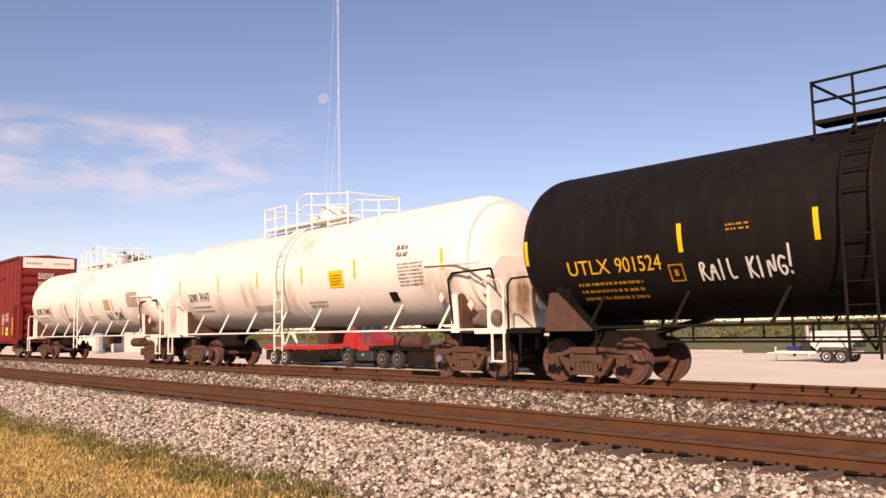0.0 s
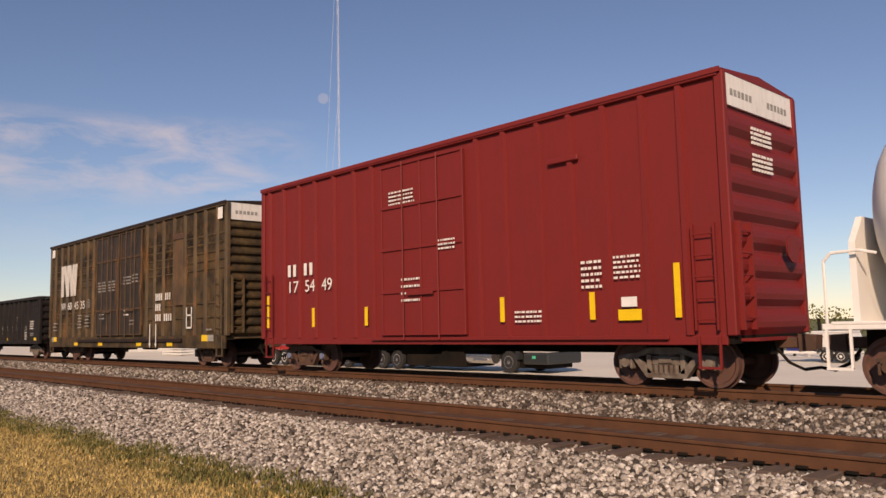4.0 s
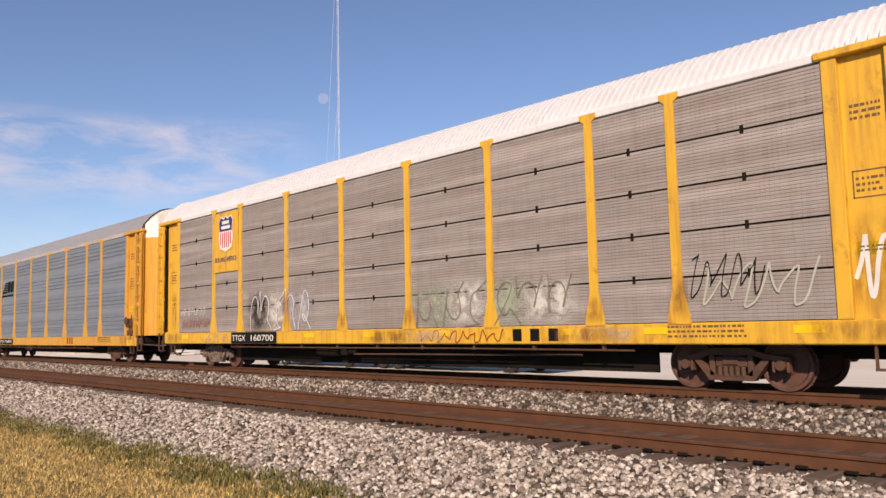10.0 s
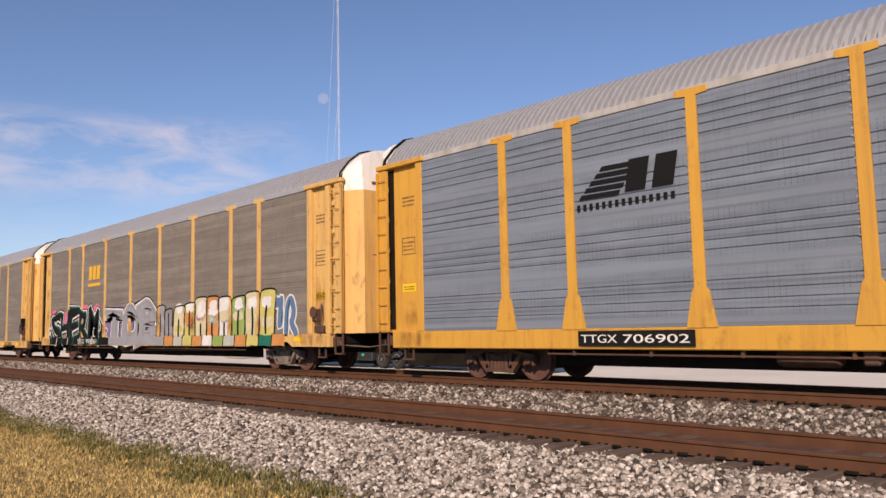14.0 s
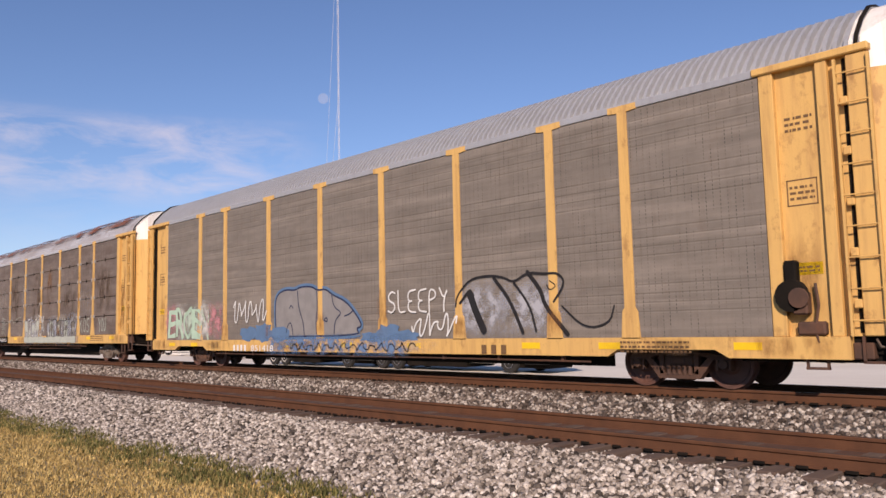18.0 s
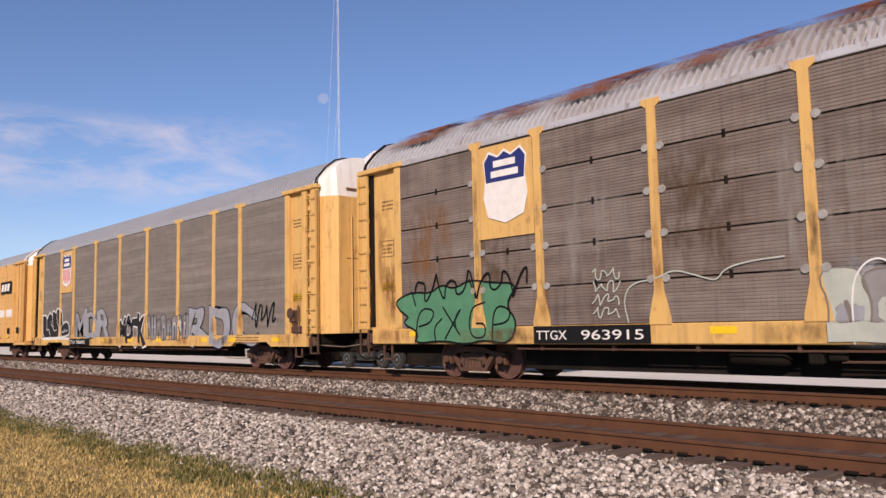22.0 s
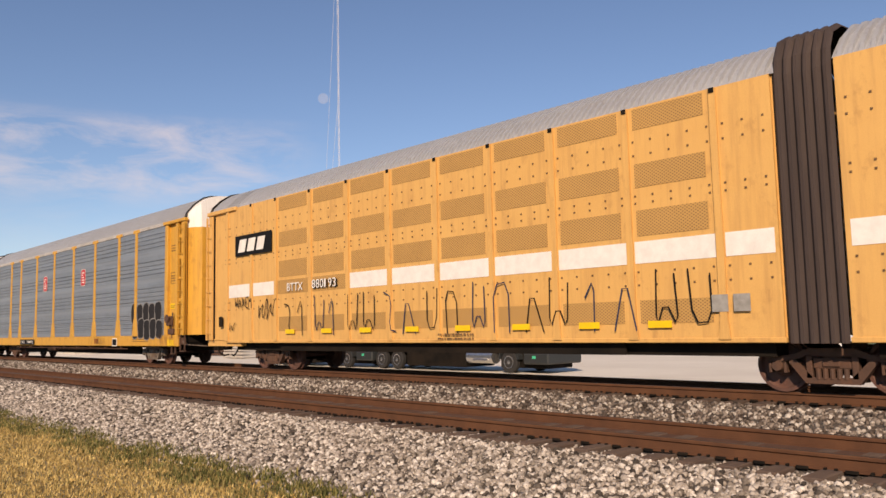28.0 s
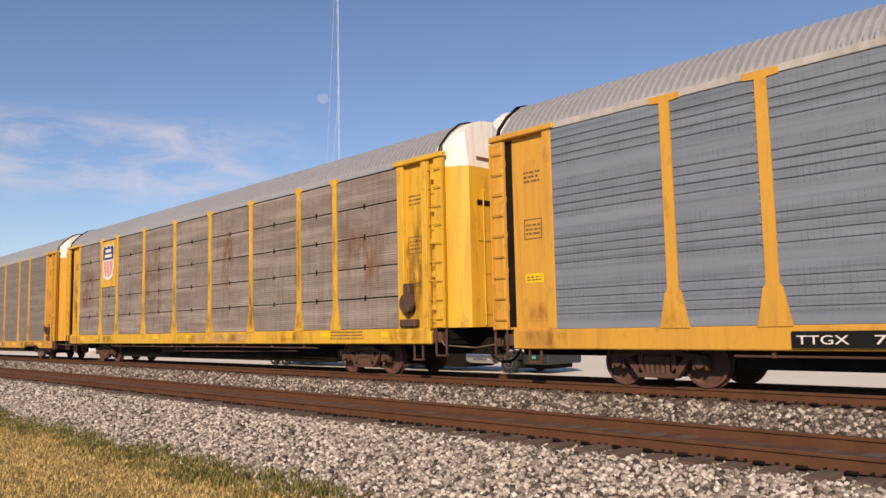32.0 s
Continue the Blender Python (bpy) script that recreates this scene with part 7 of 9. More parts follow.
r = random.Random(5)
faded(c, -4.3, 2.3, 0.58, 0.98, ["blue"] * 5, 5, SKIN - 0.016, label="light blue worn paint on the sill")
for k in range(6):
    x = -6.0 + k * 0.95 if k < 3 else 0.45 + (k - 3) * 0.7
    part("graffiti", Geo().plate(blob(r, x, x + 1.0, 0.9, 1.12 + r.uniform(0, 0.4), 0, 0.25), SKIN + 0.001 + 0.0003 * k, SKIN + 0.0062), SPRAY["blue"], c, "light blue sprayed cloud")
scrawl(c, -3.0, 2.7, 0.66, 0.86, "black", 37, 0.03, SKIN - 0.01, 14)
letters("851418", 0.2, LETTER_WHITE, c, -5.3, 0.6, SKIN - 0.01, width=1.35, name="running_number")
bars("IIII", 0.2, LETTER_WHITE, c, -6.45, 0.6, SKIN - 0.01, 0.95)
bars("TTX", 0.2, STENCIL, c, 5.0, 0.62, SKIN - 0.01, 0.9)
part("hand_brake", Geo(smooth=True).lathe([(-HALF_W - 0.10, 0.02), (-HALF_W - 0.10, 0.26), (-HALF_W - 0.02, 0.28), (-HALF_W, 0.02)], 16, "y", (12.05, 0, 1.62)).box(11.95, 12.15, -HALF_W - 0.08, -HALF_W + 0.115, 1.75, 2.2, 0.03), STEEL_DARK, c, "black hand brake wheel and box")

# dark brown rack
c = PAIR["up_dark"]
plate_on(c, "badge_panel", -8.86, -7.2, 3.2, 5.32, YELLOW_PALE, SKIN - 0.004, "plain yellow badge panel")
shield(c, -8.0, 3.55, 5.2, False)
number_plate(c, -7.31, -4.47, 0.85, 1.21, "963915", -HALF_W - 0.006, 0.8)
mass(c, (-11.95, -7.6, 0.80, 2.32), (700, 920, 500, 612), [(712, 548), (700, 530), (735, 514), (770, 520), (790, 504), (812, 515), (838, 500), (872, 508), (915, 512), (893, 545), (912, 575), (898, 611), (860, 602), (830, 611), (790, 603), (738, 610), (748, 588), (716, 572), (728, 560)],
     [[(740, 606), (748, 545), (778, 548), (770, 572), (748, 578)], [(778, 606), (775, 580), (790, 565)], [(792, 545), (826, 604), (808, 572), (828, 540), (795, 600)], [(862, 540), (838, 548), (836, 598), (862, 600), (862, 575), (848, 575)], [(872, 606), (876, 545), (902, 552), (898, 574), (876, 578)], [(735, 514), (742, 540)], [(838, 500), (848, 532)]],
     "green", "black", 0.05, thin=0.045, label="green spiky graffiti with black edges")
scrawl(c, -11.3, -7.4, 1.9, 2.5, "black", 42, 0.05, signs=7)
faded(c, -1.0, 2.0, 0.85, 2.3, ["silver", "white"], 43, scribbles=3, ink="white", label="silver and white graffiti")
faded(c, 2.7, 7.0, 0.85, 2.2, ["silver", "white", "silver"], 44, scribbles=6, ink="dust", label="pale worn graffiti")
blocks(c, -1.25, 1.75, 0.95, 2.1, 5, ["pale", "haze", "silver"], "dust", 45, 0.03, label="white and silver worn graffiti")
blocks(c, 2.5, 6.75, 0.95, 2.05, 8, ["haze", "pale", "silver", "dust"], "black", 48, 0.035, label="pale outlined graffiti")
sprayed_sill(c, -1.3, 6.8, 0.86, 1.2, "pale", SKIN - 0.006, 12, "pale paint sprayed over the sill")
tag_words(c, "YOU", 9.75, 10.7, 1.35, 1.95, "pale", 0.05, SKIN, "pale chalky tag")
tag_words(c, "KOS", 7.35, 8.7, 1.35, 2.0, "pale", 0.05, SKIN, "pale chalky tag")
for k in range(4):
    scrawl(c, -5.75, -5.1, 1.36 + 0.25 * k, 1.56 + 0.25 * k, "pale", 471 + k, 0.028, signs=3)
part("graffiti", stroke(Geo(), [(-4.95, 1.25), (-5.05, 1.7), (-4.85, 2.0), (-4.3, 2.05), (-3.95, 2.2), (-3.6, 2.1), (-3.3, 2.0), (-3.1, 1.95), (-2.95, 2.15), (-2.5, 2.25), (-1.9, 2.28)], 0.028, SKIN), SPRAY["pale"], c, "thin pale wandering line")
for x in POSTS:
    for zz in (2.05, 2.9, 3.72, 4.55):
        for d in (-0.16, 0.16):
            part("clip", Geo(smooth=True).lathe([(-HALF_W - 0.03, 0.01), (-HALF_W - 0.03, 0.075), (-HALF_W, 0.085)], 10, "y", (x + d, 0, zz)), LETTER_DIM, c)

# rack with the striped shield
c = PAIR["up_shield"]
plate_on(c, "badge_panel", -8.86, -7.2, 3.3, 5.32, YELLOW_PALE, SKIN - 0.004, "plain yellow badge panel")
shield(c, -8.0, 3.6, 5.2, True)
number_plate(c, -7.38, -4.77, 0.75, 1.06, "986643", SKIN - 0.012, 0.72, space=0.12, wide=1.12)
mass(c, (-11.6, -7.5, 1.08, 2.58), (583, 1016, 335, 510), [(583, 380), (595, 368), (650, 375), (654, 396), (690, 360), (715, 358), (738, 378), (750, 352), (775, 348), (800, 365), (812, 340), (835, 335), (897, 352), (905, 400), (915, 430), (960, 412), (1000, 425), (1016, 460), (1006, 502), (590, 508)],
     [[(650, 375), (656, 430), (650, 468), (690, 448), (712, 498)], [(722, 408), (735, 440), (762, 438)], [(745, 378), (748, 425), (775, 470), (816, 458)], [(812, 345), (820, 415), (850, 440), (866, 500)], [(912, 430), (884, 448), (888, 480), (905, 500)], [(900, 470), (930, 478), (945, 455), (960, 475), (985, 462)]],
     "coal", "white", 0.075, thin=0.04, label="black bubble graffiti with white outline")
sprayed_sill(c, -11.6, -7.5, 1.0, 1.14, "white", SKIN - 0.012, 9)
mural(c, -6.7, -2.4, 1.05, 2.35, 3, "silver", "black", None, 52, label="silver graffiti with dark outline", line=0.03, text="MDR", fatness=0.045)
mural(c, -1.3, 1.3, 0.85, 2.0, 4, "coal", "white", "white", 53, label="black pointed graffiti on white", line=0.06, text="MOCK")
mural(c, 5.2, 10.0, 0.82, 2.2, 3, "silver", "navy", None, 54, label="silver graffiti with dark outline", line=0.03, text="RDC", fatness=0.05)
blocks(c, 1.5, 5.2, 0.95, 2.0, 8, ["dust", "haze"], "navy", 55, 0.025, label="faded grey graffiti")
scrawl(c, 9.8, 11.2, 1.4, 2.1, "black", 56, 0.05, signs=4)

# rack with red emblems
c = PAIR["kcs"]
for cx in (-2.78, 2.78):
    y = SKIN + 0.018
    oc = [(cx + 0.29 * a, 3.9 + 0.37 * b) for a, b in ((-1, .7), (-.7, 1), (.7, 1), (1, .7), (1, -.7), (.7, -1), (-.7, -1), (-1, -.7))]
    part("emblem_rim", Geo().plate([(cx + (px - cx) * 1.1, 3.9 + (pz - 3.9) * 1.08) for px, pz in oc], y - 0.003, y), LETTER_WORN, c, "white rim of an eight-sided emblem")
    part("emblem", Geo().plate(oc, y - 0.006, y - 0.003), RED, c, "red and white emblem")
    for zz, a, b in ((4.10, -.15, .14), (4.00, -.18, -.02), (3.88, -.16, .10), (3.76, -.16, .18), (3.65, -.15, .16)):
        part("emblem_bars", Geo().box(cx + a, cx + b, y - 0.010, y - 0.006, zz, zz + 0.05), LETTER_WHITE, c)
rb = random.Random(61)
for j, (z0, z1) in enumerate(((1.62, 2.48), (1.02, 1.80))):
    for i in range(5):
        a = 8.5 + 0.58 * i + 0.12 * j
        pts = soften(blob(rb, a, a + 0.66, z0 + rb.uniform(-0.05, 0.05), z1 + rb.uniform(-0.08, 0.08), 0, 0.08, 14), 1)
        d = 0.0010 * i + 0.0052 * j
        part("graffiti", Geo().plate(pts, SKIN + 0.0185 - d, SKIN + 0.0190 - d), SPRAY["coal"], c, "black bubble graffiti with thin pale outline")
        part("graffiti", stroke(Geo(), pts + [pts[0]], 0.035, SKIN + 0.0182 - d, 0), SPRAY["haze"], c)
number_plate(c, -6.83, -4.32, 0.78, 1.05, "704975", -HALF_W - 0.004, 0.8)
bars("TTX", 0.2, SPRAY["rust"], c, 4.4, 0.84, -HALF_W - 0.004, 0.5, "emblem")
plate_on(c, "data_panel", 6.5, 7.02, 0.72, 1.06, LETTER_WHITE, -HALF_W - 0.004)
plate_on(c, "data_field", 6.54, 6.98, 0.76, 1.02, LETTER_BLACK, -HALF_W - 0.008)

c = PAIR["up_last"]
plate_on(c, "badge_panel", -8.86, -7.2, 3.3, 5.32, YELLOW_BRIGHT, SKIN - 0.004, "plain yellow badge panel")
shield(c, -8.0, 3.6, 5.2, True)

part("hand_brake", Geo(smooth=True).lathe([(-HALF_W - 0.12, 0.02), (-HALF_W - 0.12, 0.24), (-HALF_W - 0.04, 0.26), (-HALF_W, 0.02)], 16, "y", (12.1, 0, 1.85)).box(11.98, 12.22, -HALF_W - 0.10, -HALF_W + 0.115, 1.9, 2.35, 0.03).box(11.8, 12.4, -HALF_W - 0.08, -HALF_W + 0.115, 1.25, 1.45, 0.03), TRUCK_RUST, c, "rust-brown hand brake wheel and chain box")

# articulated carrier
c = carrier_r
y = -HALF_W - 0.034
plate_on(c, "emblem_panel", 5.43, 7.58, 3.72, 4.42, LETTER_BLACK, y, "black panel with white slanted blocks")
bars("III", 0.42, LETTER_WHITE, c, 5.6, 3.86, y - 0.008, 1.75, "emblem", 0.3, 0.75)
faded(c, -9.6, 3.6, 0.95, 2.3, ["lime", "silver", "silver", "lime", "silver", "silver", "lime"], 71, y=y)
blocks(c, -9.4, 3.4, 1.0, 2.2, 13, ["silver", "haze", "silver"], "black", 72, 0.03, y=y - 0.002, label="grey graffiti with lime green edges")
plate_on(c, "data_panel", 6.99, 7.4, 1.39, 1.72, LETTER_BLACK, y)
reflectors(c, (-8.4, -6.5, -4.6, -2.8, -0.9, 1.0, 5.2, 6.8), 1.16, y)
c = carrier_l
plate_on(c, "emblem_panel", -7.9, -5.6, 3.72, 4.40, LETTER_BLACK, y, "black panel with white slanted blocks")
bars("III", 0.42, LETTER_WHITE, c, -7.7, 3.84, y - 0.008, 1.75, "emblem", 0.3, 0.75)
letters("880193", 0.26, LETTER_BLACK, c, -3.33, 2.435, y + 0.004, width=1.22)
for k, ch in enumerate("880193"):
    letters(ch, 0.26, LETTER_WHITE, c, -3.36 + 0.205 * k, 2.45, y, width=0.165 if ch != "1" else 0.08, name="running_number")
letters("BTTX", 0.26, LETTER_WHITE, c, -4.7, 2.42, y, width=0.85, name="reporting_mark")
tag_words(c, "WAXEM", -7.9, -6.8, 2.0, 2.35, "black", 0.035, y, "black marker tag")
scrawl(c, -6.4, -5.4, 1.6, 2.2, "black", 75, 0.035, y, 4)
scrawl(c, -8.3, -7.95, 1.25, 1.5, "black", 76, 0.03, y, 2)
for i, x in enumerate(np.linspace(-4.9, 7.9, 9)):
    rs = random.Random(77 + i)
    for k in range(2):
        q, a = rs.choice(SLABS), x + 0.70 * k
        part("graffiti", stroke(Geo(), [(a + 0.6 * px + rs.uniform(-0.05, 0.05), 1.1 + 1.1 * pz * rs.uniform(0.85, 1.05)) for px, pz in q], 0.034, y - 0.0005 * k, 1), SPRAY["navy" if i % 2 else "black"], c, "thin dark outline graffiti")
reflectors(c, (-4.8, -2.9, -1.1, 0.8, 2.6, 4.4, 6.2, 7.8), 1.14, y)
for x in (9.1, 9.5):
    plate_on(c, "data_panel", x, x + 0.3, 1.4, 1.7, LETTER_DIM, y)
for c in (carrier_r, carrier_l):
    stencil(c, STENCIL, 2.0, 0.94, y, 1.2, 0.2, 2, 9)

# tanks
y = -1.55
bend(letters("UTLX", 0.30, LETTER_YELLOW, black_tank, -6.9, 2.22, y, width=1.0, name="reporting_mark"), BLK_R, BLK_Z)
bend(letters("901524", 0.30, LETTER_YELLOW, black_tank, -5.75, 2.22, y, width=1.0, name="running_number"), BLK_R, BLK_Z)
bend(stencil(black_tank, LETTER_YELLOW, -6.75, 1.72, y, 1.5, 0.42, 3, 3), BLK_R, BLK_Z)
bend(stencil(black_tank, LETTER_YELLOW, -3.4, 2.8, y, 0.42, 0.16, 2, 4), BLK_R, BLK_Z)
bend(hand_words(black_tank, "RAIL KING!", -4.0, 1.98, 0.33, 1.75, "white", 0.042, y), BLK_R, BLK_Z)
g = Geo()
for a, b, z0, z1 in ((-4.63, -4.60, 1.98, 2.3), (-4.36, -4.33, 1.98, 2.3), (-4.63, -4.33, 1.98, 2.01), (-4.63, -4.33, 2.27, 2.3), (-4.52, -4.44, 2.08, 2.2)):
    g.box(a, b, y, y + 0.004, z0, z1)
bend(part("data_stencil", g, LETTER_YELLOW, black_tank), BLK_R, BLK_Z)
part("saddle_web", Geo().plate([(-7.6, 1.1), (-6.4, 1.1), (-7.25, 1.9), (-7.45, 1.9)], -1.5, -1.44), TRUCK_RUST, black_tank)
for tank, num, ink, xn, xm in ((white_one, "74147", LETTER_BLACK, -5.81, -6.62), (white_two, "73468", LETTER_BLACK, -5.43, -6.5)):
    bend(letters(num, 0.31, ink, tank, xn, 2.32, y, width=0.72 if tank is white_one else 0.96, name="running_number"), WT_R, WT_Z)
    bend(letters("DOWX", 0.31, ink, tank, xm, 2.32, y, width=0.66 if tank is white_one else 0.86, name="reporting_mark"), WT_R, WT_Z)
    bend(stencil(tank, LETTER_DIM, xm + 0.1, 1.95, y, 1.4, 0.3, 2, 5), WT_R, WT_Z)
    bend(stencil(tank, LETTER_DIM, 0.9, 1.9, y, 0.9, 0.22, 2, 6), WT_R, WT_Z)
    bend(stencil(tank, LETTER_DIM, -2.2, 1.85, y, 1.0, 0.22, 3, 7), WT_R, WT_Z)


def skin_patch(tank, name, x0, x1, z0, z1, m, label=""):
    g = Geo()
    zs = np.linspace(z0, z1, 22)
    for za, zb in zip(zs, zs[1:]):
        ya, yb = (-math.sqrt((WT_R + (0.010 if name == "stain" else 0.018)) ** 2 - (z - WT_Z) ** 2) for z in (za, zb))
        g.add([(x0, ya, za), (x1, ya, za), (x1, yb, zb), (x0, yb, zb)], [(0, 1, 2, 3)])
    if name == "stain":
        lift = 0.0006 * (len(tank.children) % 9)
        g.v = [(a, b - lift, c) for a, b, c in g.v]
    return part(name, g, m, tank, label)


skin_patch(white_one, "notice", 2.22, 2.88, 2.40, 2.88, REFLECTOR, "square yellow notice")
bend(stencil(white_one, STENCIL, 2.3, 2.48, y, 0.5, 0.32, 4, 8), WT_R, WT_Z, 0.026)
skin_patch(white_one, "data_panel", 4.69, 5.02, 1.92, 2.17, LETTER_BLACK)
bend(letters("SR-8316", 0.13, LETTER_BLACK, white_one, 5.2, 3.22, y, width=0.45, name="data_lettering"), WT_R, WT_Z)
bend(letters("FRA-AIP", 0.13, LETTER_BLACK, white_one, 5.2, 3.04, y, width=0.45, name="data_lettering"), WT_R, WT_Z)
bend(stencil(white_one, LETTER_DIM, 5.25, 2.3, y, 0.95, 0.62, 7, 9), WT_R, WT_Z)
FADED = paint("faded_notice", (0.52, 0.36, 0.20), 0.6, blotch=0.5)
skin_patch(white_two, "notice", 2.97, 3.6, 2.30, 2.75, FADED, "faded orange-brown notice")
skin_patch(white_two, "data_panel", 5.58, 6.66, 2.35, 2.95, paint("data_table", (0.45, 0.36, 0.29), 0.6, second=(0.3, 0.22, 0.18), scale=7, blotch=0.9), "brown-grey data table")
bend(hand_words(white_two, "RAIL KING!", 3.0, 1.85, 0.32, 1.9, "black", 0.05, y), WT_R, WT_Z)
for tank in (white_one, white_two):
    for x, z in ((6.75, 1.95), (7.75, 1.75)):
        part("placard", Geo().plate([(x, z - 0.17), (x + 0.15, z), (x, z + 0.17), (x - 0.15, z)], -1.50, -1.49), PINK_SIGN, tank, "red and white diamond placard")
        part("placard_face", Geo().plate([(x, z - 0.13), (x + 0.11, z), (x, z + 0.13), (x - 0.11, z)], -1.505, -1.50), LETTER_WHITE, tank)

# rust and spilt product on the white shells
TANK_STAIN = stain_paint("tank_stain", (0.36, 0.24, 0.14), 0.40, (1.6, 1, 0.35), 1.8, 0.40, 0.72)
for tank in (white_one, white_two):
    r = random.Random(len(tank.name))
    skin_patch(tank, "stain", -1.5, 1.8, 3.3, 4.40, TANK_STAIN, "brown spill below the dome")
    skin_patch(tank, "stain", 5.6, 8.0, 1.50, 2.9, TANK_STAIN, "brown rust round the saddle")
    skin_patch(tank, "stain", -7.9, -6.2, 1.50, 2.5, TANK_STAIN, "brown rust round the saddle")
    for k in range(3):
        x = r.uniform(-6.5, 5.5)
        skin_patch(tank, "stain", x, x + r.uniform(0.6, 1.8), 1.5, r.uniform(2.2, 3.4), TANK_STAIN, "faint brown streak")

# red boxcar
y = -HALF_W - 0.022
bars("MT NF", 0.36, LETTER_WHITE, red_box, -6.28, 2.84, y, 1.45)
for i, d in enumerate(("17", "54", "49")):
    letters(d, 0.36, LETTER_WHITE, red_box, -6.2 + i * 0.85, 2.36, y, width=0.5, name="running_number")
for x, h in ((-7.5, 1.0), (-5.0, 0.55), (-2.5, 0.5), (2.42, 0.55), (4.85, 0.55), (6.75, 1.0)):
    plate_on(red_box, "reflector", x, x + 0.13, 1.32, 1.32 + h, REFLECTOR, y, "upright yellow reflective strip")
plate_on(red_box, "reflector", 5.52, 6.04, 1.29, 1.5, REFLECTOR, y)
plate_on(red_box, "data_panel", 5.6, 5.95, 1.55, 1.74, LETTER_WHITE, y)
stencil(red_box, LETTER_WHITE, 4.67, 1.95, y, 0.5, 0.62, 5, 2)
stencil(red_box, LETTER_WHITE, 5.45, 2.1, y, 0.6, 0.5, 5, 3)
stencil(red_box, LETTER_WHITE, 2.85, 1.3, y, 0.75, 0.3, 3, 4)
stencil(red_box, LETTER_WHITE, -1.35, 4.4, y - 0.06, 1.0, 0.4, 4, 5)
stencil(red_box, LETTER_WHITE, -0.9, 1.9, y - 0.06, 0.7, 0.7, 4, 6)
stencil(red_box, LETTER_WHITE, 0.5, 3.1, y - 0.06, 0.6, 0.3, 3, 8)
for zz, n in ((4.75, 4), (4.25, 4)):
    g, rr = Geo(), random.Random(9)
    for j in range(n):
        for k in range(7):
            g.box(7.8 + 0.09, 7.8 + 0.115, -0.55 + 0.12 * k, -0.55 + 0.12 * k + rr.uniform(0.05, 0.1), zz - 0.09 * j, zz - 0.09 * j + 0.05)
    tagged(part("data_stencil", g, LETTER_WHITE, red_box), "small stencilled data lines", kind="stuff")
for b, x in ((red_box, 7.8), (brown_box, 9.25)):
    g = Geo()
    for k in range(16):
        if k not in (6, 7, 8, 9):
            g.box(x + 0.05, x + 0.058, -1.2 + 0.15 * k, -1.2 + 0.15 * k + 0.1, 5.3, 5.42)
    tagged(part("data_stencil", g, LETTER_DIM, b), "small stencilled data lines", kind="stuff")
part("bracket", Geo().box(3.9, 4.7, -HALF_W - 0.06, -HALF_W, 4.6, 4.72, 0.02), RED_BOX, red_box)

# brown boxcar: bold white zigzag emblem, data and arrows
y = -HALF_W - 0.024
for pts in ([(-7.42, 2.96), (-7.02, 2.96), (-7.02, 4.85), (-7.42, 4.85)], [(-7.1, 4.85), (-6.75, 4.85), (-6.3, 2.96), (-6.65, 2.96)], [(-6.62, 2.96), (-6.25, 2.96), (-6.25, 4.85), (-6.62, 4.85)],
            [(-6.35, 4.85), (-6.02, 4.85), (-5.72, 2.96), (-6.02, 2.96)], [(-6.02, 2.96), (-5.72, 2.96), (-5.52, 4.85), (-5.85, 4.85)], [(-5.85, 4.85), (-5.55, 4.85), (-5.32, 2.96), (-5.62, 2.96)], [(-5.62, 2.96), (-5.32, 2.96), (-5.15, 4.85), (-5.45, 4.85)]):
    y -= 0.0012
    part("emblem", Geo().plate([(a - 0.12, 3.1 + (b - 2.96) * 0.8) for a, b in pts], y, y + 0.004), LETTER_WORN, brown_box, "worn white slanted emblem block")
y = -HALF_W - 0.024
letters("NW", 0.36, LETTER_WHITE, brown_box, -7.41, 2.46, y, width=0.6, name="reporting_mark")
for d, x in (("60", -6.5), ("45", -5.6), ("35", -4.75)):
    letters(d, 0.38, LETTER_WHITE, brown_box, x, 2.45, y, width=0.55, name="running_number")
part("data_ring", stroke(Geo(), [(-3.72 + 0.18 * math.cos(2 * math.pi * k / 20), 2.66 + 0.18 * math.sin(2 * math.pi * k / 20)) for k in range(21)], 0.035, y, 0), LETTER_DIM, brown_box)
part("data_stencil", Geo().box(-3.78, -3.66, y - 0.003, y, 2.68, 2.75).box(-3.75, -3.69, y - 0.003, y, 2.57, 2.64), LETTER_DIM, brown_box)
for text, x, zz, w in (("IIII", 3.64, 2.50, 0.66), ("III", 4.52, 2.50, 0.52), ("III", 3.64, 2.10, 0.52), ("III", 3.64, 1.70, 0.56), ("IIII", 4.42, 1.70, 0.74)):
    bars(text, 0.27, LETTER_WHITE, brown_box, x, zz, y, w, fat=0.52)
for x in (3.33, 3.89):
    part("arrow", Geo().plate([(x - 0.03, 0.82), (x + 0.03, 0.82), (x + 0.03, 1.6), (x - 0.03, 1.6)], y - 0.09, y - 0.085), LETTER_WHITE, brown_box)
    part("arrow", Geo().plate([(x, 0.68), (x + 0.09, 0.84), (x - 0.09, 0.84)], y - 0.09, y - 0.085), LETTER_WHITE, brown_box)
g = Geo()
for a, b, z0, z1 in ((6.32, 6.38, 1.4, 2.15), (6.72, 6.78, 1.4, 2.15), (6.32, 6.78, 1.38, 1.44), (6.32, 6.78, 1.84, 1.89)):
    g.box(a, b, y - 0.004, y, z0, z1)
part("chalk_frame", g, LETTER_WHITE, brown_box)
reflectors(brown_box, (-8.5, 7.56), 0.92, y, 0.45, 0.22)
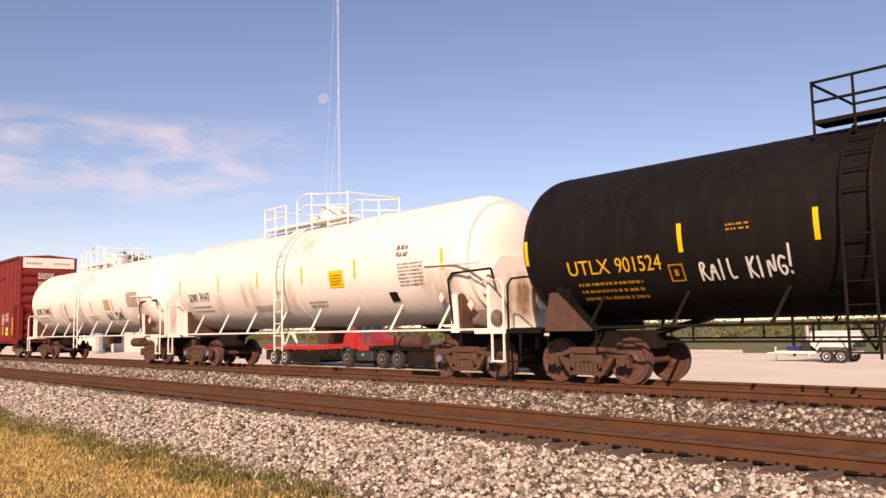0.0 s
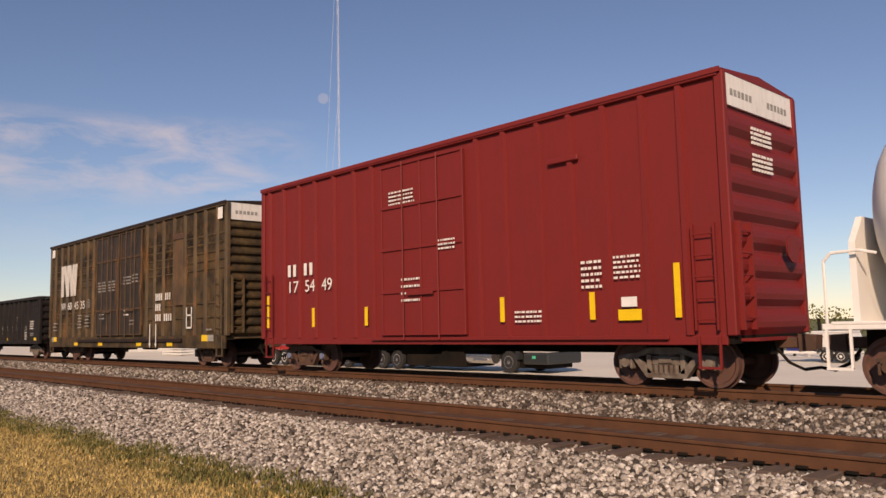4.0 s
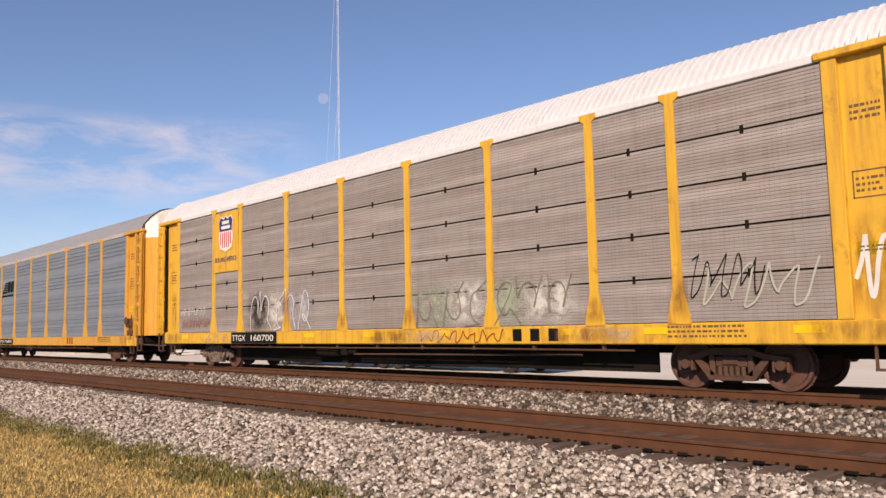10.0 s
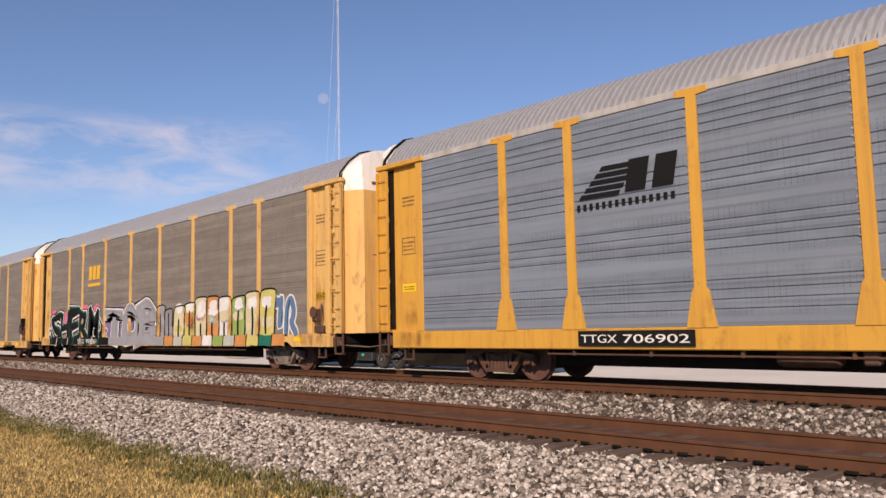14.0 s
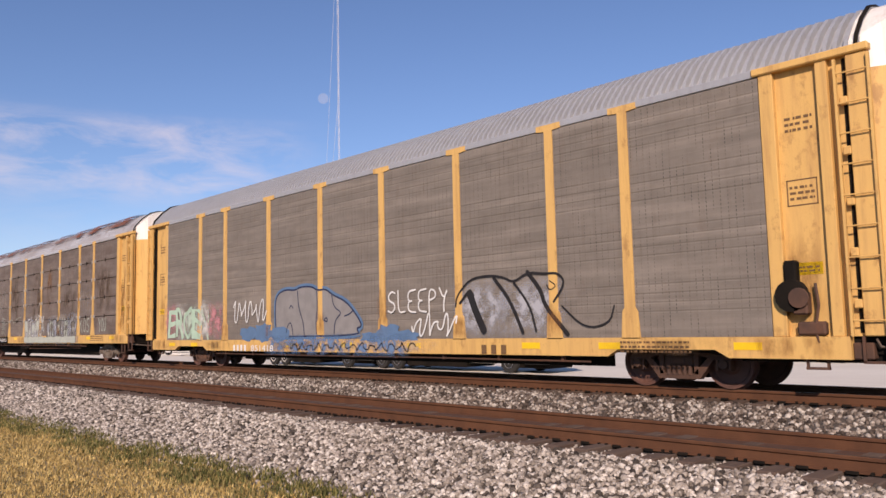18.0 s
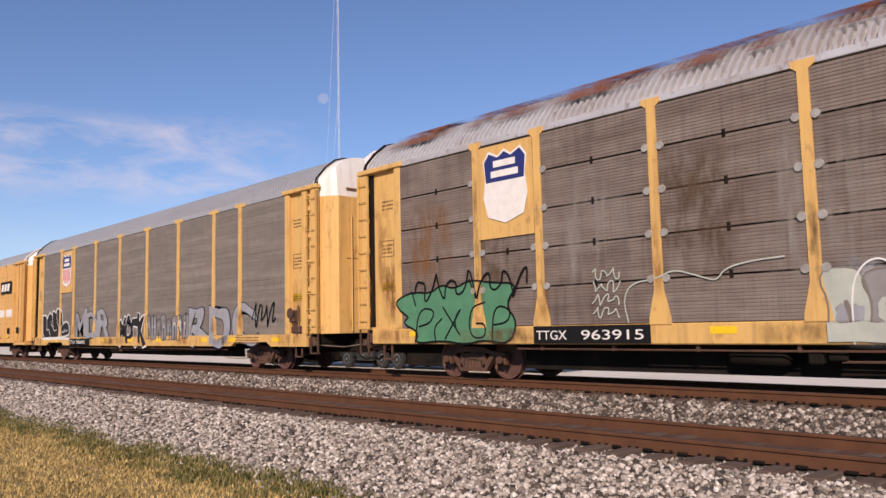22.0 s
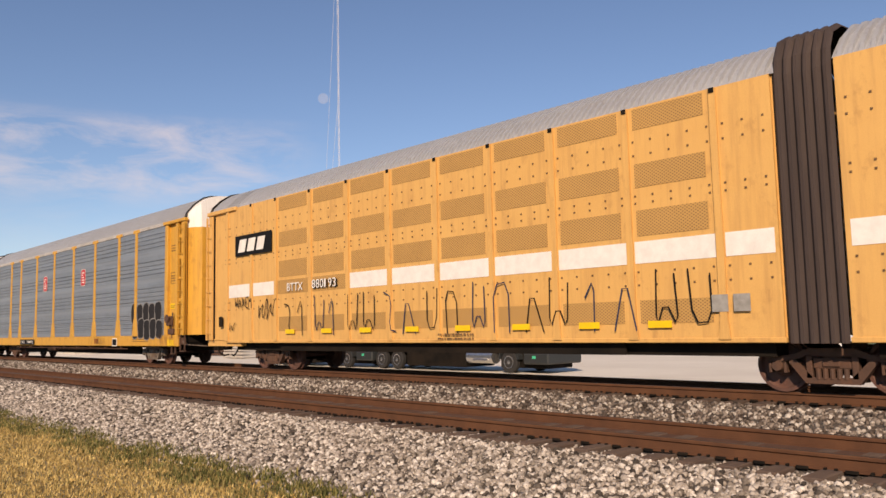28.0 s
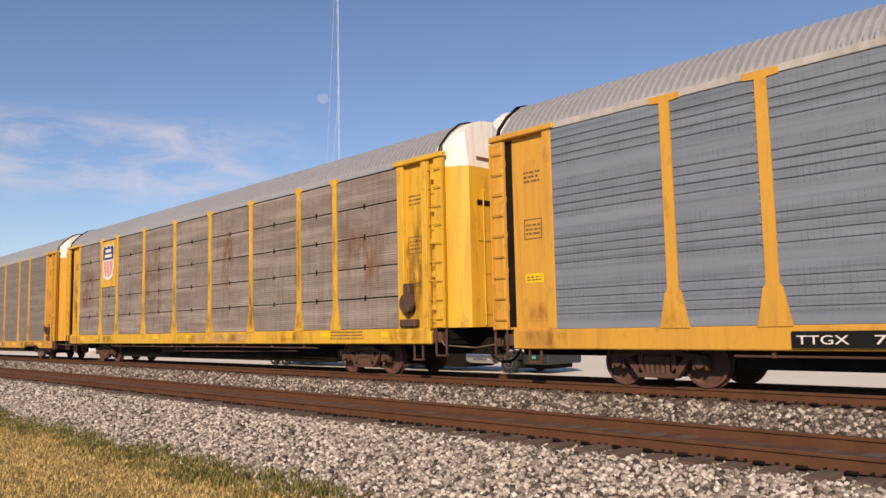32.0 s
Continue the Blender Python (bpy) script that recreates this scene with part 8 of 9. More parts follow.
reflectors(brown_box, (-5.5, -2.4, 1.83, 4.70), 0.74, y, 0.48, 0.14)
plate_on(brown_box, "data_panel", -8.75, -8.4, 0.92, 1.14, LETTER_DIM, y)
plate_on(brown_box, "data_panel", 8.0, 8.45, 0.92, 1.14, LETTER_DIM, y)
plate_on(brown_box, "corner_patch", -9.0, -8.62, 5.15, 5.55, LETTER_WHITE, y, "white patch at the corner")
plate_on(brown_box, "corner_patch", 8.72, 9.05, 5.15, 5.55, LETTER_WHITE, y)
for x, z, w, h, n, m in ((-4.95, 1.55, 0.5, 0.7, 5, LETTER_DIM), (-4.0, 1.6, 0.5, 0.6, 4, LETTER_DIM), (-2.4, 3.1, 0.9, 0.5, 4, LETTER_DIM), (-1.2, 3.1, 0.8, 0.5, 4, LETTER_DIM), (0.5, 3.3, 0.8, 0.4, 3, LETTER_DIM),
                         (1.4, 3.35, 0.6, 0.4, 3, LETTER_DIM), (-2.2, 1.9, 0.6, 0.35, 2, LETTER_DIM), (0.6, 2.0, 0.5, 0.35, 2, LETTER_WHITE), (1.2, 1.6, 0.5, 0.3, 2, LETTER_DIM), (8.0, 1.3, 0.4, 0.12, 1, LETTER_DIM), (-8.4, 1.45, 0.5, 0.5, 3, LETTER_DIM)):
    stencil(brown_box, m, x, z, y - 0.05, w, h, n, int(x * 10))

# rust round the doors and down the sides of the brown boxcar
r = random.Random(31)
for k in range(16):
    x, zz = r.uniform(-8.8, 8.4), r.uniform(0.7, 3.6)
    part("rust_stain", Geo().sheet(x, x + r.uniform(0.3, 0.7), -HALF_W - 0.0245, -HALF_W - 0.0235, zz, zz + r.uniform(0.9, 2.0)), RUST_STAIN, brown_box, "streak of orange rust")
for x in (-2.85, -0.1, 2.45, 5.1):
    part("rust_stain", Geo().sheet(x - 0.25, x + 0.25, -HALF_W - 0.118, -HALF_W - 0.117, 1.1, 5.4), RUST_STAIN, brown_box, "orange rust along a door edge")

for k, (x0, x1, zz) in enumerate(((-9.0, -6.0, 4.0), (-6.6, -3.0, 3.6), (2.4, 5.6, 3.7), (5.2, 8.8, 3.9), (-9.0, -5.0, 1.6), (2.6, 6.4, 2.9))):
    part("grime", Geo().sheet(x0, x1, -HALF_W + 0.0475 - 0.0006 * k, -HALF_W + 0.0478 - 0.0006 * k, zz, zz + 1.65), SOOT_STAIN, brown_box, "black soot on the side sheets")

# gondola
y = -HALF_W + 0.095
letters("FXE", 0.32, LETTER_WHITE, gondola, -7.77, 2.40, y, width=0.48, name="reporting_mark")
letters("930011", 0.32, LETTER_WHITE, gondola, -7.96, 1.92, y, width=0.86, name="running_number")
stencil(gondola, LETTER_DIM, -7.45, 1.05, y, 0.6, 0.2, 2, 2)
g = Geo()
for a, b, z0, z1 in ((-4.98, -4.94, 2.14, 2.46), (-4.73, -4.69, 2.14, 2.46), (-4.98, -4.69, 2.14, 2.18), (-4.98, -4.69, 2.42, 2.46), (-4.88, -4.78, 2.2, 2.38)):
    g.box(a, b, y - 0.004, y, z0, z1)
part("data_stencil", g, LETTER_WHITE, gondola)
ring = [(0.5 + 0.36 * math.cos(2 * math.pi * k / 12), 0.5 + 0.4 * math.sin(2 * math.pi * k / 12)) for k in range(13)]
CHALK = [[ring, [(0.1, 0.05), (0.9, 1.0)]], [[(0.85, 0.9), (0.4, 0.95), (0.2, 0.7), (0.65, 0.55), (0.2, 0.4), (0.3, 0.1), (0.95, 0.15)]], [[(0.1, 0.9), (0.45, 0.05), (0.6, 1.0)]], [[(0.1, 0.1), (0.55, 1.0), (0.9, 0.05)], [(0.2, 0.45), (0.95, 0.55)]],
         [[(0.15, 0.2), (0.4, 0.95), (0.95, 0.85), (0.35, 0.5), (0.9, 0.2), (0.15, 0.2)]], [[(0.1, 0.6), (0.9, 0.5)], [(0.5, 1.0), (0.45, 0.0)], [(0.2, 0.9), (0.85, 0.1)]], [[(0.15, 0.9), (0.3, 0.1), (0.55, 0.6), (0.9, 0.2)]]]
CHALK_PAINT = paint("chalk", (0.46, 0.46, 0.44), 0.9, second=(0.22, 0.21, 0.20), scale=9, blotch=0.9, bump=0)
r = random.Random(8)
for k in range(15):
    x = GON_POSTS[k + 3] + 0.2
    wide = min(0.62, GON_POSTS[k + 4] - x - 0.12)
    for zz, h, skip in ((1.42, 0.46, False), (2.02, 0.30, k not in (0, 4, 5, 12))):
        if not skip and wide > 0.25:
            zz += r.uniform(-0.06, 0.08)
            for line_ in r.choice(CHALK):
                pts = [(x + wide * px + r.uniform(-0.04, 0.04), zz + h * pz + r.uniform(-0.04, 0.04)) for px, pz in line_]
                part("chalk_mark", stroke(Geo(), pts, 0.024, y), CHALK_PAINT, gondola, "white chalk doodle")
for x, w in ((-9.4, 0.9), (-6.9, 0.3), (-5.05, 0.35), (-4.2, 0.4), (-0.2, 0.6), (1.9, 0.4), (3.85, 0.5), (8.9, 0.7)):
    plate_on(gondola, "reflector", x, x + w, 0.99, 1.14, REFLECTOR, y, "yellow reflective strip")
for x0, x1, z0, z1 in ((7.30, 7.34, 1.08, 1.42), (7.74, 7.78, 1.08, 1.42), (7.30, 7.78, 1.05, 1.09), (7.30, 7.78, 1.40, 1.44), (7.42, 7.47, 1.16, 1.33), (7.58, 7.63, 1.16, 1.33)):
    plate_on(gondola, "data_stencil", x0, x1, z0, z1, LETTER_WHITE, y)
stencil(gondola, LETTER_WHITE, 8.1, 1.6, y, 0.7, 0.5, 4, 4)
stencil(gondola, LETTER_DIM, 8.2, 1.25, y, 0.6, 0.2, 2, 5)

# heavier rust on the ends and posts of the two worn racks
for nm in ("up_dark", "up_last"):
    c, r = PAIR[nm], random.Random(len(nm) * 7)
    for way in (-1, 1):
        for k in range(3):
            x = way * (11.8 + 0.35 * k)
            part("rust_stain", Geo().sheet(x - 0.28, x + 0.28, -HALF_W + 0.102 - 0.0005 * k, -HALF_W + 0.1022 - 0.0005 * k, 1.2 + r.uniform(0, 0.6), 5.2 - r.uniform(0, 1.5)), RUST_STAIN, c, "long rust streak on the yellow end")
        part("rust_stain", Geo().sheet(way * 13.0 - 0.16, way * 13.0 + 0.16, -HALF_W - 0.0035, -HALF_W - 0.003, 1.2, 3.4), RUST_STAIN, c, "rust on the corner post")
    for x in POSTS:
        part("rust_stain", Geo().sheet(x - 0.10, x + 0.10, -HALF_W - 0.0235, -HALF_W - 0.0225, 1.6, r.uniform(3.2, 5.2)), r.choice([RUST_STAIN, GRIME_STAIN]), c, "rust streak on a post")
    for k in range(10):
        x = -11.6 + 2.3 * k
        part("rust_stain", Geo().sheet(x, x + r.uniform(1.0, 2.4), -HALF_W - 0.0010, -HALF_W - 0.0006, r.uniform(1.25, 2.2), r.uniform(3.6, 5.2)), GRIME_STAIN if k % 2 and nm == "up_dark" else PALE_WASH if k % 3 else RUST_STAIN, c, "weathered wash on the panels")


# ---- behind the railway ----
LOT_Z = -0.94
RUBBER_BLACK = paint("tyre", (0.025, 0.024, 0.024), 0.85, blotch=0.5, scale=8)
CHROME = paint("polished_metal", (0.6, 0.6, 0.6), 0.25, 0.9, blotch=0.2)
WHITE_PAINT = paint("white_paint", (0.74, 0.73, 0.70), 0.4, second=(0.6, 0.57, 0.52), streak=0.15)
TRUCK_RED = paint("truck_red", (0.42, 0.035, 0.03), 0.4, second=(0.3, 0.03, 0.03))
DARK_PAINT = paint("dark_body", (0.03, 0.034, 0.036), 0.4)
CONCRETE = paint("concrete", (0.48, 0.45, 0.41), 0.85, second=(0.36, 0.33, 0.30), blotch=0.8)
GLASS = bpy.data.materials.new("window_glass")
GLASS.use_nodes = True
GLASS.node_tree.nodes["Principled BSDF"].inputs["Base Color"].default_value = (0.02, 0.03, 0.035, 1)
GLASS.node_tree.nodes["Principled BSDF"].inputs["Roughness"].default_value = 0.05
GREEN_LAMP = paint("green_marker", (0.05, 0.5, 0.3), 0.3, bump=0)


def road_wheel(parent, x, y, r, hub, width=0.28):
    t = part("wheel", Geo(smooth=True).lathe([(-width / 2, r * 0.6), (-width / 2, r * 0.92), (-width / 2 + 0.04, r), (width / 2 - 0.04, r), (width / 2, r * 0.92), (width / 2, r * 0.6)], 22, "y"), RUBBER_BLACK, parent, "", (x, y, r))
    part("rim", Geo(smooth=True).lathe([(-width / 2 - 0.01, 0.05), (-width / 2 + 0.02, r * 0.35), (-width / 2 - 0.01, r * 0.58), (width / 2, r * 0.6)], 18, "y"), hub, t)


def parked_truck(name, label, x, y, cab_m, tank_m, flat_m, bumper_m, length):
    """A heavy truck parked along the lot, nose towards +x."""
    t = thing(name, label, "truck", "", (x, y, LOT_Z))
    part("chassis", Geo().box(-length, 0.6, -0.45, 0.45, 0.62, 0.92, 0.02), STEEL_DARK, t)
    for wx in (-length + 0.8, -length + 2.1, -0.9):
        for wy in (-1.05, 1.05):
            road_wheel(t, wx, wy, 0.50, CHROME if wx > -2 or name != "red_truck" else WHITE_PAINT)
    part("fuel_tank", Geo(smooth=True).cyl((-3.6, -0.95, 0.72), (-1.9, -0.95, 0.72), 0.32, 18), tank_m, t, "polished fuel tank")
    part("tank_step", Geo().box(-3.1, -2.2, -1.32, -1.2, 0.55, 0.62, 0.01), tank_m, t)
    part("cab", Geo().prism([(-2.6, 1.05), (-0.2, 1.05), (-0.2, 2.0), (-0.6, 2.75), (-2.4, 2.8), (-2.6, 2.6)], -1.15, 1.15, "y"), cab_m, t)
    part("cab_window", Geo().plate([(-1.7, 1.95), (-0.55, 1.95), (-0.85, 2.55), (-1.7, 2.55)], -1.165, -1.15), GLASS, t)
    part("windscreen", Geo().prism([(-0.19, 2.02), (-0.17, 2.02), (-0.55, 2.70), (-0.57, 2.70)], -1.0, 1.0, "y"), GLASS, t)
    part("hood", Geo().prism([(-0.2, 0.95), (1.3, 0.95), (1.3, 1.55), (-0.2, 1.95)], -0.95, 0.95, "y"), cab_m, t)
    part("fender", Geo(smooth=True).prism([(-1.5, 0.62), (-1.45, 1.0), (-1.15, 1.18), (-0.65, 1.18), (-0.35, 1.0), (-0.3, 0.62), (-0.38, 0.62), (-0.45, 0.95), (-0.7, 1.1), (-1.1, 1.1), (-1.38, 0.95), (-1.42, 0.62)], -1.22, -0.85, "y"), bumper_m, t)
    part("bumper", Geo().box(0.0, 1.45, -1.22, 1.22, 0.42, 0.92, 0.06), bumper_m, t)
    part("marker_lamp", Geo().box(0.55, 0.75, -1.235, -1.215, 0.68, 0.80), GREEN_LAMP, t)
    part("headlamp", Geo().box(1.28, 1.34, -0.9, -0.6, 1.0, 1.25, 0.02), CHROME, t)
    part("deck", Geo().box(-length - 0.3, -2.8, -1.2, 1.2, 0.98, 1.22, 0.02), flat_m, t)
    for k in range(5):
        xx = -length + k * (length - 3) / 4
        part("stake", Geo().box(xx - 0.04, xx + 0.04, -1.24, -1.18, 0.9, 1.75), flat_m, t)
    # three black boxes added to deepen the shade under the truck
    part("tool_box", Geo().box(-length + 2.9, -3.7, -1.15, 0.9, 0.20, 0.95, 0.03), STEEL_DARK, t, "black filler box that darkens the space between the axles")
    part("axle_gear", Geo().box(-length + 0.3, -length + 2.6, -0.8, 0.8, 0.24, 0.9, 0.03), STEEL_DARK, t)
    part("engine_gear", Geo().box(-1.7, 1.2, -0.85, 0.85, 0.22, 0.95, 0.03), STEEL_DARK, t)
    part("mud_flap", Geo().box(-length - 0.05, -length - 0.02, -1.2, -0.6, 0.3, 0.95), RUBBER_BLACK, t)
    part("exhaust", Geo(smooth=True).cyl((-2.75, -0.9, 1.0), (-2.75, -0.9, 3.1), 0.07, 10), CHROME, t)


parked_truck("flatbed_truck", "white and dark parked flatbed truck on pale gravel", -23.6, 28.3, WHITE_PAINT, CHROME, STEEL_DARK, DARK_PAINT, 11.0)
parked_truck("red_truck", "red parked flatbed truck with dark bumper", -35.8, 28.1, TRUCK_RED, STEEL_DARK, TRUCK_RED, DARK_PAINT, 9.6)

# low trailer with a white hopper body
tr = thing("equipment_trailer", "white two-axle equipment trailer on pale gravel", "trailer", "", (-15.6, 41.4, LOT_Z))
part("frame", Geo().box(-2.6, 1.3, -0.6, 0.6, 0.42, 0.56, 0.02), WHITE_PAINT, tr)
part("hopper", Geo().prism([(-0.75, 1.45), (1.15, 1.45), (1.25, 1.0), (0.9, 0.62), (-0.45, 0.62), (-0.75, 0.9)], -0.75, 0.75, "y"), WHITE_PAINT, tr)
part("hopper_lid", Geo().box(-0.7, 1.15, -0.72, 0.72, 1.46, 1.56, 0.03), WHITE_PAINT, tr)
part("engine_box", Geo().box(-1.3, -0.8, -0.6, 0.6, 0.56, 1.1, 0.04), DARK_PAINT, tr, "dark engine box")
part("control_box", Geo().box(-2.1, -1.4, -0.45, 0.45, 0.5, 0.78, 0.03), BLUE, tr, "small blue box")
part("chute", Geo().prism([(1.1, 1.15), (1.5, 0.95), (1.5, 0.75), (1.1, 0.7)], -0.3, 0.3, "y"), GLASS, tr)
for x in (0.05, 0.72):
    for y in (-0.8, 0.8):
        road_wheel(tr, x, y, 0.32, WHITE_PAINT, 0.2)
part("mudguard", Geo(smooth=True).prism([(-0.35, 0.5), (-0.2, 0.72), (0.95, 0.72), (1.1, 0.5), (1.16, 0.5), (1.0, 0.77), (-0.25, 0.77), (-0.41, 0.5)], -0.92, -0.68, "y"), DARK_PAINT, tr)
part("drawbar", Geo().prism([(-2.6, 0.5), (-3.3, 0.45), (-3.3, 0.38), (-2.6, 0.42)], -0.06, 0.06, "y"), WHITE_PAINT, tr)
part("jack", Geo().cyl((-2.9, 0.1, 0.0), (-2.9, 0.1, 0.75), 0.04, 8), WHITE_PAINT, tr)
part("brace", Geo().tube([(-0.5, -0.76, 0.75), (-0.1, -0.78, 1.3)], 0.03, 5), DARK_PAINT, tr)
part("brace", Geo().tube([(0.95, -0.76, 0.75), (0.6, -0.78, 1.3)], 0.03, 5), DARK_PAINT, tr)

# posts and beams along the lot
for k, (x, h, m, lab) in enumerate(((-15.6, 2.2, STEEL_DARK, "dark upright steel post"), (-16.3, 1.9, CONCRETE, "grey round concrete post"), (-17.1, 2.4, STEEL_DARK, "dark upright steel post"), (-26.5, 1.5, WHITE_PAINT, "white painted wooden marker post"))):
    solid("post", Geo(smooth=True).cyl((0, 0, 0), (0, 0, h), 0.09, 10), m, lab, "post", "posts by the lot", at=(x * 1.17, 46.8 + 0.3 * k, LOT_Z))
for k in range(6):
    solid("parking_beam", Geo().box(-3.2, 3.2, -0.12, 0.12, 0, 0.22, 0.03), CONCRETE, "pale concrete beam along the lot's edge", "kerb", "beams along the lot", at=(-28 - 6.6 * k, 50.6, LOT_Z))

# silos
def silo(x, y, r, h, lab):
    t = thing("storage_tank", lab, "tank", "white storage tanks", (x, y, LOT_Z))
    part("shell", Geo(smooth=True).lathe([(0.1, r), (h * 0.93, r), (h * 0.97, r * 0.93), (h, r * 0.55), (h + 0.1, 0.1)], 30, "z"), WHITE_PAINT, t)
    part("base", Geo(smooth=True).cyl((0, 0, 0), (0, 0, 0.35), r * 1.12, 24), CONCRETE, t)
    part("vent", Geo(smooth=True).cyl((0, 0, h), (0, 0, h + 0.45), 0.14, 10), WHITE_PAINT, t)
    g = Geo()
    for dx in (-0.2, 0.2):
        g.box(dx - 0.02, dx + 0.02, -r - 0.15, -r - 0.1, 0.5, h)
    for k in range(20):
        g.box(-0.2, 0.2, -r - 0.14, -r - 0.11, 0.6 + k * (h - 0.7) / 20, 0.64 + k * (h - 0.7) / 20)
    part("ladder", g, WHITE_PAINT, t)


silo(-98.9, 33.7, 2.05, 10.1, "tall white cylindrical storage tank with domed top")
silo(-93.0, 32.3, 1.35, 7.75, "shorter white storage tank beside a tall one")
silo(-107.6, 38.6, 1.5, 8.4, "white storage tank with ladder")
shed = thing("shed", "low white shed by the storage tanks", "shed", "", (-100.6, 39.8, LOT_Z))
part("wall", Geo().box(-6, 6, -3, 3, 0, 5.6), WHITE_PAINT, shed)
part("roof", Geo().prism([(-3.3, 5.6), (0, 6.7), (3.3, 5.6), (3.2, 5.5), (0, 6.55), (-3.2, 5.5)], -6.3, 6.3), WHITE_PAINT, shed)
part("door", Geo().box(-1, 1.2, -3.06, -3.0, 0, 3.2), CONCRETE, shed)
for k, (x, y, s_, m, lab) in enumerate(((-68, 35, 1.2, TRUCK_RUST, "brown pile of timber on the lot"), (-58.5, 32.2, 0.95, CONCRETE, "grey stacked pallets on the lot"), (-73.7, 33.9, 1.3, WHITE_PAINT, "white crate on the lot"))):
    t = thing("stack", lab, "stack", "", (x, y, LOT_Z))
    for j in range(5):
        part("plank", Geo().box(-1.6 * s_, 1.6 * s_, -0.7, 0.7, 0.05 + j * 0.26, 0.24 + j * 0.26, 0.02), m, t)

# guyed mast
MASTM = paint("mast_white", (0.72, 0.70, 0.70), 0.5, bump=0)
MX, MY = -318.0, 229.6
mast = thing("radio_mast", "tall thin pale lattice mast held by guy wires", "mast", "", (MX, MY, LOT_Z))
legs = [(0.42 * math.cos(a), 0.42 * math.sin(a)) for a in (0.3, 2.4, 4.5)]
for lx, ly in legs:
    part("leg", Geo().cyl((lx, ly, 0), (lx, ly, 240), 0.055, 6), MASTM, mast)
lat = Geo()
for k in range(120):
    for (ax, ay), (bx, by) in zip(legs, legs[1:] + legs[:1]):
        lat.cyl((ax, ay, 2 * k), (bx, by, 2 * k + 2), 0.022, 4)
part("lattice", lat, MASTM, mast)
for ang, zz, rr in ((3.62, 205, 12), (3.62, 120, 12)):
    part("guy_wire", Geo().cyl((0, 0, zz), (rr * math.cos(ang), rr * math.sin(ang), 0), 0.05, 5), MASTM, mast)

# trees
BARK = paint("bark", (0.10, 0.075, 0.055), 0.9, blotch=0.8, scale=6, bump=0.8)


def leaf_material(name, stops):
    m = island_mix(name, stops, 0.7, 1.0)
    return m


LEAF = leaf_material("leaves", [(0.0, (0.06, 0.07, 0.018)), (0.5, (0.14, 0.14, 0.035)), (1.0, (0.27, 0.24, 0.07))])


def tree(x, y, h, spread, seed, lab, n=5200, base=LOT_Z):
    r = np.random.RandomState(seed)
    t = thing("tree", lab, "tree", "trees beyond the lot", (x, y, base))
    tg = Geo(smooth=True)
    tg.lathe([(0, 0.035 * h), (0.1 * h, 0.028 * h), (0.5 * h, 0.016 * h), (0.8 * h, 0.006 * h)], 10, "z")
    part("trunk", tg, BARK, t)
    centres = []
    for k in range(13):
        a, zz = r.uniform(0, 6.28), r.uniform(0.38, 0.92) * h
        rad = spread * r.uniform(0.35, 0.95) * math.sin(min(1.0, (zz / h - 0.2) / 0.8) * math.pi * 0.8 + 0.3)
        c = np.array([rad * math.cos(a), rad * math.sin(a), zz])
        part("limb", Geo().cyl((0, 0, zz * 0.72), tuple(c), 0.012 * h, 6, 0.004 * h), BARK, t)
        centres.append(c)
    idx = r.randint(0, len(centres), n)
    c = np.array(centres)[idx]
    d = r.normal(size=(n, 3)); d /= np.linalg.norm(d, axis=1, keepdims=True)
    p = c + d * (spread * 0.36 * r.uniform(0.25, 1.0, n) ** 0.5)[:, None] * np.array([1.1, 1.1, 0.8])
    u = r.normal(size=(n, 3)); u /= np.linalg.norm(u, axis=1, keepdims=True)
    w = np.cross(u, d); w /= np.linalg.norm(w, axis=1, keepdims=True) + 1e-9
    s = (0.026 * spread * r.uniform(0.7, 1.8, n) + 0.05)[:, None]
    v = np.stack([p - u * s, p + w * s * 0.6, p + u * s, p - w * s * 0.6], 1).reshape(-1, 3)
    me = bpy.data.meshes.new("crown")
    me.from_pydata(v.tolist(), [], np.arange(4 * n).reshape(-1, 4).tolist())
    me.materials.append(LEAF)
    part("crown", me, LEAF, t)


tree(-131, 51.5, 16.0, 6.6, 1, "round green tree beyond the lot")
tree(-146, 66, 15.6, 5.0, 2, "smaller green tree beyond the lot")
tree(-116, 86, 19.4, 7.6, 3, "wide green tree top beyond the lot")
tree(-108, 90, 17.6, 6.0, 4, "green tree beyond the lot")
tree(-150, 52, 12.0, 4.5, 5, "green tree beyond the lot")
# low hedge and wood line at the far edge of the verge
hr = np.random.RandomState(9)
nh = 26000
hx = -230 + 330 * hr.uniform(0, 1, nh)
hh = 2.1 + 1.0 * np.sin(hx * 0.31) + 0.7 * np.sin(hx * 0.83 + 1) + 0.5 * np.sin(hx * 2.1)
hp = np.stack([hx, 96 + hr.normal(0, 1.6, nh), LOT_Z + np.abs(hh) * hr.uniform(0, 1, nh) ** 0.6], -1)
u = hr.normal(size=(nh, 3)); u /= np.linalg.norm(u, axis=1, keepdims=True)
w = np.cross(u, hr.normal(size=(nh, 3))); w /= np.linalg.norm(w, axis=1, keepdims=True)
s = (0.15 * hr.uniform(0.6, 1.6, nh))[:, None]
hv = np.stack([hp - u * s, hp + w * s * 0.7, hp + u * s, hp - w * s * 0.7], 1).reshape(-1, 3)
me = bpy.data.meshes.new("wood_line")
me.from_pydata(hv.tolist(), [], np.arange(4 * nh).reshape(-1, 4).tolist())
me.materials.append(LEAF)
tagged(new("wood_line", me), "dark green hedge along the far field edge", "hedge", "", "stuff")

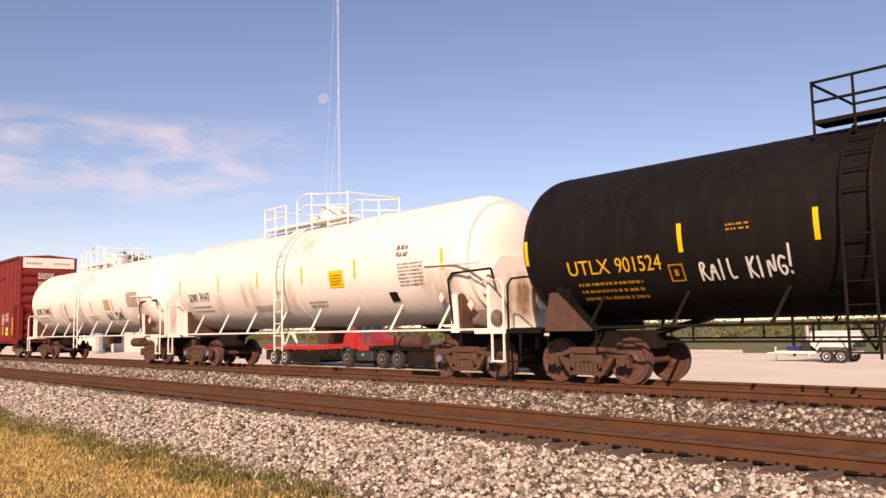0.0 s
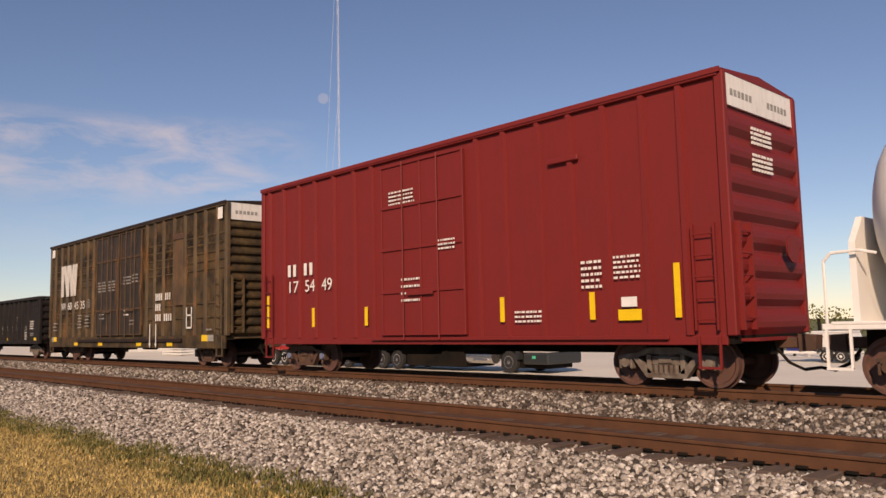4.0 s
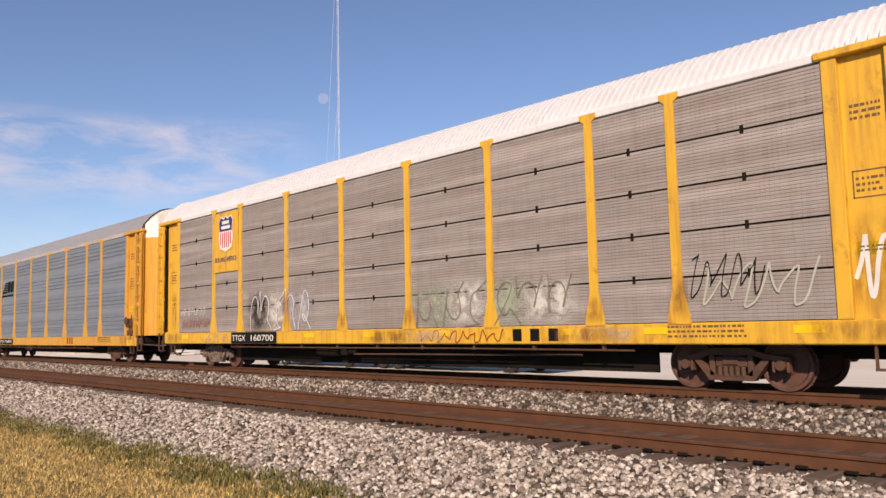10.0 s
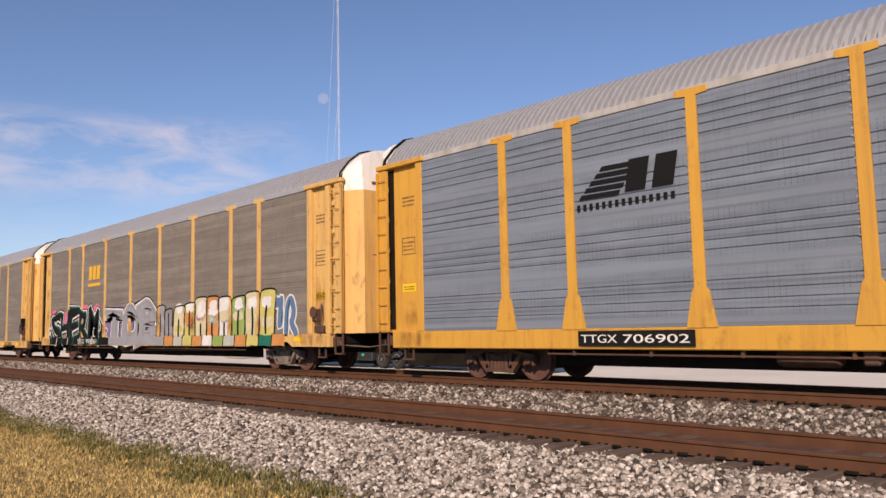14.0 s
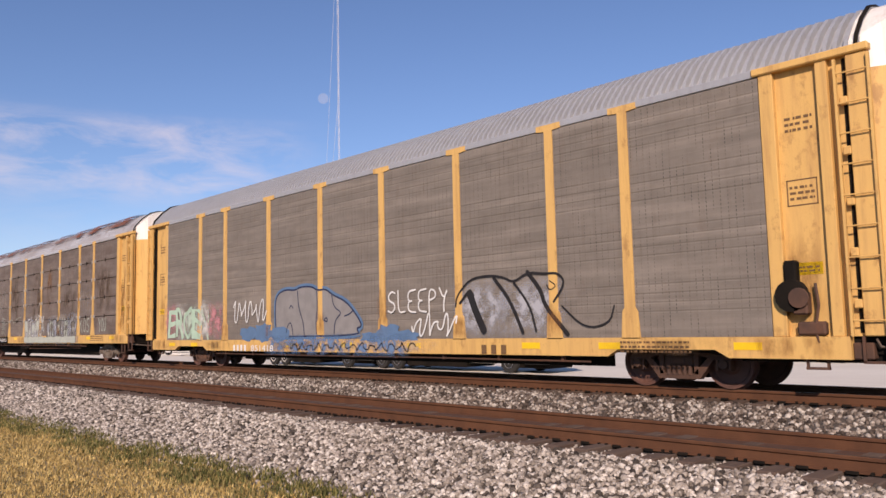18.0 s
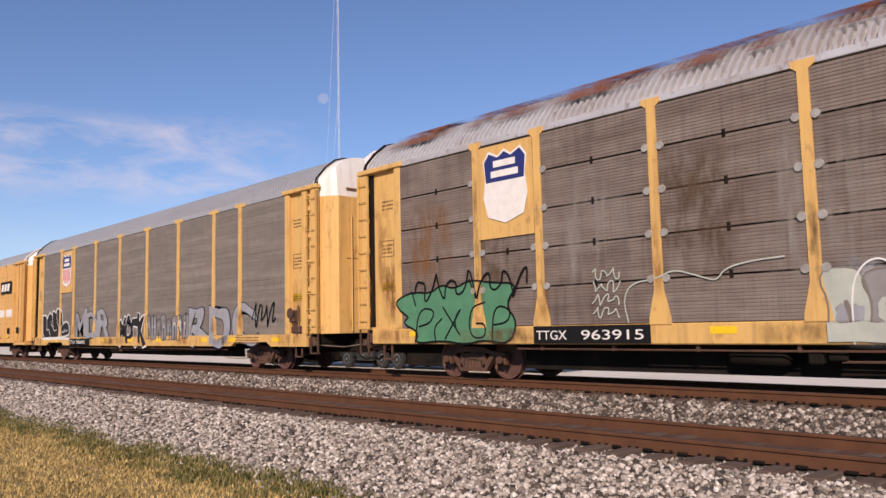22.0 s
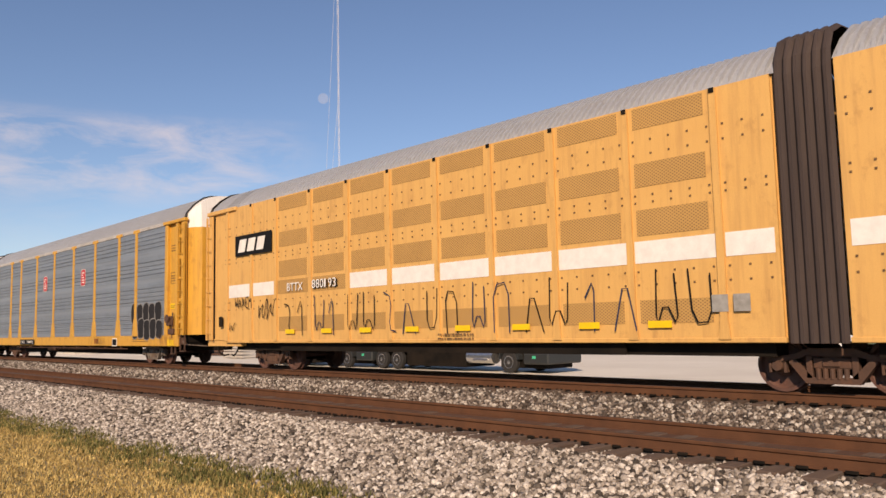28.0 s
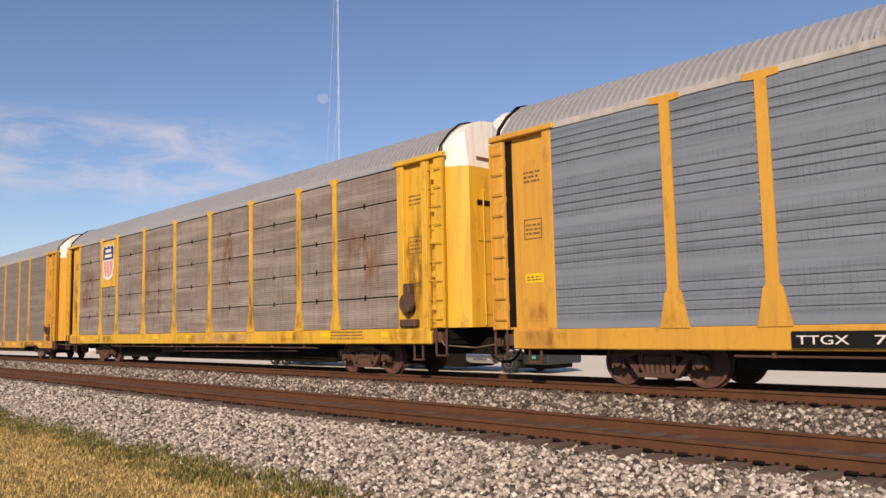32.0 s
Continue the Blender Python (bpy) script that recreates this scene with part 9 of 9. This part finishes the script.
# moon and clouds, far behind everything
def glow(name, colour, strength, build):
    m = bpy.data.materials.new(name); m.use_nodes = True
    n, l = m.node_tree.nodes, m.node_tree.links
    n.remove(n["Principled BSDF"])
    em, tp, mx = n.new("ShaderNodeEmission"), n.new("ShaderNodeBsdfTransparent"), n.new("ShaderNodeMixShader")
    em.inputs[0].default_value, em.inputs[1].default_value = (*colour, 1), strength
    l.new(build(n, l), mx.inputs[0]); l.new(tp.outputs[0], mx.inputs[1]); l.new(em.outputs[0], mx.inputs[2])
    l.new(mx.outputs[0], n["Material Output"].inputs[0])
    return m


def cloud_fac(n, l):
    tc, mp, nz, nz2 = n.new("ShaderNodeTexCoord"), n.new("ShaderNodeMapping"), n.new("ShaderNodeTexNoise"), n.new("ShaderNodeTexNoise")
    mp.inputs["Scale"].default_value = (13.0, 10.0, 1.0)
    mp.inputs["Rotation"].default_value = (0, 0, 0.10)
    l.new(tc.outputs["UV"], mp.inputs[0])
    l.new(mp.outputs[0], nz.inputs["Vector"])
    nz.inputs["Scale"].default_value, nz.inputs["Detail"].default_value, nz.inputs["Roughness"].default_value, nz.inputs["Distortion"].default_value = 1.0, 8, 0.62, 0.4
    r = n.new("ShaderNodeMapRange"); l.new(nz.outputs["Fac"], r.inputs[0]); r.inputs[1].default_value, r.inputs[2].default_value = 0.40, 0.70
    at = n.new("ShaderNodeAttribute"); at.attribute_name = "cover"
    k = n.new("ShaderNodeMath"); k.operation = "MULTIPLY"; l.new(r.outputs[0], k.inputs[0]); l.new(at.outputs["Fac"], k.inputs[1])
    return k.outputs[0]


def smooth(v, a, b):
    t = min(1, max(0, (v - a) / (b - a)))
    return t * t * (3 - 2 * t)


az = np.linspace(-125, -50, 76)
el = np.linspace(2, 20, 37)
cg, dens, uvs = Geo(), [], []
for a in az:
    for e in el:
        ra, re = math.radians(a), math.radians(e)
        cg.v.append((3200 * math.sin(ra) * math.cos(re), 3200 * math.cos(ra) * math.cos(re), 3200 * math.sin(re)))
        main = smooth(e, 8.0, 10.5) * (1 - smooth(e, 13.6, 15.2)) * (1 - smooth(a, -62, -54.5))
        low = 0.16 * smooth(e, 3.5, 6) * (1 - smooth(e, 8.5, 10)) * (1 - smooth(a, -70, -60))
        dens.append(0.52 * max(main, low))
        uvs.append(((a + 125) / 75, (e - 2) / 18))
k = len(el)
cg.f = [(i * k + j, (i + 1) * k + j, (i + 1) * k + j + 1, i * k + j + 1) for i in range(len(az) - 1) for j in range(k - 1)]
cm = cg.mesh("backdrop_clouds", glow("cloud_white", (0.95, 0.875, 0.87), 0.84, cloud_fac))
at_ = cm.attributes.new("cover", "FLOAT", "POINT")
at_.data.foreach_set("value", dens)
uvl = cm.uv_layers.new(name="UVMap")
for lp in cm.loops:
    uvl.data[lp.index].uv = uvs[lp.vertex_index]
tagged(new("backdrop_clouds", cm), "thin white streaky clouds low in the sky", "clouds", "", "structure")


def moon_fac(n, l):
    v = n.new("ShaderNodeValue"); v.outputs[0].default_value = 0.16
    return v.outputs[0]


d = Vector((-0.8115, 0.5621, 0.2927))
md = Geo(smooth=True).lathe([(-20 * math.cos(t), max(0.1, 20 * math.sin(t))) for t in np.linspace(0.02, 3.12, 14)], 24, "z")
moon = solid("moon", md, glow("moon_pale", (0.85, 0.85, 0.9), 0.75, moon_fac), "pale daytime moon in the blue sky", "moon", at=tuple(d * 3000))


# ---- ballast stones, ties and grass ----
STONE = island_mix("crushed_stone", [(0.0, (0.037, 0.030, 0.025)), (0.19, (0.120, 0.098, 0.079)), (0.45, (0.322, 0.276, 0.230)), (0.77, (0.497, 0.437, 0.377)), (1.0, (0.718, 0.658, 0.584))], 0.85, 40)
STONE_DULL = island_mix("crushed_stone_dull", [(0.0, (0.037, 0.027, 0.021)), (0.3, (0.120, 0.092, 0.074)), (0.65, (0.258, 0.212, 0.175)), (1.0, (0.552, 0.497, 0.432))], 0.85, 40)
_t = (1 + 5 ** 0.5) / 2
ICO = np.array([(-1, _t, 0), (1, _t, 0), (-1, -_t, 0), (1, -_t, 0), (0, -1, _t), (0, 1, _t), (0, -1, -_t), (0, 1, -_t), (_t, 0, -1), (_t, 0, 1), (-_t, 0, -1), (-_t, 0, 1)]) / 1.9
ICO_F = np.array([(0, 11, 5), (0, 5, 1), (0, 1, 7), (0, 7, 10), (0, 10, 11), (1, 5, 9), (5, 11, 4), (11, 10, 2), (10, 7, 6), (7, 1, 8), (3, 9, 4), (3, 4, 2), (3, 2, 6), (3, 6, 8), (3, 8, 9), (4, 9, 5), (2, 4, 11), (6, 2, 10), (8, 6, 7), (9, 8, 1)])


def scatter(name, patches, material, label, seed):
    """Loose stones over the bed: patches of (x0, x1, y0, y1, count, size)."""
    r = np.random.RandomState(seed)
    allv = []
    for x0, x1, y0, y1, n, size in patches:
        x, y = r.uniform(x0, x1, n), r.uniform(y0, y1, n)
        z = np.array([height(v) for v in np.linspace(y0, y1, 60)])
        z = np.interp(y, np.linspace(y0, y1, 60), z) + r.uniform(-0.25, 0.45, n) * size
        shape = ICO[None] * r.uniform(0.6, 1.25, (n, 12, 1)) * (size * r.uniform(0.55, 1.15, n))[:, None, None] * r.uniform(0.6, 1.15, (n, 1, 3))
        a, b = r.uniform(0, 6.28, n), r.uniform(0, 6.28, n)
        ca, sa, cb, sb = np.cos(a), np.sin(a), np.cos(b), np.sin(b)
        sx = shape[..., 0] * ca[:, None] - shape[..., 1] * sa[:, None]
        sy = shape[..., 0] * sa[:, None] + shape[..., 1] * ca[:, None]
        sy2 = sy * cb[:, None] - shape[..., 2] * sb[:, None]
        sz = sy * sb[:, None] + shape[..., 2] * cb[:, None]
        allv.append(np.stack([sx + x[:, None], sy2 + y[:, None], sz + z[:, None]], -1).reshape(-1, 3))
    v = np.concatenate(allv)
    n = len(v) // 12
    f = (ICO_F[None] + (np.arange(n) * 12)[:, None, None]).reshape(-1, 3)
    me = bpy.data.meshes.new(name)
    me.vertices.add(len(v)); me.loops.add(f.size); me.polygons.add(len(f))
    me.vertices.foreach_set("co", v.ravel())
    me.loops.foreach_set("vertex_index", f.ravel().astype(np.int32))
    me.polygons.foreach_set("loop_start", np.arange(0, f.size, 3, dtype=np.int32))
    me.update(calc_edges=True)
    me.materials.append(material)
    return tagged(new(name, me), label, "gravel", "", "stuff")


scatter("ballast_stones", [(-14, 1, 5.9, 8.95, 19000, 0.050), (-26, -14, 5.75, 8.95, 15000, 0.052), (-48, -26, 5.6, 8.95, 14000, 0.068), (-90, -48, 5.5, 8.95, 8000, 0.10),
                           (-14, 1, 5.5, 5.95, 500, 0.045), (-26, -14, 5.4, 5.8, 300, 0.045), (-26, 1, 8.95, 9.38, 2600, 0.040), (-60, -26, 8.95, 9.36, 3000, 0.06)], STONE, "pale grey and white crushed stone ballast", 3)
scatter("ballast_stones", [(-24, 1, 11.35, 13.35, 12500, 0.055), (-60, -24, 11.35, 13.35, 11000, 0.072), (-110, -60, 11.35, 13.35, 5000, 0.11), (-40, 2, 15.6, 17.3, 3500, 0.07)], STONE_DULL,
        "brown-grey crushed stone between the two tracks", 4)

tie_g = Geo().box(-0.115, 0.115, -1.30, 1.30, -0.17, 0.0, 0.012)
tie_me = tie_g.mesh("tie", TIE)
plate_me = Geo().box(-0.10, 0.10, -0.17, 0.17, 0.0, 0.016).box(-0.075, -0.045, -0.13, -0.09, 0.01, 0.05).box(0.045, 0.075, -0.13, -0.09, 0.01, 0.05).mesh("tie_plate", STEEL_DARK)
anchor_me = Geo().box(-0.07, 0.07, -0.105, -0.078, -0.022, 0.018, 0.006).mesh("rail_anchor", STEEL_DARK)
tr_ = random.Random(2)
for track_ob, near, top in ((bpy.data.objects["empty_track"], NEAR, LOW), (bpy.data.objects["train_track"], TRAIN_NEAR, 0.0)):
    for k in range(130):
        x = 2.0 - 0.515 * k + tr_.uniform(-0.03, 0.03)
        t = part("tie", tie_me, TIE, track_ob, "", (x, near + GAUGE / 2 + tr_.uniform(-0.16, 0.05), top - 0.198 + tr_.uniform(0.006, 0.034)))
        t.rotation_euler = (0, 0, tr_.uniform(-0.015, 0.015))
        part("tie_plate", plate_me, STEEL_DARK, track_ob, "", (x, near, top - 0.198))
        part("rail_anchor", anchor_me, STEEL_DARK, track_ob, "", (x + 0.22, near, top - 0.175))

# dry lawn with greener tufts along the stones
STRAW = island_mix("straw_grass", [(0.0, (0.27, 0.19, 0.06)), (0.35, (0.48, 0.335, 0.12)), (0.8, (0.63, 0.465, 0.19)), (1.0, (0.27, 0.23, 0.08))], 0.9, 3)
GREEN = island_mix("green_grass", [(0.0, (0.06, 0.07, 0.02)), (0.5, (0.15, 0.145, 0.045)), (1.0, (0.33, 0.26, 0.10))], 0.9, 3)


def blades(name, n, x0, x1, y0, y1, h, material, label, seed, clump=0.0):
    r = np.random.RandomState(seed)
    x, y = r.uniform(x0, x1, n), r.uniform(y0, y1, n)
    if clump:
        cx, cy = r.uniform(x0, x1, n // 40), y0 + (y1 - y0) * r.uniform(0, 1, n // 40) ** 0.6
        i = r.randint(0, n // 40, n)
        x, y = cx[i] + r.normal(0, clump, n), cy[i] + r.normal(0, clump * 0.7, n)
    zt = np.linspace(y0 - 1, y1 + 1, 80)
    z = np.interp(y, zt, [height(v) for v in zt])
    a, hh = r.uniform(0, 6.28, n), h * r.uniform(0.4, 1.25, n)
    lean = r.uniform(0.1, 0.9, n) * hh
    w = 0.006 + 0.006 * r.uniform(0, 1, n)
    dx, dy = np.cos(a), np.sin(a)
    b = np.stack([x, y, z - 0.01], -1)
    side = np.stack([-dy * w, dx * w, np.zeros(n)], -1)
    mid = b + np.stack([dx * lean * 0.35, dy * lean * 0.35, hh * 0.65], -1)
    tip = b + np.stack([dx * lean, dy * lean, hh], -1)
    v = np.stack([b - side, b + side, mid + side * 0.7, mid - side * 0.7, tip], 1).reshape(-1, 3)
    o = (np.arange(n) * 5)[:, None]
    f = np.concatenate([o + np.array([[0, 1, 2]]), o + np.array([[0, 2, 3]]), o + np.array([[3, 2, 4]])], 1).reshape(-1, 3)
    me = bpy.data.meshes.new(name)
    me.vertices.add(len(v)); me.loops.add(f.size); me.polygons.add(len(f))
    me.vertices.foreach_set("co", v.ravel()); me.loops.foreach_set("vertex_index", f.ravel().astype(np.int32))
    me.polygons.foreach_set("loop_start", np.arange(0, f.size, 3, dtype=np.int32))
    me.update(calc_edges=True)
    me.materials.append(material)
    return tagged(new(name, me), label, "grass", "", "stuff")


blades("dry_grass", 75000, -30, -5, 2.4, 5.75, 0.058, STRAW, "short dry straw-yellow lawn grass", 5)
blades("dry_grass", 16000, -60, -30, 2.0, 5.75, 0.12, STRAW, "dry straw-yellow grass farther along the track", 6)
blades("edge_grass", 17000, -32, -5, 4.9, 6.0, 0.11, GREEN, "greener grass tufts along the ballast edge", 7, 0.16)
blades("edge_grass", 7000, -60, -30, 4.9, 6.0, 0.16, GREEN, "greener grass along the ballast edge farther off", 8, 0.2)


# ---- motion ----
SPEED, GAIN = 10.577, 0.003


def travel(t):
    return SPEED * (t - 16) + 0.5 * GAIN * (t - 16) ** 2


def motions():
    """The train rolls past; each wheelset turns while it is near the camera."""
    times = [0, 1 / 30] + [float(k) for k in range(1, 32)] + [32 - 1 / 30, 32]
    for car, s in CARS:
        walk(car, [(t, pose(s + travel(t), CENTRE, 0)) for t in times])
    for w, dx, place in WHEELSETS:
        rows, angle, last = [], 0.0, None
        for k in range(0, 961):
            t = k / 30
            x = place + dx + travel(t)
            near = -75 < x < 6
            if last is not None and near:
                angle += math.degrees((travel(t) - travel(last)) / R_WHEEL)
            if near or k in (0, 960) or (rows and rows[-1][0] < t - 0.9 and k % 30 == 0):
                rows.append((t, pose(dx, 0, R_WHEEL, 0, angle % 360, 0)))
            last = t
        walk(w, rows)


motions()
